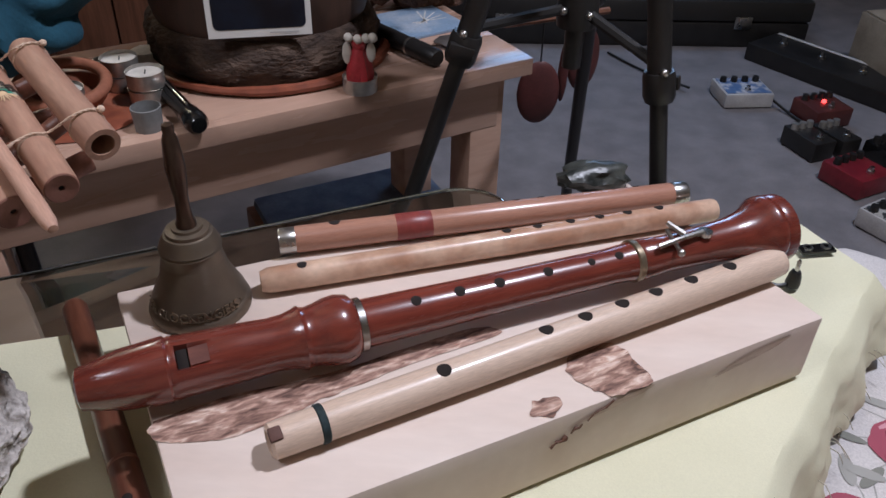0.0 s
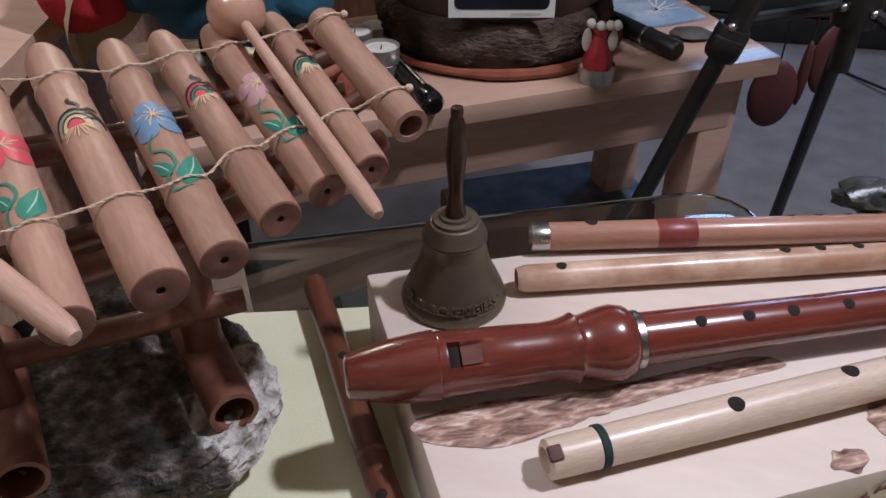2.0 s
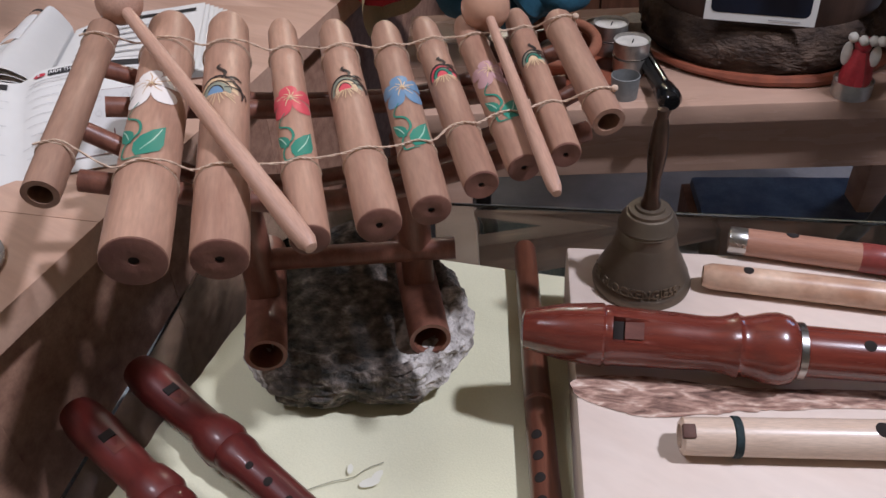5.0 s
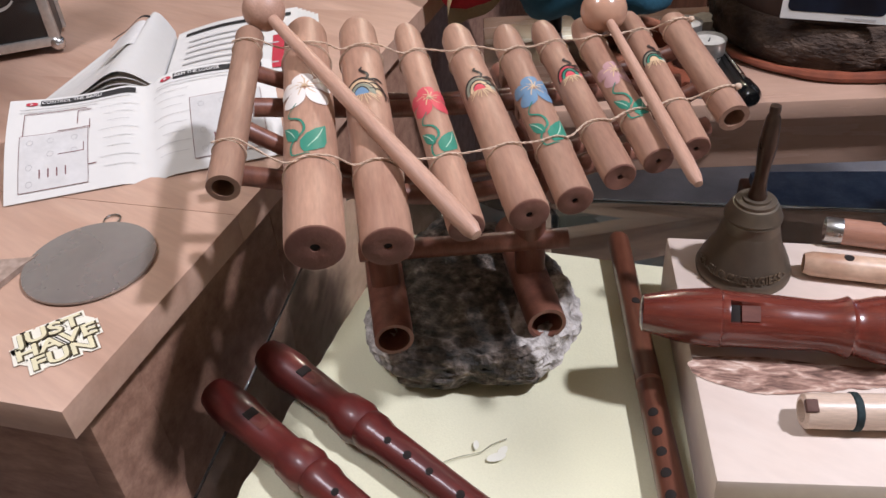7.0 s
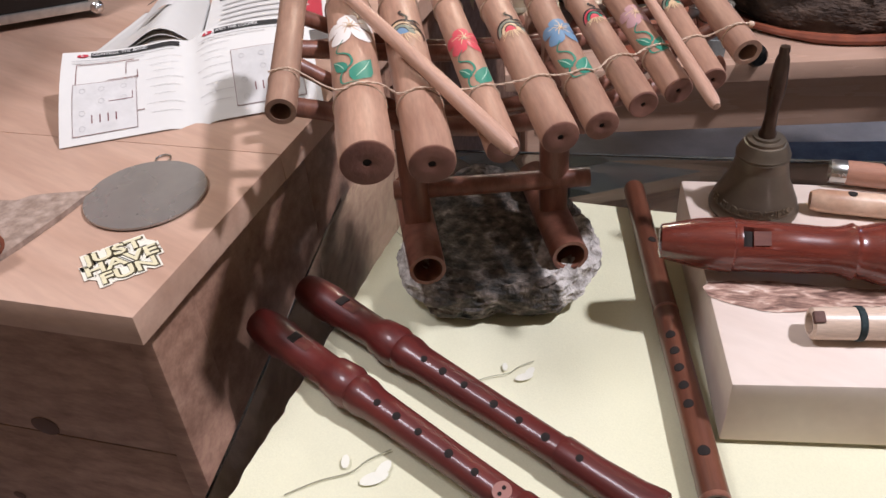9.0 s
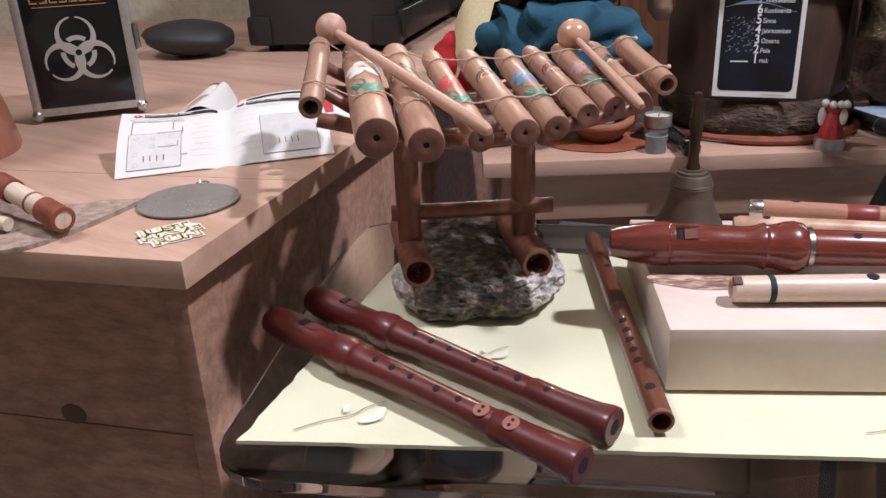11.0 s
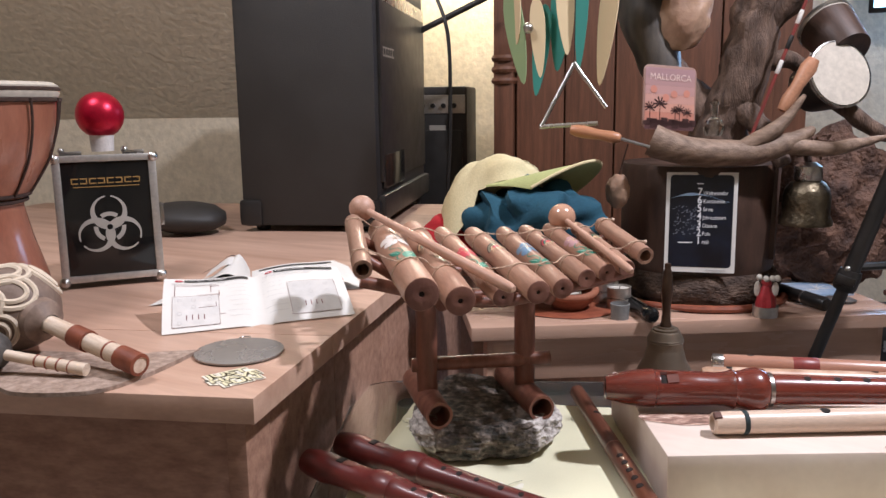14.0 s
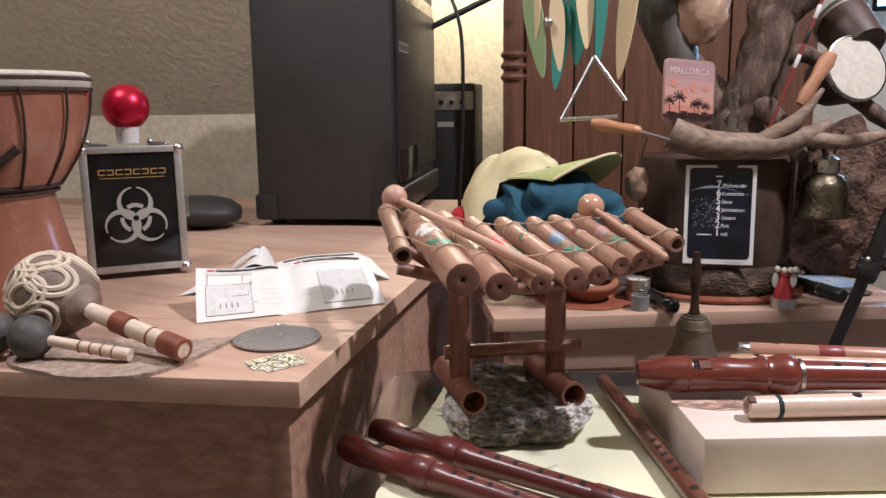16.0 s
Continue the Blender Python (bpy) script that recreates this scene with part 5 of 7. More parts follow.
part("gold_line", bar(0.088, 0.0011, (0, 0)), GOLD, case, m=Matrix.Translation((W / 2, -0.0012, 0.1425)) @ FRONT)

solo("plastic_cup", lathe([(0, 0), (0.0155, 0), (0.0170, 0.026), (0.0182, 0.0265), (0.0175, 0.0265), (0.0150, 0.001), (0, 0.001)], 32), surface("cloudy_plastic", (0.75, 0.70, 0.66), (0.68, 0.62, 0.58), 30, rough=0.35), pose(-0.938, 0.397, DZ + 0.188 + 0.006), "cloudy clear plastic cup on the case", "cup")
bb = thing("red_bauble", pose(-0.938, 0.397, DZ + 0.188 + 0.058), "matt red christmas bauble on a plastic cup", "bauble")
part("ball", ball(0.0335, level=4), REDBALL, bb)

# paper: open leaflet propped on a booklet
LBL, LBR, LTR, LTL = Vector((-0.634, 0.215, 0.5855)), Vector((-0.488, 0.387, 0.5865)), Vector((-0.565, 0.456, 0.626)), Vector((-0.697, 0.280, 0.632))
leaflet = thing("printed_leaflet", Matrix(), "open white printed leaflet with pedal diagrams", "leaflet")


def sheet_at(u, v, lift=0.0):
    p = LBL.lerp(LBR, u).lerp(LTL.lerp(LTR, u), v)
    sag = -0.006 * math.exp(-((u - 0.5) / 0.05) ** 2) + 0.005 * math.sin(math.pi * v) - 0.004 * v * math.sin(2 * math.pi * u)
    return p + Vector((-0.15, 0.1, 1)) * (sag + lift)


part("sheet", grid_solid([[sheet_at(i / 32, j / 10) for i in range(33)] for j in range(11)], 0.0005), PAPER, leaflet)


def grid_bar(w, h, at, bm=None):
    """A flat bar in page units, cut small enough to follow the curved sheet."""
    bm = bm or bmesh.new()
    nx, ny = max(1, math.ceil(w / 0.03)), max(1, math.ceil(h / 0.08))
    vs = [[bm.verts.new((at[0] - w / 2 + w * a / nx, at[1] - h / 2 + h * b / ny, 0)) for a in range(nx + 1)] for b in range(ny + 1)]
    for b in range(ny):
        for a in range(nx):
            bm.faces.new((vs[b][a], vs[b][a + 1], vs[b + 1][a + 1], vs[b + 1][a]))
    return bm


LAYER = {"pedal_drawing": 0.0007, "title_bar": 0.0009}


def print_on(bm_, name, mat):
    """Lays flat print, in page units 0..1 by 0..1, on the leaflet."""
    for v in bm_.verts:
        v.co = sheet_at(v.co.x, v.co.y, LAYER.get(name, 0.0011))
    part(name, bm_, mat, leaflet, smooth=False)


for x0 in (0.03, 0.53):
    print_on(grid_bar(0.35, 0.065, (x0 + 0.255, 0.93)), "title_bar", INK)
    print_on(ring_flat(0.0, 0.022, 0, 6.283, 0, at=(x0 + 0.05, 0.925)), "number_spot", REDINK)
    bm = bmesh.new()
    for k in range(2):
        grid_bar(0.40 - 0.12 * k, 0.006, (x0 + 0.21 - 0.06 * k, 0.86 - 0.035 * k), bm)
    print_on(bm, "text_line", GREYINK)
    px, pw, py, ph = (x0 + 0.02, 0.24, 0.06, 0.50) if x0 < 0.5 else (x0 + 0.14, 0.27, 0.08, 0.55)
    print_on(grid_bar(pw, ph, (px + pw / 2, py + ph / 2)), "pedal_drawing", PAPER_GREY)
    bm = bmesh.new()
    for w_, h_, cx, cy in ((pw, 0.004, px + pw / 2, py), (pw, 0.004, px + pw / 2, py + ph), (0.0016, ph, px, py + ph / 2), (0.0016, ph, px + pw, py + ph / 2)):
        grid_bar(w_, h_, (cx, cy), bm)
    if x0 < 0.5:
        for w_, h_, cx, cy in ((0.0026, 0.24, px + 0.01, 0.68), (0.22, 0.007, px + 0.12, 0.80), (0.0026, 0.15, px + 0.20, 0.70), (0.05, 0.007, px + 0.225, 0.775), (0.12, 0.006, px + 0.19, 0.575), (0.09, 0.006, px + 0.18, 0.345), (0.0026, 0.10, px + 0.245, 0.60), (0.0026, 0.08, px + 0.225, 0.38), (0.03, 0.006, px + 0.255, 0.21)):
            grid_bar(w_, h_, (cx, cy), bm)
    print_on(bm, "leader_line", MAROONINK)
    for k in range(7):
        cx, cy = px + pw * (0.15, 0.45, 0.8, 0.45, 0.8, 0.15, 0.15)[k], py + ph * (0.85, 0.85, 0.85, 0.6, 0.6, 0.4, 0.12)[k]
        bm = ring_flat(0.0100, 0.0117, 0, 6.283, 0, at=(cx, cy), n=12)
        for v in bm.verts:
            v.co.y = cy + (v.co.y - cy) * 2.2
        print_on(bm, "knob_drawing", GREYINK)
    bm = bmesh.new()
    for k in range(4):
        cx = px + pw * 0.30 + 0.030 * k
        grid_bar(0.0045, 0.075, (cx, py + ph * 0.27), bm)
    print_on(bm, "dark_sign", MAROONINK)
    bm = bmesh.new()
    for k in range(8):
        grid_bar(0.14 - 0.03 * (k % 3), 0.0032, ((0.40 if x0 < 0.5 else 0.60), 0.76 - 0.085 * k), bm)
    print_on(bm, "text_line", GREYINK)
TITLE = plain("white_title_print", (0.8, 0.78, 0.74), 0.6)
for text, x0 in (("CONTROL THE BAND", 0.115), ("ARM THE LOOPER", 0.615)):
    bm = letters(text, 0.055, depth=0, squeeze=0.40)
    for v in bm.verts:
        p = sheet_at(x0 + v.co.x, 0.908 + v.co.y, 0.0016)
        v.co = p
    part("title_words", bm, TITLE, leaflet, smooth=False)
for text, x0 in (("5", 0.072), ("6", 0.572)):
    bm = letters(text, 0.06, depth=0, squeeze=0.4)
    for v in bm.verts:
        v.co = sheet_at(x0 + v.co.x, 0.905 + v.co.y, 0.0016)
    part("page_number", bm, TITLE, leaflet, smooth=False)

# thick open booklet behind it
before = so_far()
bk = thing("open_booklet", Matrix(), "open grey printed manual with curled pages", "booklet")


def page(c00, c10, c11, c01, bulge, curl, name, mat, inset=(0, 1, 0, 1), lift=0.0):
    """A sheet between four corners that bulges, and curls along its second side."""
    c = [Vector(q) for q in (c00, c10, c11, c01)]
    bm = bmesh.new()
    rows = []
    for j in range(9):
        row = []
        for i in range(19):
            u, v = inset[0] + (inset[1] - inset[0]) * i / 18, inset[2] + (inset[3] - inset[2]) * j / 8
            p = c[0].lerp(c[1], u).lerp(c[3].lerp(c[2], u), v)
            z = bulge * math.sin(math.pi * min(1, u)) ** 0.8 + curl * math.exp(-((u - 0.74) / 0.27) ** 2)
            row.append(bm.verts.new(p + Vector((0, 0, z + lift))))
        rows.append(row)
    for a, b in zip(rows, rows[1:]):
        for i in range(18):
            bm.faces.new((a[i], a[i + 1], b[i + 1], b[i]))
    part(name, bm, mat, bk)


for k in range(6):
    e = 0.003 * k
    page((-0.742 + e, 0.322 + e, 0.5795), (-0.655 + e * 0.3, 0.418, 0.582), (-0.748, 0.520, 0.582), (-0.803 + e, 0.470 + e, 0.5795), 0.003 * k, 0.0042 * k, "page", PAPER)
    page((-0.652, 0.420, 0.582 + 0.001 * k), (-0.545 - e, 0.530 - e, 0.580 + 0.0022 * k), (-0.660 - e, 0.650 - e, 0.580 + 0.0022 * k), (-0.746, 0.522, 0.582 + 0.001 * k), 0.001 * k, -0.0005 * k, "page", PAPER)
LEFTP = ((-0.727, 0.337, 0.5795), (-0.6535, 0.418, 0.582), (-0.748, 0.520, 0.582), (-0.820, 0.485, 0.5795))
RIGHTP = ((-0.652, 0.420, 0.587), (-0.560, 0.515, 0.591), (-0.675, 0.635, 0.591), (-0.746, 0.522, 0.587))
page(*LEFTP, 0.015, 0.021, "photo_print", PAPER_GREY, (0.35, 0.75, 0.40, 0.80), 0.0010)
page(*LEFTP, 0.015, 0.021, "heading_print", INK, (0.15, 0.95, 0.86, 0.90), 0.0010)
for k in range(7):
    page(*RIGHTP, 0.005, -0.0025, "text_print", GREYINK, (0.12, 0.85 - 0.12 * (k % 3), 0.12 + 0.10 * k, 0.14 + 0.10 * k), 0.0012)
page(*RIGHTP, 0.005, -0.0025, "heading_print", INK, (0.08, 0.94, 0.86, 0.91), 0.0012)
page(*RIGHTP, 0.005, -0.0025, "red_print", REDINK, (0.80, 0.95, 0.05, 0.55), 0.0012)

settle(before, (-0.015, -0.018, 0.006))

# metal disc with wire ring
disc = thing("metal_disc", pose(-0.509, 0.207, DZ), "dull round steel disc with a wire hanging ring", "disc")
part("plate", lathe([(0, 0.0005), (0.044, 0.0005), (0.0462, 0.0018), (0.046, 0.0034), (0.043, 0.0030), (0, 0.0026)], 56), DULLSTEEL, disc)
bm = bmesh.new()
pts = [(0.0062 * math.cos(t), 0.0062 * math.sin(t), 0) for t in np.linspace(0, 6.1, 20)]
part("wire_ring", sweep(pts, 0.0008, 6, bm), STEEL, disc, m=Matrix.Translation((-0.031, 0.042, 0.0014)))

# word sticker
stick = thing("word_sticker", pose(-0.458, 0.145, DZ + 0.0004, 0, 0, 66), "cream die cut sticker with three rows of words", "sticker")
STICK_CREAM, STICK_DARK, STICK_FILL = plain("cream_sticker", (0.78, 0.74, 0.62), 0.5), plain("dark_word_outline", (0.075, 0.06, 0.03), 0.5), plain("pale_yellow_words", (0.70, 0.64, 0.42), 0.5)
part("backing", slab([(0.0255 * x, 0.0215 * y) for x, y in ((-1.0, 0.3), (-0.75, 0.95), (0.6, 1.0), (1.0, 0.45), (0.85, -0.85), (-0.4, -0.95), (-0.95, -0.35))], 0, 0.0005, 0), STICK_CREAM, stick)
for text, x, y in (("JUST", -0.002, 0.0080), ("HAVE", 0.0, -0.0058), ("FUN", 0.002, -0.0196)):
    part("word_backing", letters(text, 0.0163, (x, y, 0.0006), 0.0002, "CENTER", squeeze=1.22, bold=0.0026), STICK_CREAM, stick, smooth=False)
    part("word_outline", letters(text, 0.0163, (x + 0.0005, y - 0.0005, 0.0010), 0.0001, "CENTER", squeeze=1.22, bold=0.0010), STICK_DARK, stick, smooth=False)
    part("word", letters(text, 0.0163, (x, y, 0.0013), 0.0001, "CENTER", squeeze=1.22, bold=0.0004), STICK_FILL, stick, smooth=False)

# cork mat, cut along one side
before = so_far()
mat_edge = [(-0.556, 0.199), (-0.592, 0.171), (-0.61, 0.153), (-0.74, 0.1), (-0.7, 0.035), (-0.635, 0.03), (-0.605, 0.03), (-0.553, 0.061), (-0.542, 0.109), (-0.555, 0.196)]
line = smooth_line([(x, y, 0) for x, y in mat_edge + mat_edge[:1]], 8)[:-1]
line = [(p.x + 0.0012 * noise.noise(p * 90), p.y + 0.0012 * noise.noise(p * 90 + Vector((4, 0, 0)))) for p in line]
solo("cork_mat", slab(line, DZ, DZ + 0.0042, 0.0008), FELT, Matrix(), "brown cork mat with a rough curved edge", "mat")

# carved gourd rattle lying on the mat
HM = along((-0.728, 0.112, DZ + 0.050), (-0.533, 0.107, DZ + 0.017))
rat = thing("gourd_rattle", HM, "carved brown gourd rattle with wrapped white handle", "rattle")
part("gourd", ball(0.045, (0, 0, 0), squash=(1.05, 1, 1), level=4), GOURD, rat)
CARVE = plain("carved_pale_lines", (0.62, 0.52, 0.40), 0.8)
for n0 in ((0.2, -0.95, 0.25), (0.55, -0.5, 0.7), (-0.5, -0.75, 0.4), (0.0, -0.3, 0.95), (0.5, -0.8, -0.3), (-0.3, -0.85, -0.45), (-0.7, -0.1, 0.7), (0.2, 0.6, 0.75), (-0.6, 0.6, 0.4)):
    n0 = Vector(n0).normalized()
    s1 = n0.orthogonal().normalized()
    s2 = n0.cross(s1)
    for rr in (0.0215, 0.0130):
        ring = []
        for a in np.linspace(0, 2 * math.pi, 26):
            d = (n0 * 0.040 + s1 * rr * math.cos(a) * 1.15 + s2 * rr * math.sin(a) * 0.8).normalized() * 0.0448
            ring.append(Vector((d.x * 1.05, d.y, d.z)))
        part("carved_line", sweep(ring, 0.0030, 6), CARVE, rat)
L = 0.195
HB = surface("pale_handle_wood", (0.72, 0.60, 0.48), (0.58, 0.44, 0.32), 30, (1, 8, 8), 0.6)
part("collar", lathe([(0.024, 0.036), (0.022, 0.050), (0.013, 0.056), (0.010, 0.060)], 28, m=TO_X), GOURD, rat)
part("handle", lathe([(0.0088, 0.052), (0.0092, 0.10), (0.0095, L), (0, L)], 20, m=TO_X), HB, rat)
for a, b in ((0.098, 0.122), (L - 0.028, L + 0.001)):
    part("leather_wrap", lathe([(0.0094, a), (0.0112, a + 0.001), (0.0112, b - 0.001), (0.0080, b), (0.0080, b - 0.001)], 20, m=TO_X), WRAP, rat, "brown leather wrap")
part("tie", lathe([(0.0094, 0.150), (0.0102, 0.151), (0.0102, 0.152), (0.0094, 0.153)], 18, m=TO_X), WRAP, rat)


def small_mallet(a, b, r, label):
    t = thing("felt_mallet", along(a, b), label, "mallet", "dark ball mallets on the desk")
    L = (Vector(b) - Vector(a)).length
    part("head", ball(r, level=3, lump=0.05, freq=40), DARKBALL, t, "dark round mallet head")
    part("handle", lathe([(0.0052, r * 0.8), (0.0056, L * 0.6), (0.0062, L), (0, L)], 14, m=TO_X), HB, t)
    for k in range(4):
        part("handle_mark", lathe([(0.0058, L * (0.5 + 0.11 * k)), (0.0066, L * (0.5 + 0.11 * k) + 0.001), (0.0058, L * (0.5 + 0.11 * k) + 0.002)], 14, m=TO_X), WRAP, t)


small_mallet((-0.684, 0.052, DZ + 0.0255), (-0.585, 0.086, DZ + 0.0115), 0.0215, "dark ball mallet with pale notched handle")
small_mallet((-0.733, 0.046, DZ + 0.0255), (-0.82, 0.02, DZ + 0.0115), 0.0215, "dark ball mallet beside its twin")

settle(before, (0.008, -0.012, 0))

# large amplifier on the desk
AM = along((-1.090, 0.840, DZ), (-0.814, 0.945, DZ))
amp = thing("combo_amplifier", AM, "large black combo amplifier standing sideways", "amplifier")
AW, AD, AH = 0.288, 0.56, 0.52
part("cabinet", box(AW, AD, AH, (AW / 2, AD / 2, 0.012), 0.012), TOLEX, amp, "black textured vinyl cabinet")
for z in (0.012, AH - 0.045):
    for x in (0.008, AW - 0.012):
        part("corner_guard", box(0.05, 0.04, 0.055, (x + (0.012 if x < 0.1 else -0.008), 0.014, z), 0.010), BLACK, amp, "black plastic corner guard")
part("front_baffle", box(0.010, AD - 0.05, AH - 0.16, (AW + 0.002, AD / 2, 0.10), 0.003), BLACK, amp)
part("foot_bar", box(0.035, AD - 0.02, 0.05, (AW - 0.004, AD / 2, 0.025), 0.006), BLACK, amp)
part("control_panel", box(0.020, AD - 0.06, 0.075, (AW - 0.004, AD / 2, AH - 0.105), 0.006), STEEL, amp, "shiny metal control panel")
for k in range(5):
    bm = bar(0.016, 0.0035, (0, 0.008))
    bar(0.016, 0.0035, (0, -0.008), bm)
    bar(0.0035, 0.019, (-0.006, 0), bm)
    part("badge_sign", bm, SILVER, amp, m=Matrix.Translation((AW + 0.0082, 0.052 + 0.022 * k, AH - 0.16)) @ Matrix.Rotation(radians(90), 4, "Z") @ FRONT)
bm = bar(0.012, 0.05, (0, 0))
part("side_badge", bm, SILVER, amp, m=Matrix.Translation((AW + 0.0082, 0.07, 0.13)) @ Matrix.Rotation(radians(90), 4, "Z") @ FRONT)
part("lower_grille", box(0.012, 0.20, 0.07, (AW + 0.003, 0.14, 0.085), 0.003), GLOSSBLACK, amp)
for x in (0.03, AW - 0.03):
    for y in (0.04, AD - 0.04):
        part("rubber_foot", lathe([(0, 0), (0.014, 0), (0.016, 0.012), (0, 0.012)], 14, m=Matrix.Translation((x, y, 0))), BLACK, amp)
solo("black_bag", ball(0.09, squash=(1.0, 0.8, 0.36), lump=0.12, freq=14), TOLEX, pose(-1.184, 0.775, DZ + 0.034, 0, 0, 20), "soft black cloth bag lying beside the amplifier", "bag")

# smaller amplifier behind
before = so_far()
am2 = thing("small_amplifier", along((-1.24, 1.62, 0), (-0.93, 1.735, 0)), "small black guitar amplifier with grey control panel", "amplifier")
part("cabinet", box(0.33, 0.24, 0.89, (0.165, 0.12, 0.0), 0.008), TOLEX, am2)
part("control_panel", box(0.27, 0.008, 0.055, (0.19, -0.001, 0.81), 0.003), ALU, am2, "grey metal control panel")
for k in range(7):
    part("knob", lathe([(0, 0), (0.008, 0), (0.007, 0.012), (0, 0.012)], 14, m=Matrix.Translation((0.10 + 0.032 * k, -0.005, 0.833)) @ FRONT), BLACK, am2)
part("badge", bar(0.05, 0.02, (0, 0)), SILVER, am2, m=Matrix.Translation((0.24, -0.0005, 0.765)) @ FRONT)
part("grille", box(0.30, 0.006, 0.70, (0.165, -0.001, 0.06), 0.003), BLACK, am2)

settle(before, (-0.123, 0.045, 0))

# microphone stand and hanging cables behind the amplifier
before = so_far()
ms = thing("microphone_stand", Matrix(), "black microphone stand with a boom arm", "stand")
part("pole", sweep([(-0.93, 1.40, 0.02), (-0.93, 1.40, 1.10)], 0.009, 12), BLACK, ms)
part("base", lathe([(0, 0), (0.13, 0), (0.13, 0.012), (0.02, 0.02), (0, 0.02)], 32, m=Matrix.Translation((-0.93, 1.40, 0))), BLACK, ms)
part("boom", sweep([(-1.02, 1.36, 0.97), (-0.62, 1.50, 1.16)], 0.008, 10), BLACK, ms)
part("clamp", ball(0.020, (-0.93, 1.40, 1.03), level=2), BLACK, ms)
solo("hanging_cable", sweep(smooth_line([(-0.80, 1.25, 1.12), (-0.745, 1.24, 1.0), (-0.735, 1.23, 0.8), (-0.74, 1.22, 0.6), (-0.745, 1.22, 0.3), (-0.72, 1.2, 0.008), (-0.6, 1.1, 0.006)], 6), 0.0045, 8), BLACK, Matrix(), "black audio cable hanging beside the amplifier", "cable")
solo("thin_wire", sweep(smooth_line([(-0.97, 1.98, 2.37), (-0.955, 1.97, 1.6), (-0.965, 1.97, 1.1), (-0.96, 1.97, 0.7), (-0.96, 1.97, 0.0)], 6), 0.0016, 6), BLACK, Matrix(), "thin dark wire running down the wall", "wire")

settle(before, (-0.090, 0.025, 0))

# ---- bench and what stands on it ----
BZ = 0.506
BM = along((-0.456, 0.648, 0), (0.116, 1.025, 0))
BL = 0.680
bench = thing("wooden_bench", BM, "pine bench with deep apron and square legs", "bench")
for k in range(3):
    part("top_plank", box(BL + 0.01, 0.0895, 0.022, (BL / 2, 0.045 + 0.09 * k, BZ - 0.022), 0.0025), BENCHWOOD, bench)
part("apron", box(BL - 0.06, 0.02, 0.070, (BL / 2, 0.030, BZ - 0.092), 0.002), BENCHWOOD, bench, "deep pine front apron")
part("apron", box(BL - 0.06, 0.02, 0.070, (BL / 2, 0.24, BZ - 0.092), 0.002), BENCHWOOD, bench)
for x in (0.045, BL - 0.045):
    for y in (0.045, 0.225):
        part("leg", box(0.048, 0.048, BZ - 0.022, (x, y, 0), 0.003), PINE, bench, "square pine leg")
part("stretcher", box(BL - 0.10, 0.018, 0.05, (BL / 2, 0.13, 0.12), 0.002), PINE_SHADED, bench)

before = so_far()
crate = thing("low_box", along((-0.16, 0.93, 0), (0.12, 1.09, 0)), "low brown box with a blue cloth on top", "box")
part("body", box(0.30, 0.22, 0.20, (0.15, 0.11, 0), 0.004), PINE_DARK, crate)
part("cloth", box(0.28, 0.20, 0.02, (0.15, 0.11, 0.20), 0.008), surface("dull_blue_cloth", (0.10, 0.13, 0.19), (0.06, 0.08, 0.13), 30, rough=0.95), crate, "folded dull blue cloth")


def tealight(x, y, z, label="aluminium tea light with white wax"):
    t = thing("tea_light", pose(x, y, z), label, "candle", "tea lights on the bench")
    part("cup", lathe([(0, 0), (0.0185, 0), (0.0192, 0.002), (0.0192, 0.0165), (0.0197, 0.017), (0.0190, 0.017), (0.0186, 0.0155), (0.0186, 0.010), (0, 0.010)], 32), ALU, t)
    part("wax", lathe([(0, 0.0128), (0.004, 0.013), (0.0184, 0.0135), (0.0184, 0.0105), (0, 0.0105)], 28), WAX, t, "white candle wax")
    part("wick", sweep([(0, 0, 0.012), (0.001, 0.001, 0.017)], 0.0007, 5), BLACK, t)
    return t


# log with bark band
LC = Vector((-0.178, 1.012, BZ))
logt = thing("log_stool", pose(*LC, 0, 0, 15.7), "dark stained log with a bark band at its foot", "log")
bm = lathe([(0, 0.006), (0.128, 0.006), (0.136, 0.014), (0.138, 0.026), (0.137, 0.040), (0.131, 0.052), (0.127, 0.055), (0, 0.055)], 120, wobble=0.03)
bmesh.ops.subdivide_edges(bm, edges=bm.edges[:], cuts=1, use_grid_fill=True)
for v in bm.verts:
    r = Vector((v.co.x, v.co.y, 0))
    if r.length > 0.12:
        v.co += r.normalized() * (0.0045 * noise.noise(v.co * 55) + 0.0025 * noise.noise(v.co * 130))
part("bark_band", bm, BARK, logt, "rough dark bark band")
part("trunk", lathe([(0.124, 0.05), (0.128, 0.07), (0.129, 0.15), (0.130, 0.222), (0.127, 0.230), (0, 0.232)], 72, wobble=0.02), LOG, logt, "smooth dark stained trunk")
part("edge_strip", box(0.010, 0.006, 0.15, (0.112, -0.064, 0.075), 0.002), LOG, logt)
part("branch_ring", sweep(smooth_line([(0.146 * math.cos(a), 0.146 * math.sin(a), 0.007) for a in np.linspace(-2.6, -0.15, 12)], 3), [0.0035 + 0.0035 * min(1, k / 22) for k in range(34)], 8, rough=0.3), WRAP, logt, "thin brown twig round the log's foot")

card = thing("number_card", along((-0.197, 0.8655, BZ + 0.0645), (-0.092, 0.894, BZ + 0.0645)) @ pose(0, 0, 0, 90 - 2.5, 0, 0), "white bordered night sky card with a number list", "card")
CW, CH = 0.107, 0.158
part("border", box(CW, CH, 0.0006, (CW / 2, CH / 2, -0.0007), 0), PAPER, card, smooth=False)
bm = bmesh.new()
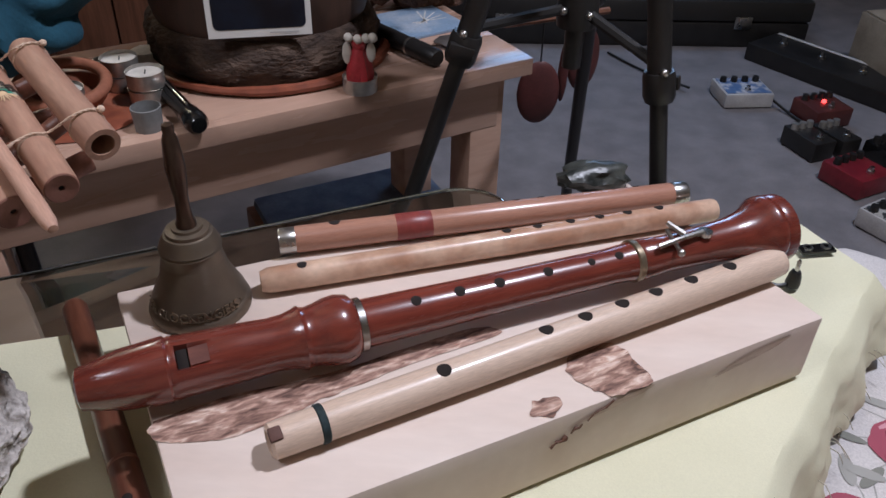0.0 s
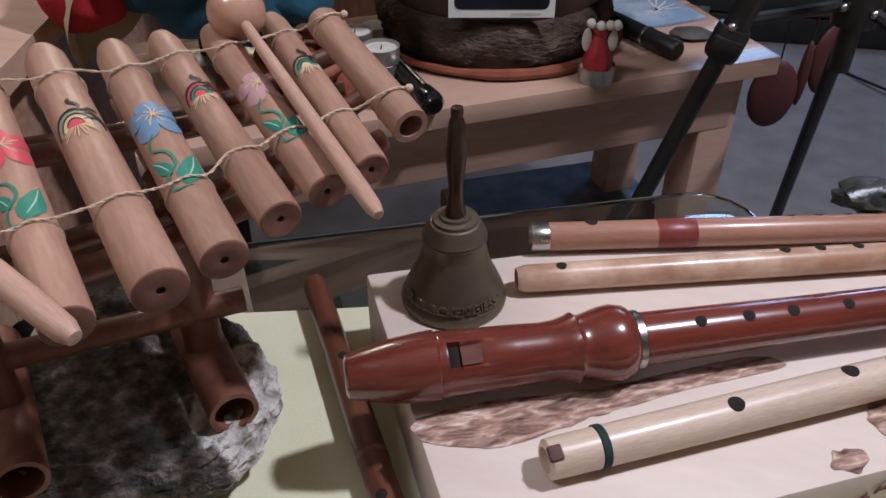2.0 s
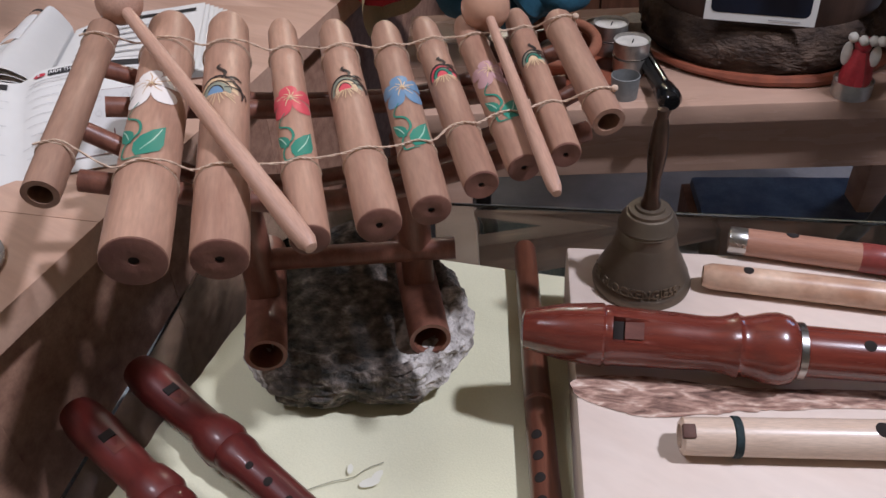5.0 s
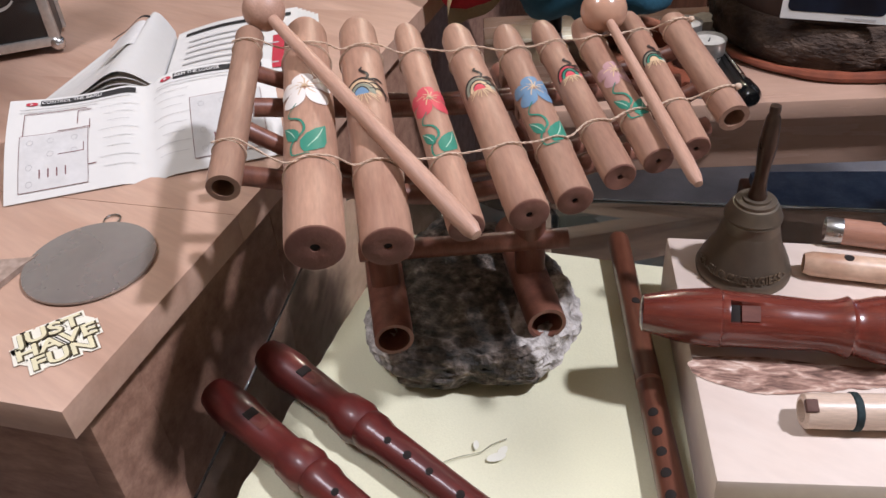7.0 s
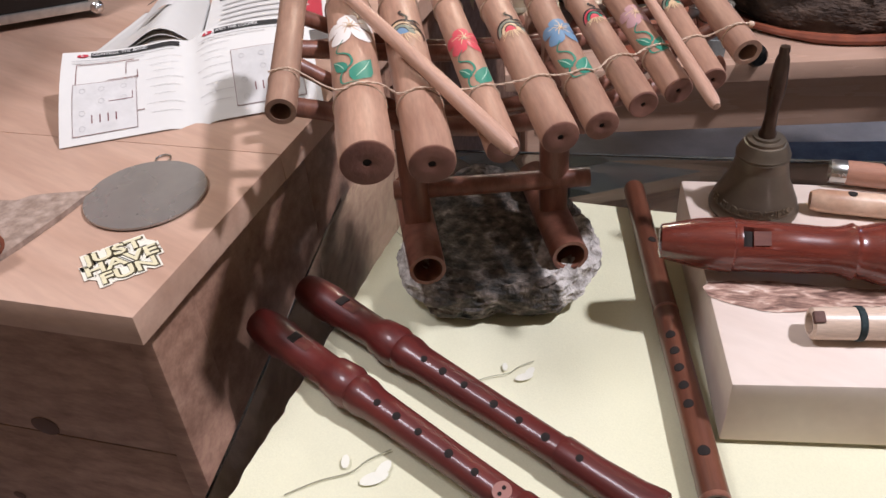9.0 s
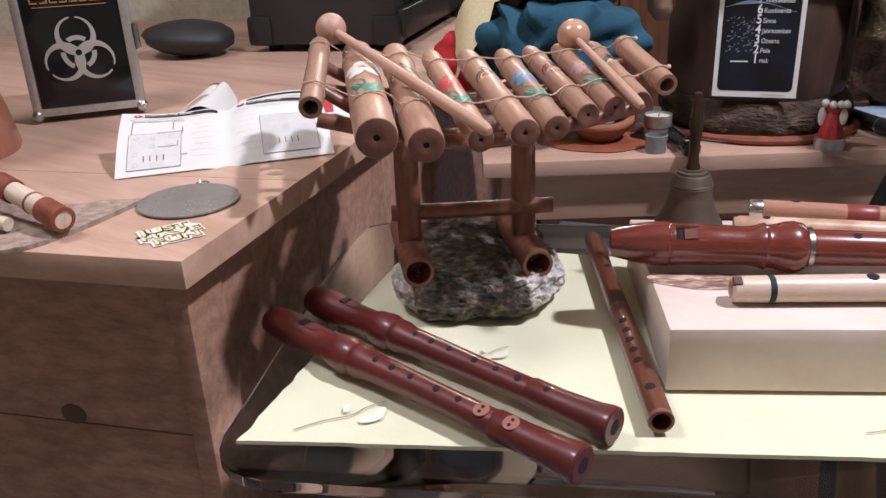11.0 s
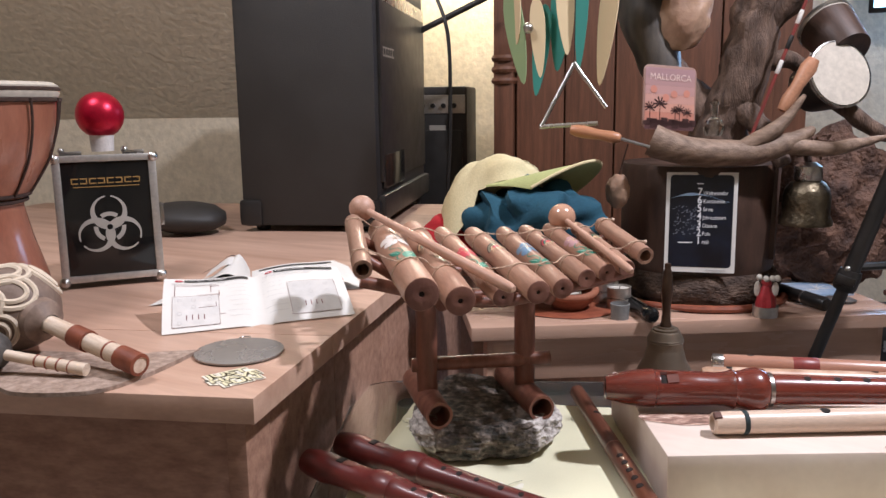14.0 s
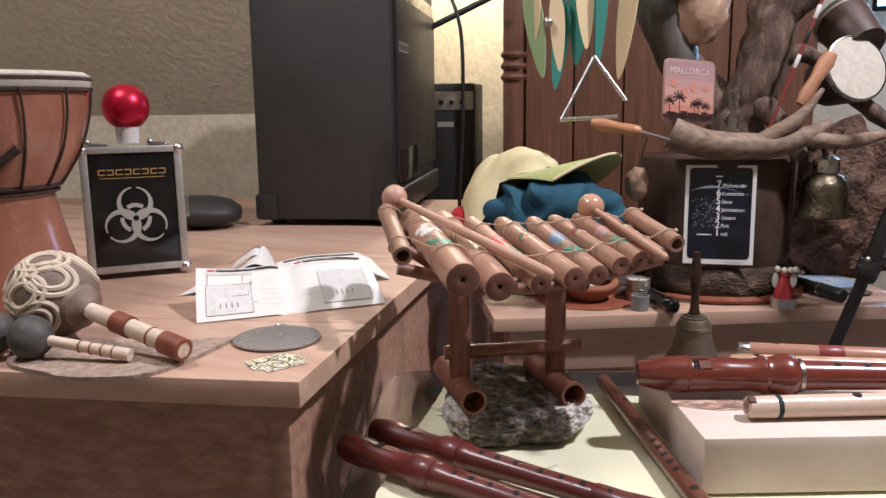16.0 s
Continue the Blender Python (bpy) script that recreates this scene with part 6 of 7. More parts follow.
edge = []
for (a, b), s in (((0.012, 0.0145), 180), ((CW - 0.012, 0.0145), 270), ((CW - 0.012, CH - 0.010), 0), ((0.012, CH - 0.010), 90)):
    for k in range(5):
        t = radians(s + 22.5 * k)
        edge.append((a + 0.006 * math.cos(t), b + 0.006 * math.sin(t)))
part("picture", blob(edge, 0.0003), NIGHT, card, "dark night sky picture")
GLOW = plain("earth_rim_print", (0.36, 0.50, 0.68), 0.4)
bm = bmesh.new()
for k in range(20):
    t0, t1 = k / 20, (k + 1) / 20
    f = lambda t: (0.008 + 0.088 * t, 0.112 + 0.012 * math.sin(math.pi * min(1, t * 0.9 + 0.15)))
    w = lambda t: 0.0002 + 0.0022 * math.exp(-((t - 0.33) / 0.16) ** 2)
    (xa, ya), (xb, yb) = f(t0), f(t1)
    bm.faces.new([bm.verts.new(p) for p in ((xa, ya - w(t0), 0.0006), (xb, yb - w(t1), 0.0006), (xb, yb + w(t1), 0.0006), (xa, ya + w(t0), 0.0006))])
part("bright_rim", bm, GLOW, card)
SPECK = plain("city_speck_print", (0.16, 0.17, 0.20), 0.5)
bm = bmesh.new()
rng = random.Random(4)
for k in range(70):
    bar(0.0012 + 0.003 * rng.random(), 0.0008 + 0.0012 * rng.random(), (0.012 + 0.034 * rng.random(), 0.060 + 0.045 * rng.random() ** 1.3), bm, z=0.0005, turn=rng.random())
part("specks", bm, SPECK, card)
CARDINK = plain("white_card_print", (0.78, 0.78, 0.78), 0.5)
for k, (num, word) in enumerate((("7", "Weltwunder"), ("6", "Kontinente"), ("5", "Sinne"), ("4", "Jahreszeiten"), ("3", "Ozeane"), ("2", "Pole"), ("1", "mal:"))):
    y = 0.1225 - 0.0128 * k
    part("numeral", letters(num, 0.0165, (0.0475, y, 0.0008), 0, squeeze=0.85, bold=0.0003), CARDINK, card, smooth=False)
    part("word", letters(word, 0.0090, (0.0560, y + 0.0005, 0.0008), 0, squeeze=0.80), CARDINK, card, smooth=False)
part("small_print", bar(0.022, 0.0018, (0.031, 0.0475), z=0.0006), CARDINK, card)
part("small_print", bar(0.010, 0.0018, (0.051, 0.1405), z=0.0006), CARDINK, card)
part("small_print", bar(0.030, 0.0012, (0.078, 0.004), z=0.0006), GREYINK, card)

# angel figure on a tea light
tealight(-0.046, 0.900, BZ, "aluminium tea light cup holding a small figure")
bm = lathe([(0, 0.0), (0.0145, 0.0), (0.0150, 0.006), (0.0125, 0.018), (0.0085, 0.030), (0.006, 0.036), (0, 0.037)], 28, wobble=0.22)
ball(0.0085, (0, 0, 0.041), bm, lump=0.2, freq=160)
solo("red_figurine", bm, surface("red_figure_glaze", (0.55, 0.05, 0.06), (0.42, 0.03, 0.04), 90, rough=0.4), pose(-0.046, 0.900, BZ + 0.0135), "small red figurine standing in a tea light cup", "figurine")
bm = ball(0.0075, (-0.013, 0.002, 0.028), squash=(0.7, 0.35, 1.7))
ball(0.0075, (0.013, 0.002, 0.030), bm, squash=(0.7, 0.35, 1.5))
for a in (-0.010, 0.0, 0.009, 0.016):
    ball(0.0052, (a, -0.003, 0.046 + 0.15 * abs(a)), bm, lump=0.2, freq=200, level=2)
solo("white_wing_ornament", bm, WAX, pose(-0.046, 0.897, BZ + 0.0145, 0, 0, 0), "white wings and curls of the small figurine", "figurine")

# cup, torch, tea lights, terracotta bowl
solo("grey_cup", lathe([(0, 0), (0.0135, 0), (0.0150, 0.024), (0.0140, 0.0245), (0.0125, 0.003), (0, 0.003)], 32), GREYPLASTIC, pose(-0.243, 0.786, BZ), "small grey plastic cup", "cup")
tor = thing("black_torch", along((-0.186, 0.772, BZ + 0.0125), (-0.285, 0.90, BZ + 0.0125)), "black pen torch with a shiny rounded end", "torch")
part("barrel", lathe([(0, 0.0), (0.008, 0.001), (0.0115, 0.006), (0.0122, 0.012), (0.0112, 0.030), (0.0095, 0.034), (0.0092, 0.15), (0, 0.15)], 24, m=TO_X), GLOSSBLACK, tor)
part("clip", sweep([(0.03, 0, 0.011), (0.145, 0, 0.011)], 0.0012, 6), STEEL, tor)
solo("straw_plate", lathe([(0, 0), (0.085, 0), (0.088, 0.0015), (0.085, 0.003), (0, 0.003)], 48, wobble=0.03), WRAP, pose(-0.345, 0.826, BZ), "thin round brown woven plate", "plate")
bowl = thing("terracotta_bowl", pose(-0.335, 0.810, BZ + 0.003, 0, 0, 30), "terracotta oil lamp bowl with a ring handle", "bowl")
part("bowl", lathe([(0, 0.0), (0.026, 0.0), (0.040, 0.014), (0.043, 0.026), (0.040, 0.026), (0.034, 0.014), (0, 0.008)], 40), TERRA, bowl)
ringp = [(0.042 * math.cos(t), 0.042 * math.sin(t), 0.030 + 0.006 * math.sin(t)) for t in np.linspace(0, 2 * math.pi, 33)]
part("rim_ring", sweep(ringp, 0.0062, 10), TERRA, bowl, "rounded terracotta rim ring")
tealight(-0.335, 0.810, BZ + 0.0115)
for x, y, z in ((-0.302, 0.875, BZ + 0.003), (-0.302, 0.875, BZ + 0.021), (-0.262, 0.842, BZ + 0.003), (-0.262, 0.842, BZ + 0.021), (-0.328, 0.905, BZ + 0.003)):
    tealight(x, y, z)
solo("paper_tuft", sweep([(0, 0, 0), (0, 0, 0.02)], [0.010, 0.018], 9, rough=0.6), WHITE, pose(-0.298, 0.935, BZ + 0.001), "white crumpled paper tuft", "paper")

# booklet, pen and dark stone at the bench's right end
bl = thing("blue_booklet", pose(0.001, 1.117, BZ, 0, 0, 37), "blue printed booklet with pale twig picture", "booklet")
part("cover", box(0.098, 0.098, 0.004, (0, 0, 0), 0.0008), surface("blue_cover_print", (0.30, 0.42, 0.58), (0.62, 0.66, 0.72), 26, rough=0.35, contrast=(0.45, 0.75)), bl)
for k in range(5):
    a = -0.6 + 0.35 * k
    part("twig_print", bar(0.05, 0.0022, (0.015 * math.cos(a), 0.008 * math.sin(a * 2)), z=0.0043, turn=a + 0.5), WHITE, bl)
pe = thing("black_marker", along((0.036, 0.970, BZ + 0.0115), (-0.066, 1.072, BZ + 0.0115)), "thick black marker pen", "pen")
part("barrel", lathe([(0, 0), (0.009, 0.0), (0.0112, 0.003), (0.0112, 0.05), (0.0105, 0.052), (0.0105, 0.145), (0, 0.145)], 22, m=TO_X), BLACK, pe)
part("cap_ring", lathe([(0.0112, 0.048), (0.0118, 0.05), (0.0112, 0.052)], 22, m=TO_X), STEEL, pe)
solo("flat_dark_stone", ball(0.018, squash=(1.4, 1.0, 0.28), lump=0.2, freq=60), surface("flat_stone", (0.10, 0.085, 0.075), (0.06, 0.05, 0.045), 40, rough=0.7), pose(0.052, 1.045, BZ + 0.005, 0, 0, 20), "flat dark brown stone on the bench", "stone")

# ---- driftwood with hanging instruments, on the log ----
LT = BZ + 0.229
an = thing("antler", Matrix(), "brown deer antler lying across the log", "antler")
beam = [(-0.222, 0.860, LT + 0.045), (-0.19, 0.868, LT + 0.032), (-0.14, 0.885, LT + 0.024), (-0.08, 0.91, LT + 0.024), (-0.03, 0.94, LT + 0.040), (0.0, 0.965, LT + 0.058)]
part("beam", sweep(smooth_line(beam, 8), list(np.interp(np.linspace(0, 1, 41), (0, 0.25, 0.7, 1), (0.026, 0.023, 0.019, 0.006))), 16, rough=0.10), ANTLER, an)
part("tine", sweep(smooth_line([(-0.09, 0.905, LT + 0.03), (-0.055, 0.915, LT + 0.055), (-0.035, 0.925, LT + 0.075), (-0.012, 0.935, LT + 0.110)], 6), list(np.interp(np.linspace(0, 1, 19), (0, 0.6, 1), (0.016, 0.010, 0.003))), 12, rough=0.1), ANTLER, an)
part("tine", sweep(smooth_line([(-0.04, 0.935, LT + 0.035), (0.02, 0.96, LT + 0.028), (0.06, 0.99, LT + 0.035), (0.10, 1.02, LT + 0.045)], 6), list(np.interp(np.linspace(0, 1, 19), (0, 0.6, 1), (0.014, 0.010, 0.003))), 12, rough=0.1), ANTLER, an)

dw = thing("driftwood_root", Matrix(), "weathered grey driftwood root standing on the log", "driftwood")
part("trunk", sweep(smooth_line([(-0.165, 1.03, LT - 0.004), (-0.145, 1.03, LT + 0.07), (-0.115, 1.03, LT + 0.15), (-0.10, 1.04, LT + 0.26), (-0.08, 1.05, LT + 0.40)], 8), list(np.interp(np.linspace(0, 1, 33), (0, 0.3, 1), (0.055, 0.042, 0.038))), 20, rough=0.28), DRIFT, dw)
for pts, r0 in (([(-0.13, 1.02, LT + 0.10), (-0.07, 0.99, LT + 0.05), (-0.04, 0.98, LT + 0.0)], 0.022), ([(-0.11, 1.03, LT + 0.15), (-0.06, 1.05, LT + 0.17), (-0.02, 1.09, LT + 0.15), (0.02, 1.13, LT + 0.13)], 0.018), ([(-0.15, 1.03, LT + 0.06), (-0.23, 1.04, LT + 0.14), (-0.27, 1.05, LT + 0.24), (-0.28, 1.06, LT + 0.40)], 0.034), ([(-0.10, 1.04, LT + 0.22), (-0.02, 1.05, LT + 0.30), (0.02, 1.06, LT + 0.40)], 0.028), ([(-0.02, 1.09, LT + 0.14), (0.07, 1.08, LT + 0.06), (0.14, 1.10, LT + 0.03)], 0.016)):
    p = smooth_line(pts, 7)
    part("branch", sweep(p, [r0 * (1 - 0.5 * k / len(p)) for k in range(len(p))], 14, rough=0.3), DRIFT, dw)

solo("dried_shell", ball(0.062, squash=(0.72, 0.5, 1.0), lump=0.22, freq=22, level=4), SHELL, pose(-0.205, 0.985, LT + 0.245, 0, 20, 10), "brown dried leaf like shell on the driftwood", "shell")
solo("dark_horn", sweep(smooth_line([(-0.30, 1.02, LT + 0.33), (-0.27, 1.00, LT + 0.24), (-0.24, 0.985, LT + 0.15), (-0.215, 0.975, LT + 0.06)], 8), list(np.interp(np.linspace(0, 1, 25), (0, 0.4, 1), (0.062, 0.044, 0.018))), 20, rough=0.08), surface("dark_horn", (0.05, 0.045, 0.042), (0.10, 0.085, 0.07), 16, (4, 4, 1), 0.4), Matrix(), "dark curved horn on the driftwood", "horn")
solo("dark_gourd", ball(0.055, squash=(1.1, 0.9, 0.8), lump=0.05, freq=20), surface("dark_gourd", (0.05, 0.03, 0.022), (0.09, 0.055, 0.04), 20, rough=0.35), pose(-0.245, 0.95, LT + 0.325), "dark brown round gourd on the driftwood", "gourd")

co = thing("palm_coaster", along((-0.233, 0.846, LT + 0.062), (-0.167, 0.919, LT + 0.062)) @ pose(0, 0, 0, 90 - 6, 0, 0) @ pose(0, 0, 0, 0, 0, -4), "rounded coaster with a sunset palm picture", "coaster")
edge = []
S = 0.096
for (a, b), s in (((0.010, 0.010), 180), ((S - 0.010, 0.010), 270), ((S - 0.010, S - 0.006), 0), ((0.010, S - 0.006), 90)):
    for k in range(5):
        t = radians(s + 22.5 * k)
        edge.append((a + 0.010 * math.cos(t), b + 0.010 * math.sin(t)))
part("board", slab(edge, -0.003, 0, 0.0005), plain("coaster_board", (0.30, 0.18, 0.14), 0.5), co)
sky_cols = [(0.10, 0.05, 0.05), (0.48, 0.21, 0.15), (0.54, 0.28, 0.21), (0.50, 0.28, 0.23), (0.44, 0.26, 0.24), (0.39, 0.235, 0.225), (0.35, 0.215, 0.22)]
for k, c in enumerate(sky_cols):
    part("sky_band", bar(S - 0.006, S / 7 - 0.0002, (S / 2, S / 14 + k * S / 7), z=0.0004), plain("sunset_band_%s" % "abcdefg"[k], c, 0.3), co)
PALM = plain("palm_silhouette", (0.05, 0.022, 0.02), 0.4)
bm = bmesh.new()
for x, h, s in ((0.030, 0.030, 1.0), (0.058, 0.020, 0.7), (0.066, 0.022, 0.8), (0.080, 0.018, 0.7), (0.012, 0.024, 0.8)):
    bar(0.0012, h, (x, 0.010 + h / 2), bm, z=0.0010)
    for a in np.linspace(-0.6, math.pi + 0.6, 8):
        bar(0.013 * s, 0.0022 * s, (x + 0.006 * s * math.cos(a), 0.010 + h + 0.005 * s * math.sin(a)), bm, z=0.0010, turn=a)
for k in range(14):
    bar(0.012, 0.006 + 0.004 * (k % 3), (0.006 + 0.0065 * k, 0.010 + 0.002 * (k % 2)), bm, z=0.0009)
part("palm_print", bm, PALM, co, "dark palm silhouettes")
bm = bmesh.new()
for x, y in ((0.055, 0.056), (0.018, 0.062), (0.078, 0.058), (0.040, 0.050)):
    bm2 = ring_flat(0.0, 0.006, 0, 6.28, 0.0011, bm, at=(x, y), n=10)
part("clouds", bm, plain("cloud_print", (0.52, 0.22, 0.16), 0.4), co)
part("place_name", letters("MALLORCA", 0.0145, (S / 2, 0.077, 0.0012), 0, "CENTER", squeeze=1.0), plain("pale_title", (0.66, 0.50, 0.44), 0.5), co, smooth=False)
solo("glass_bottle", lathe([(0, 0), (0.012, 0.002), (0.016, 0.012), (0.013, 0.024), (0.006, 0.030), (0.006, 0.048), (0.0075, 0.049), (0.0075, 0.054), (0, 0.054)], 28), GLASS, pose(-0.135, 0.895, LT + 0.048), "tiny clear glass bottle", "bottle")

settle(before, (-0.035, 0.011, 0))

# triangle with wooden beater
before = so_far()
tr = thing("music_triangle", Matrix(), "steel music triangle hanging below leaves", "triangle")
A_, B_, C_ = Vector((-0.345, 0.842, 0.925)), Vector((-0.385, 0.803, 0.826)), Vector((-0.275, 0.850, 0.832))
pts = [A_ + (C_ - A_) * 0.75, A_ + (C_ - A_) * 0.1, A_, A_ + (B_ - A_) * 0.1, B_ + (A_ - B_) * 0.1, B_, B_ + (C_ - B_) * 0.1, C_ + (B_ - C_) * 0.25]
part("bent_rod", sweep(smooth_line(pts, 5), 0.0036, 10), STEEL, tr)
part("hanging_cord", sweep([A_, A_ + Vector((0.004, 0, 0.55))], 0.0008, 5), BLACK, tr)
bt = thing("wooden_beater", along((-0.335, 0.800, 0.822), (-0.250, 0.820, 0.806)), "turned wooden handle beater with steel tip", "beater")
part("handle", lathe([(0, 0), (0.0065, 0.001), (0.0095, 0.010), (0.0100, 0.022), (0.0080, 0.045), (0.0092, 0.066), (0.0085, 0.075), (0.005, 0.080), (0, 0.080)], 22, m=TO_X), surface("turned_handle", (0.56, 0.27, 0.14), (0.44, 0.19, 0.09), 14, (1, 8, 8), 0.35), bt)
part("rod", sweep([(0.078, 0, 0), (0.125, 0.006, -0.005)], 0.0024, 8), STEEL, bt)

# hanging wooden leaves
lf = thing("leaf_mobile", Matrix(), "hanging mobile of painted wooden leaves", "mobile")
rng = random.Random(3)
for k, (x, z0, ln, w, mat, tw) in enumerate(((-0.442, 0.895, 0.16, 0.040, LEAFGREEN, -10), (-0.425, 0.875, 0.15, 0.030, LEAFTEAL, 6), (-0.392, 0.915, 0.17, 0.042, LEAFTEAL, 4), (-0.412, 0.905, 0.13, 0.026, LEAFCREAM, -4), (-0.350, 0.915, 0.16, 0.022, LEAFTEAL, 2), (-0.318, 0.890, 0.19, 0.040, LEAFCREAM, 6), (-0.455, 0.96, 0.14, 0.044, LEAFCREAM, -6), (-0.37, 0.94, 0.14, 0.03, LEAFCREAM, -3))):
    pts = []
    for i in range(20):
        t = i / 20 * 2 * math.pi
        y = 0.5 - 0.5 * math.cos(t)
        pts.append((w / 2 * math.sin(t) * (0.6 + 0.7 * y), ln * y))
    part("leaf", slab(pts, -0.001, 0.001, 0), mat, lf, m=Matrix.Translation((x, 0.865 + 0.012 * (k % 3), z0)) @ Matrix.Rotation(radians(tw), 4, "Y") @ Matrix.Rotation(radians(rng.uniform(-30, 30)), 4, "Z") @ FRONT)
    part("cord", sweep([(x, 0.865 + 0.012 * (k % 3), z0 + ln * 0.95), (x * 0.7 - 0.115, 0.88, 1.45)], 0.0006, 5), STRING, lf)
part("ring", sweep([(-0.385 + 0.07 * math.cos(t), 0.88 + 0.04 * math.sin(t), 1.45) for t in np.linspace(0, 6.283, 25)], 0.003, 6), STRING, lf)
part("long_cord", sweep([(-0.385, 0.92, 1.45), (-0.385, 0.92, 2.38)], 0.0012, 5), STRING, lf)
part("small_bell", ball(0.009, (-0.430, 0.855, 0.985), level=2), STEEL, lf, "small round bell")

# hanging brass bell
hb = thing("brass_bell", pose(-0.004, 0.975, 0.668), "ornate cast brass bell hanging from the antler", "bell")
part("bell_body", lathe([(0.036, 0.002), (0.040, 0.0), (0.0405, 0.005), (0.036, 0.014), (0.0355, 0.03), (0.036, 0.044), (0.033, 0.056), (0.027, 0.066), (0.016, 0.072), (0, 0.073)], 44), BRASS2, hb)
part("crown", lathe([(0.020, 0.070), (0.022, 0.074), (0.020, 0.092), (0.012, 0.098), (0, 0.099)], 24), STEEL, hb, "dull metal crown")
part("cord", sweep(smooth_line([(0, 0, 0.097), (-0.004, 0, 0.115), (0.004, -0.01, 0.128)], 5), 0.0055, 8, rough=0.3), ROPE, hb, "dark knotted cord")
bm = ball(1.0, squash=(0.128, 0.042, 0.15), lump=0.16, freq=5.0, level=5)
for v in bm.verts:
    k = 0.010 * math.sin(46 * v.co.x + 30 * v.co.z) * math.sin(38 * v.co.z - 18 * v.co.x) + 0.007 * math.sin(95 * v.co.x + 2.2 * math.sin(60 * v.co.z))
    v.co += v.co.normalized() * k
    v.co.z = max(v.co.z, -0.130)
solo("root_slab", bm, surface("rough_root", (0.055, 0.026, 0.017), (0.20, 0.105, 0.066), 26, (1, 1, 1), 0.75, 0, 1.0, (0.36, 0.72), 120, 7, distance=0.008), pose(0.010, 1.205, 0.657, 0, 0, 27), "rough reddish brown root slab standing behind the log", "root")

pod = thing("dried_pod", pose(-0.272, 0.855, 0.722), "wrinkled brown dried pod hanging beside the log", "pod")
part("pod", ball(1.0, squash=(0.020, 0.014, 0.027), lump=0.16, freq=1.6, level=4), SHELL, pod)
part("cord", sweep([(0, 0, 0.024), (0.012, 0.006, 0.075)], 0.0012, 6), ROPE, pod)

# bongo pair on the driftwood
for k, (c, r, d) in enumerate((((0.026, 1.045, 0.902), 0.052, (0.62, -0.72, 0.28)), ((-0.005, 1.12, 0.985), 0.045, (-0.55, 0.55, 0.62)))):
    m = Matrix.Translation(c) @ Vector(d).to_track_quat("Z", "Y").to_matrix().to_4x4()
    bo = thing("bongo_drum", m, "small black bongo with a pale skin head" if k == 0 else "small brown bongo behind the black one", "drum", "bongos on the driftwood")
    part("shell", lathe([(0, -0.075), (r * 0.78, -0.075), (r * 0.98, -0.02), (r, 0.0), (0, 0.0)], 36), BLACK if k == 0 else LOG, bo)
    part("drum_head", lathe([(r * 1.01, -0.006), (r * 1.03, 0.0), (r * 0.99, 0.004), (0, 0.005)], 36), SKIN, bo, "pale skin head")
    part("steel_hoop", lathe([(r * 1.02, -0.004), (r * 1.06, -0.002), (r * 1.06, 0.003), (r * 1.02, 0.004)], 36), STEEL, bo)
settle(before, (-0.035, 0.013, -0.025))
before = so_far()
rs = thing("rattle_stick", along((-0.095, 0.960, LT + 0.03), (-0.030, 0.990, LT + 0.235)), "thin red and black painted stick", "stick")
part("stick", sweep([(0, 0, 0), (0.30, 0, 0)], 0.0028, 8), RED_LACQ, rs)
for k in range(4):
    part("band", lathe([(0.0028, 0.12 + 0.04 * k), (0.0036, 0.122 + 0.04 * k), (0.0036, 0.140 + 0.04 * k), (0.0028, 0.142 + 0.04 * k)], 10, m=TO_X), BLACK if k % 2 else WHITE, rs)
solo("wooden_spatula", lathe([(0, 0), (0.008, 0.002), (0.0115, 0.02), (0.0095, 0.045), (0.013, 0.075), (0.009, 0.09), (0, 0.092)], 20), surface("handle_beech", (0.52, 0.27, 0.16), (0.42, 0.19, 0.10), 16, rough=0.4), along((-0.045, 0.945, LT + 0.085), (-0.005, 0.965, LT + 0.165)) @ TO_X, "turned wooden handle stuck in the driftwood", "handle")

settle(before, (-0.035, 0.011, 0))

# ---- hat and fleece on a stand ----
before = so_far()
hs = thing("coat_stand", pose(-0.47, 0.87, 0.020), "slim black stand carrying clothes", "stand")
part("base", lathe([(0, 0), (0.11, 0), (0.11, 0.012), (0.015, 0.02), (0, 0.02)], 32), BLACK, hs)
part("pole", lathe([(0.011, 0.01), (0.011, 0.60), (0, 0.60)], 14), BLACK, hs)
part("plate", lathe([(0, 0.59), (0.08, 0.59), (0.08, 0.60), (0, 0.60)], 24), BLACK, hs)
bm = ball(0.11, squash=(1.02, 0.72, 0.64), level=5)
for v in bm.verts:
    d = v.co.normalized()
    f = noise.noise(v.co * 16 + Vector((3, 0, 0)))
    v.co += d * (0.012 * abs(f) * 2 - 0.008 + 0.009 * math.sin(v.co.x * 75 + v.co.z * 60 + 6 * f) + 0.005 * math.sin(v.co.z * 130 - v.co.x * 40 + 5 * f))
solo("blue_fleece", bm, BLUECLOTH, pose(-0.382, 0.785, 0.666, 0, 4, 18), "crumpled dark blue fleece jacket", "jacket")
bm = ball(0.05, squash=(0.9, 0.7, 0.8), lump=0.25, freq=20, level=4)
solo("red_fleece", bm, REDCLOTH, pose(-0.515, 0.735, 0.640), "crumpled red fleece cloth", "cloth")
hat = thing("sun_cap", pose(-0.470, 0.800, 0.706, -17, -9, 12), "cream cotton cap with an olive lined brim", "cap")
bm = bmesh.new()
rows = []
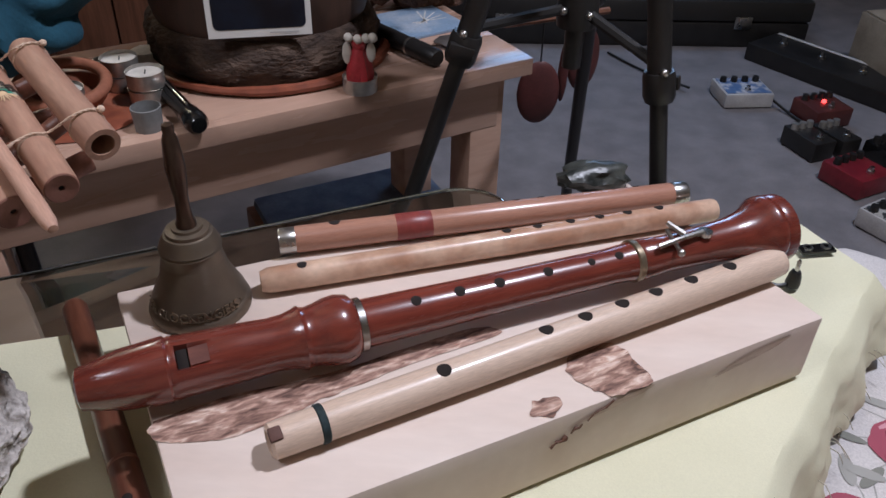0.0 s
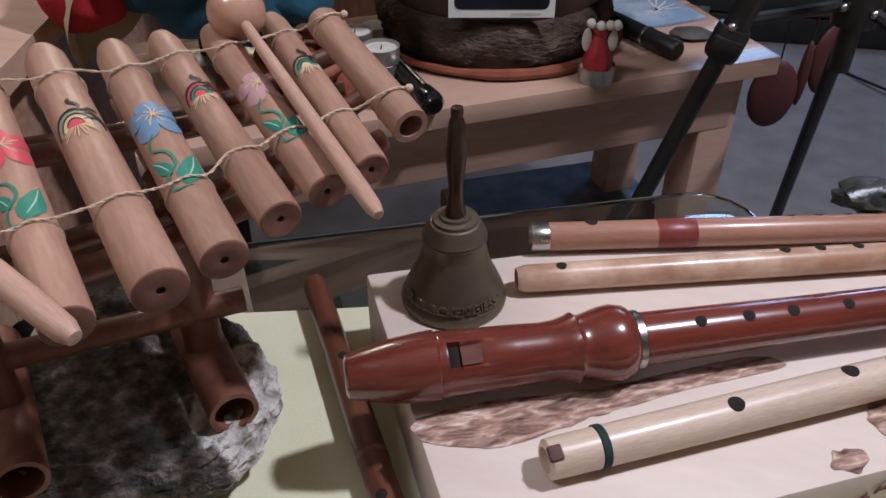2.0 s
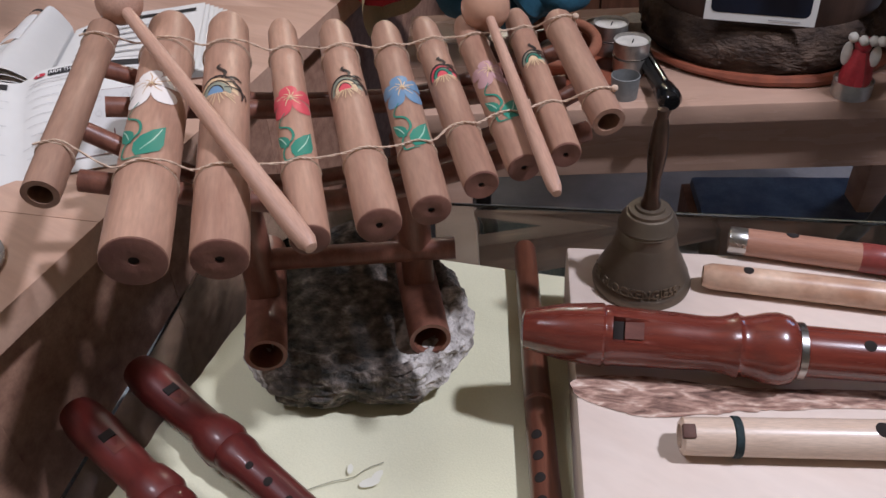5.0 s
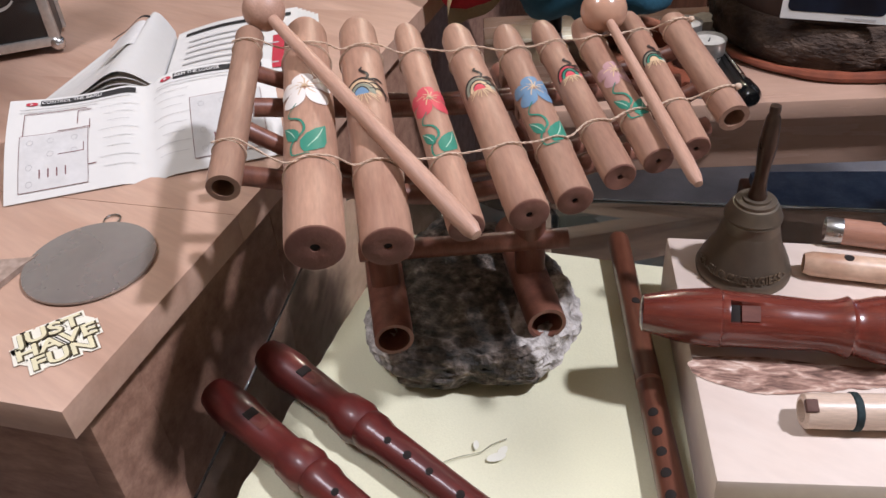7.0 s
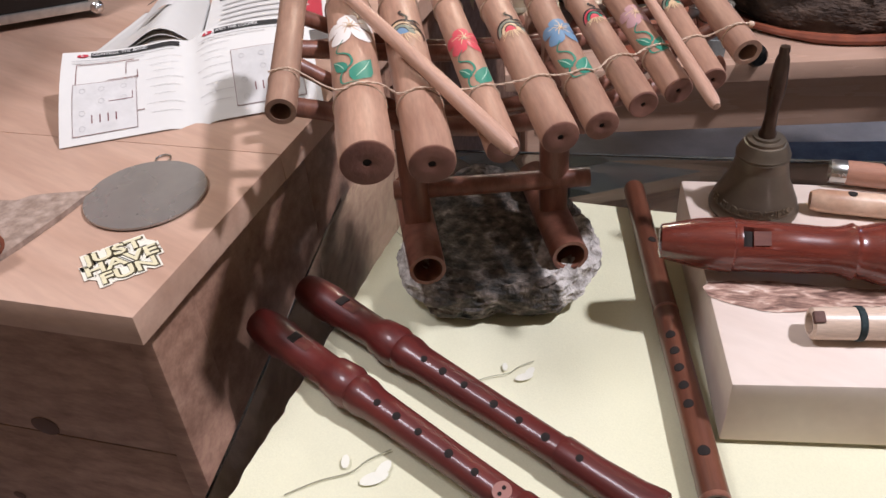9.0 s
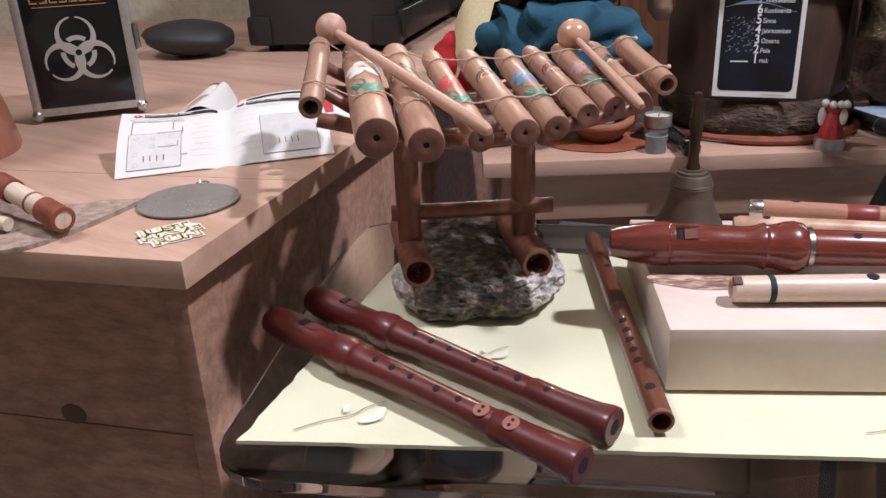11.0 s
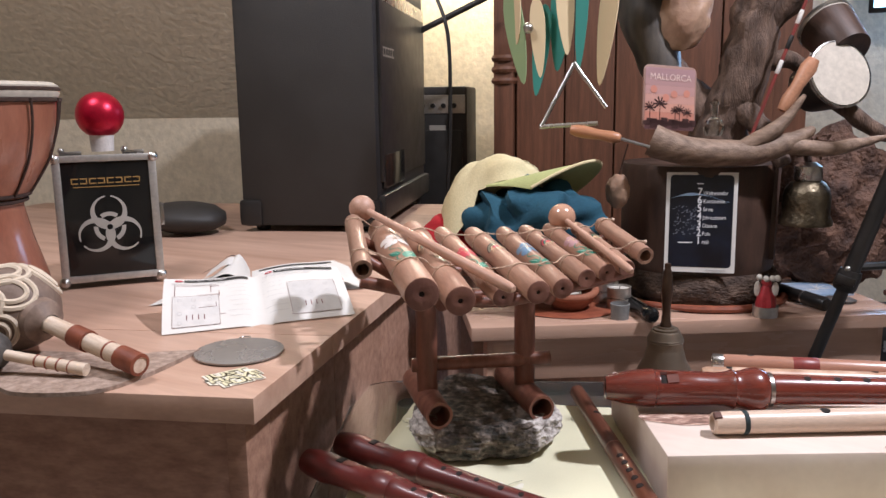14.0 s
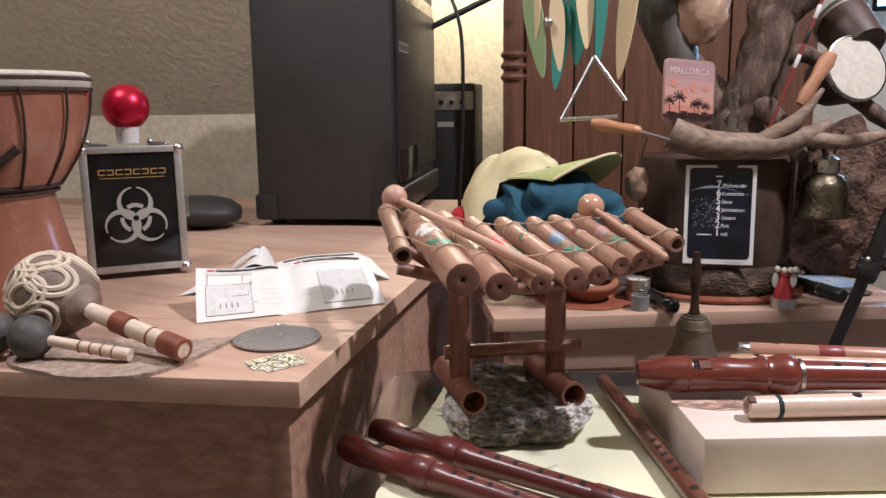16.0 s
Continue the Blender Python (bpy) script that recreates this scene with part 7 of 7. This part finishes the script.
for j in range(15):
    row = []
    for i in range(56):
        a = 2 * math.pi * i / 56
        t = j / 14
        r = math.cos(t * math.pi / 2) ** 0.5
        side = 0.100 if math.cos(a) < 0 else 0.085
        drop = (0.150 * max(0, -math.cos(a)) ** 0.7 - 0.004) * (1 - t) ** 1.4
        fold = 0.005 * math.sin(5 * a) * (1 - t) + 0.006 * noise.noise(Vector((a * 2, t * 4, 1)))
        row.append(bm.verts.new(((side + fold) * r * math.cos(a), (0.080 + fold) * r * math.sin(a), 0.056 * math.sin(t * math.pi / 2) ** 0.7 - drop + fold)))
    rows.append(row)
for a, b in zip(rows, rows[1:]):
    for i in range(56):
        bm.faces.new((a[i], a[(i + 1) % 56], b[(i + 1) % 56], b[i]))
part("crown", bm, HATCLOTH, hat, "soft cream cotton crown")
brim = []
for j in range(9):
    row = []
    for i in range(25):
        a = -1.35 + 2.7 * i / 24
        t = j / 8
        row.append((0.070 * math.cos(a) + 0.115 * t * math.cos(a * 0.8) ** 0.6, 0.082 * math.sin(a) * (1 + 0.10 * t), 0.012 + 0.030 * t - 0.012 * t * t - 0.034 * (a / 1.35) ** 2 * (0.3 + t)))
    brim.append(row)
part("brim", grid_solid(brim, 0.003), BRIM, hat, "olive green stiff brim")
part("brim_edge", sweep([Vector(p) for p in brim[-1]], 0.0026, 8), HATCLOTH, hat)

settle(before, (-0.034, 0.004, -0.020))

# ---- camera tripod behind the block ----
tp = thing("tripod", Matrix(), "black aluminium tripod with spread legs", "tripod")
AP = Vector((0.157, 0.850, 1.006))
for cx, cy, cz in ((0.033, 0.832, 0.590), (0.223, 0.817, 0.566), (0.180, 1.040, 0.586)):
    c = Vector((cx, cy, cz))
    d = (c - AP).normalized()
    foot = AP + d * (AP.z - 0.004) / -d.z
    part("upper_leg", sweep([AP, c - d * 0.01], 0.0115, 12), BLACK, tp)
    leg = part("lower_leg", sweep([c, foot], 0.0088, 12), BLACK, tp)
    part("leg_clamp", lathe([(0, -0.015), (0.0145, -0.015), (0.0158, -0.010), (0.0158, 0.010), (0.0140, 0.015), (0, 0.015)], 14, m=Matrix.Translation(c) @ d.to_track_quat("Z", "Y").to_matrix().to_4x4()), BLACK, tp, "black plastic leg clamp")
    part("clamp_lever", box(0.010, 0.026, 0.014, (0.012, 0.004, -0.007), 0.003), BLACK, tp, m=Matrix.Translation(c) @ d.to_track_quat("Z", "Y").to_matrix().to_4x4())
    hub = Vector((0.147, 0.905, 0.611))
    part("brace", sweep([hub, c + Vector((0, 0, 0.018))], 0.0058, 8), BLACK, tp, "flat leg brace")
    part("brace_pin", ball(0.0042, c + Vector((0, -0.012, 0.018)), level=2), STEEL, tp)
    part("brace_pin", ball(0.0042, hub + (c - hub) * 0.14 + Vector((0, -0.010, 0.004)), level=2), STEEL, tp)
part("centre_column", sweep([(0.147, 0.905, 1.09), (0.147, 0.905, 0.546)], 0.0100, 14), BLACK, tp)
part("hub", lathe([(0, -0.02), (0.020, -0.02), (0.022, 0), (0.020, 0.02), (0, 0.02)], 18, m=Matrix.Translation((0.147, 0.905, 0.611))), BLACK, tp)
part("crown", lathe([(0, -0.04), (0.03, -0.03), (0.035, 0.02), (0, 0.05)], 18, m=Matrix.Translation(AP)), BLACK, tp)

CLAP = surface("dull_red_wood", (0.11, 0.03, 0.028), (0.07, 0.02, 0.018), 20, rough=0.5)
before = so_far()
# red wooden discs hanging at the end of the bench
for k, (c, s, tw) in enumerate((((0.172, 1.120, 0.430), (0.030, 0.007, 0.046), 10), ((0.232, 1.150, 0.470), (0.026, 0.007, 0.046), 30), ((0.205, 1.135, 0.455), (0.007, 0.007, 0.044), 60))):
    ca = thing("red_paddle", Matrix.Translation(c) @ Matrix.Rotation(radians(tw), 4, "Z"), "dark red wooden clapper disc hanging on a cord", "clapper", "clappers hanging behind the bench")
    part("disc", ball(1.0, squash=s, level=3), CLAP, ca)
    part("cord", sweep([(0, 0, s[2] * 0.95), (0.0, 0, 0.53 - c[2])], 0.0012, 5), BLACK, ca)
solo("hanging_rail", sweep([(0.12, 1.095, 0.533), (0.26, 1.165, 0.533)], 0.005, 8), PINE_DARK, Matrix(), "thin dark rail at the end of the bench", "rail")

settle(before, (-0.040, 0.0, -0.012))


# ---- effect pedals on the floor ----
before = so_far()


def pedal(x, y, turn, w, d, h, mat, label, knobs=3, top=None):
    w, d, h = 0.82 * w, 0.82 * d, 0.82 * h
    t = thing("effect_pedal", pose(x, y, 0, 0, 0, turn), label, "effect pedal", "effect pedals on the carpet")
    part("housing", box(w, d, h, (0, 0, 0.003), 0.005), mat, t)
    for sx in (-1, 1):
        for sy in (-1, 1):
            part("rubber_foot", lathe([(0, 0), (0.006, 0), (0.006, 0.004), (0, 0.004)], 8, m=Matrix.Translation((sx * w * 0.4, sy * d * 0.4, 0))), BLACK, t)
    if top:
        part("face_plate", box(w * 0.9, d * 0.86, 0.0015, (0, 0, h + 0.003), 0.0005), top, t, "printed face plate")
    for k in range(knobs):
        part("knob", lathe([(0, 0), (0.009, 0), (0.0075, 0.014), (0, 0.014)], 12, m=Matrix.Translation((-w * 0.34 + w * 0.68 * k / max(1, knobs - 1), d * 0.26, h + 0.003))), BLACK if mat is not BLACK else ALU, t)
    part("foot_switch", lathe([(0.008, 0), (0.008, 0.006), (0.005, 0.007), (0.005, 0.014), (0, 0.015)], 12, m=Matrix.Translation((0, -d * 0.28, h + 0.003))), STEEL, t, "steel foot switch")
    return t


WP = surface("worn_white_pedal", (0.62, 0.60, 0.58), (0.48, 0.46, 0.45), 20, rough=0.45)
BP = surface("blue_white_print", (0.10, 0.18, 0.36), (0.60, 0.60, 0.62), 40, rough=0.4, contrast=(0.45, 0.6))
pedal(0.83, 2.20, 8, 0.155, 0.13, 0.045, WP, "white effect pedal with a blue printed face", 4, BP)
p3 = pedal(1.00, 2.10, 20, 0.125, 0.12, 0.055, surface("brown_red_pedal", (0.12, 0.03, 0.025), (0.08, 0.02, 0.018), 20, rough=0.4), "dark red brown effect pedal with a lit lamp", 4)
part("lamp", ball(0.006, (0, 0.0, 0.051), level=2), plain("red_lamp", (1.0, 0.05, 0.04), 0.4, 0, 6.0), p3, "glowing red lamp")
pedal(0.915, 1.93, 25, 0.075, 0.13, 0.055, BLACK, "black compact effect pedal", 3)
pedal(0.985, 1.955, 25, 0.07, 0.125, 0.05, BLACK, "black compact effect pedal with silver knobs", 3)
p5 = pedal(0.97, 1.78, 30, 0.12, 0.13, 0.055, surface("crimson_pedal", (0.24, 0.02, 0.03), (0.17, 0.012, 0.02), 20, rough=0.35), "crimson metal effect pedal with black knobs", 4)
pedal(1.09, 1.90, 30, 0.10, 0.10, 0.05, GLOSSBLACK, "glossy black effect pedal", 3)
pedal(0.975, 1.60, 35, 0.10, 0.12, 0.05, WP, "silver white effect pedal with black scroll print", 3, surface("scroll_print", (0.62, 0.60, 0.56), (0.04, 0.04, 0.04), 60, rough=0.4, contrast=(0.48, 0.52)))
lp = thing("long_foot_controller", pose(1.17, 2.30, 0, 0, 0, -50), "long black foot controller with a white stripe", "foot controller")
part("housing", box(0.62, 0.16, 0.05, (0, 0, 0.0), 0.006), BLACK, lp)
part("stripe", box(0.60, 0.012, 0.002, (0, 0.058, 0.0505), 0.0005), WHITE, lp, "white stripe")
for k in range(5):
    part("foot_switch", lathe([(0.011, 0), (0.011, 0.006), (0.006, 0.008), (0.006, 0.018), (0, 0.019)], 12, m=Matrix.Translation((-0.24 + 0.12 * k, -0.01, 0.0505))), STEEL, lp)
bx = thing("cardboard_box", pose(1.30, 2.35, 0, 0, 0, 15), "pale cardboard box beside the foot controller", "box")
part("carton", box(0.20, 0.22, 0.17, (0, 0, 0), 0.003), surface("pale_card", (0.34, 0.28, 0.20), (0.24, 0.19, 0.13), 14, rough=0.8), bx)
part("flap", box(0.19, 0.10, 0.004, (0, 0.05, 0.172), 0.001), surface("pale_card_flap", (0.40, 0.33, 0.24), (0.30, 0.24, 0.17), 14, rough=0.8), bx)
solo("green_box", box(0.14, 0.12, 0.12, (0, 0, 0), 0.003), surface("green_card", (0.16, 0.20, 0.13), (0.11, 0.14, 0.09), 14, rough=0.8), pose(1.33, 2.10, 0, 0, 0, 15), "small green printed box on the carpet", "box")
for a, b, c in (((0.70, 2.22, 0.02), (0.60, 2.36, 0.006), (0.52, 2.48, 0.006)), ((0.90, 2.17, 0.02), (0.94, 2.10, 0.006), (0.96, 2.0, 0.02))):
    solo("patch_cable", sweep(smooth_line([a, b, c], 8), 0.0035, 8), BLACK, Matrix(), "black patch cable on the carpet", "cable", "patch cables on the carpet")
kc = thing("keyboard_case", pose(0.55, 2.75, 0, 0, 0, 4), "long black case lying on the carpet", "case")
part("tray", box(1.1, 0.4, 0.075, (0, 0, 0), 0.01), BLACK, kc)
part("lid", box(1.104, 0.404, 0.062, (0, 0, 0.077), 0.012), TOLEX, kc)
for x in (-0.35, 0.35):
    part("catch", box(0.05, 0.006, 0.035, (x, -0.204, 0.058), 0.002), STEEL, kc, "dull metal catch")

settle(before, (-0.100, -0.140, 0))

# floral armchair seat at the table's end
ar = thing("floral_footstool", pose(0.555, 0.485, 0, 0, 0, -28), "footstool with a white rose patterned cover", "footstool")
bm = box(0.52, 0.62, 0.36, (0, 0, 0.0), 0.025, seg=5)
part("cover", bm, FLORAL, ar, "white cotton cover with roses")
ROSE_A, ROSE_B, LEAFPRINT = plain("rose_print", (0.34, 0.075, 0.11), 0.9), plain("rose_light_print", (0.60, 0.30, 0.34), 0.9), plain("leaf_print", (0.22, 0.22, 0.19), 0.9)
ROSE_DEEP, LEAFPALE = plain("rose_deep_print", (0.20, 0.035, 0.055), 0.9), plain("pale_leaf_print", (0.36, 0.35, 0.32), 0.9)
rng = random.Random(7)
to_seat = (pose(0.555, 0.485, 0, 0, 0, -28)).inverted()
first = to_seat @ Vector((0.412, 0.575, 0.36))
for k in range(12):
    x, y = first.x + 0.17 * (k % 3) + 0.03 * (k // 3 % 2), first.y - 0.36 + 0.12 * (k // 3) * 1.0
    if abs(x) > 0.22 or abs(y) > 0.27:
        continue
    for j in range(11):
        a0, r = rng.uniform(0, 6.28), 0.038 * (1 - j / 12.5)
        ox, oy = 0.004 * math.cos(a0), 0.004 * math.sin(a0)
        pts = [(x + ox + r * math.cos(t) * (1 + 0.13 * math.sin(3 * t + a0) + 0.06 * math.sin(7 * t)), y + oy + r * math.sin(t) * (1 + 0.13 * math.cos(2 * t + a0))) for t in np.linspace(0, 6.05, 30)]
        part("rose_print", blob(pts, 0.3614 + 0.00012 * j), (ROSE_A, ROSE_B, ROSE_A, ROSE_DEEP)[j % 4], ar)
    for j in range(9):
        a = 6.283 * j / 9 + rng.uniform(-0.3, 0.3)
        d = rng.uniform(0.050, 0.072)
        cx, cy, b = x + d * math.cos(a), y + d * math.sin(a), a + rng.uniform(-0.9, 0.9)
        w = rng.uniform(0.004, 0.007)
        pts = [(cx + 0.017 * math.cos(t) * math.cos(b) - w * math.sin(t) * math.sin(b), cy + 0.017 * math.cos(t) * math.sin(b) + w * math.sin(t) * math.cos(b)) for t in np.linspace(0, 5.9, 14)]
        part("leaf_print", blob(pts, 0.3603 + 0.00008 * k + 0.00001 * j), LEAFPRINT if j % 3 else LEAFPALE, ar)
        line = smooth_line([(x + 0.034 * math.cos(a), y + 0.034 * math.sin(a), 0), ((x + cx) / 2 + 0.006, (y + cy) / 2 + 0.008, 0), (cx, cy, 0)], 5)
        bm = bmesh.new()
        for p, q in zip(line, line[1:]):
            bar((q - p).length + 0.0006, 0.0013, ((p.x + q.x) / 2, (p.y + q.y) / 2), bm, z=0.36005 + 0.00001 * k, turn=math.atan2(q.y - p.y, q.x - p.x))
        part("stem_print", bm, LEAFPALE, ar)

# glowing window of a screen far behind
sc = thing("far_screen", pose(0.17, 2.55, 0), "pale blue glowing screen on a dark stand", "screen")
part("panel", box(0.40, 0.03, 0.24, (0, 0, 1.10), 0.004), BLACK, sc)
part("display", box(0.37, 0.004, 0.21, (0, -0.016, 1.115), 0.001), plain("pale_blue_display", (0.45, 0.78, 1.0), 0.4, 0, 4.0), sc, "glowing pale blue display")
part("stand", box(0.05, 0.05, 1.10, (0, 0.01, 0), 0.004), BLACK, sc)
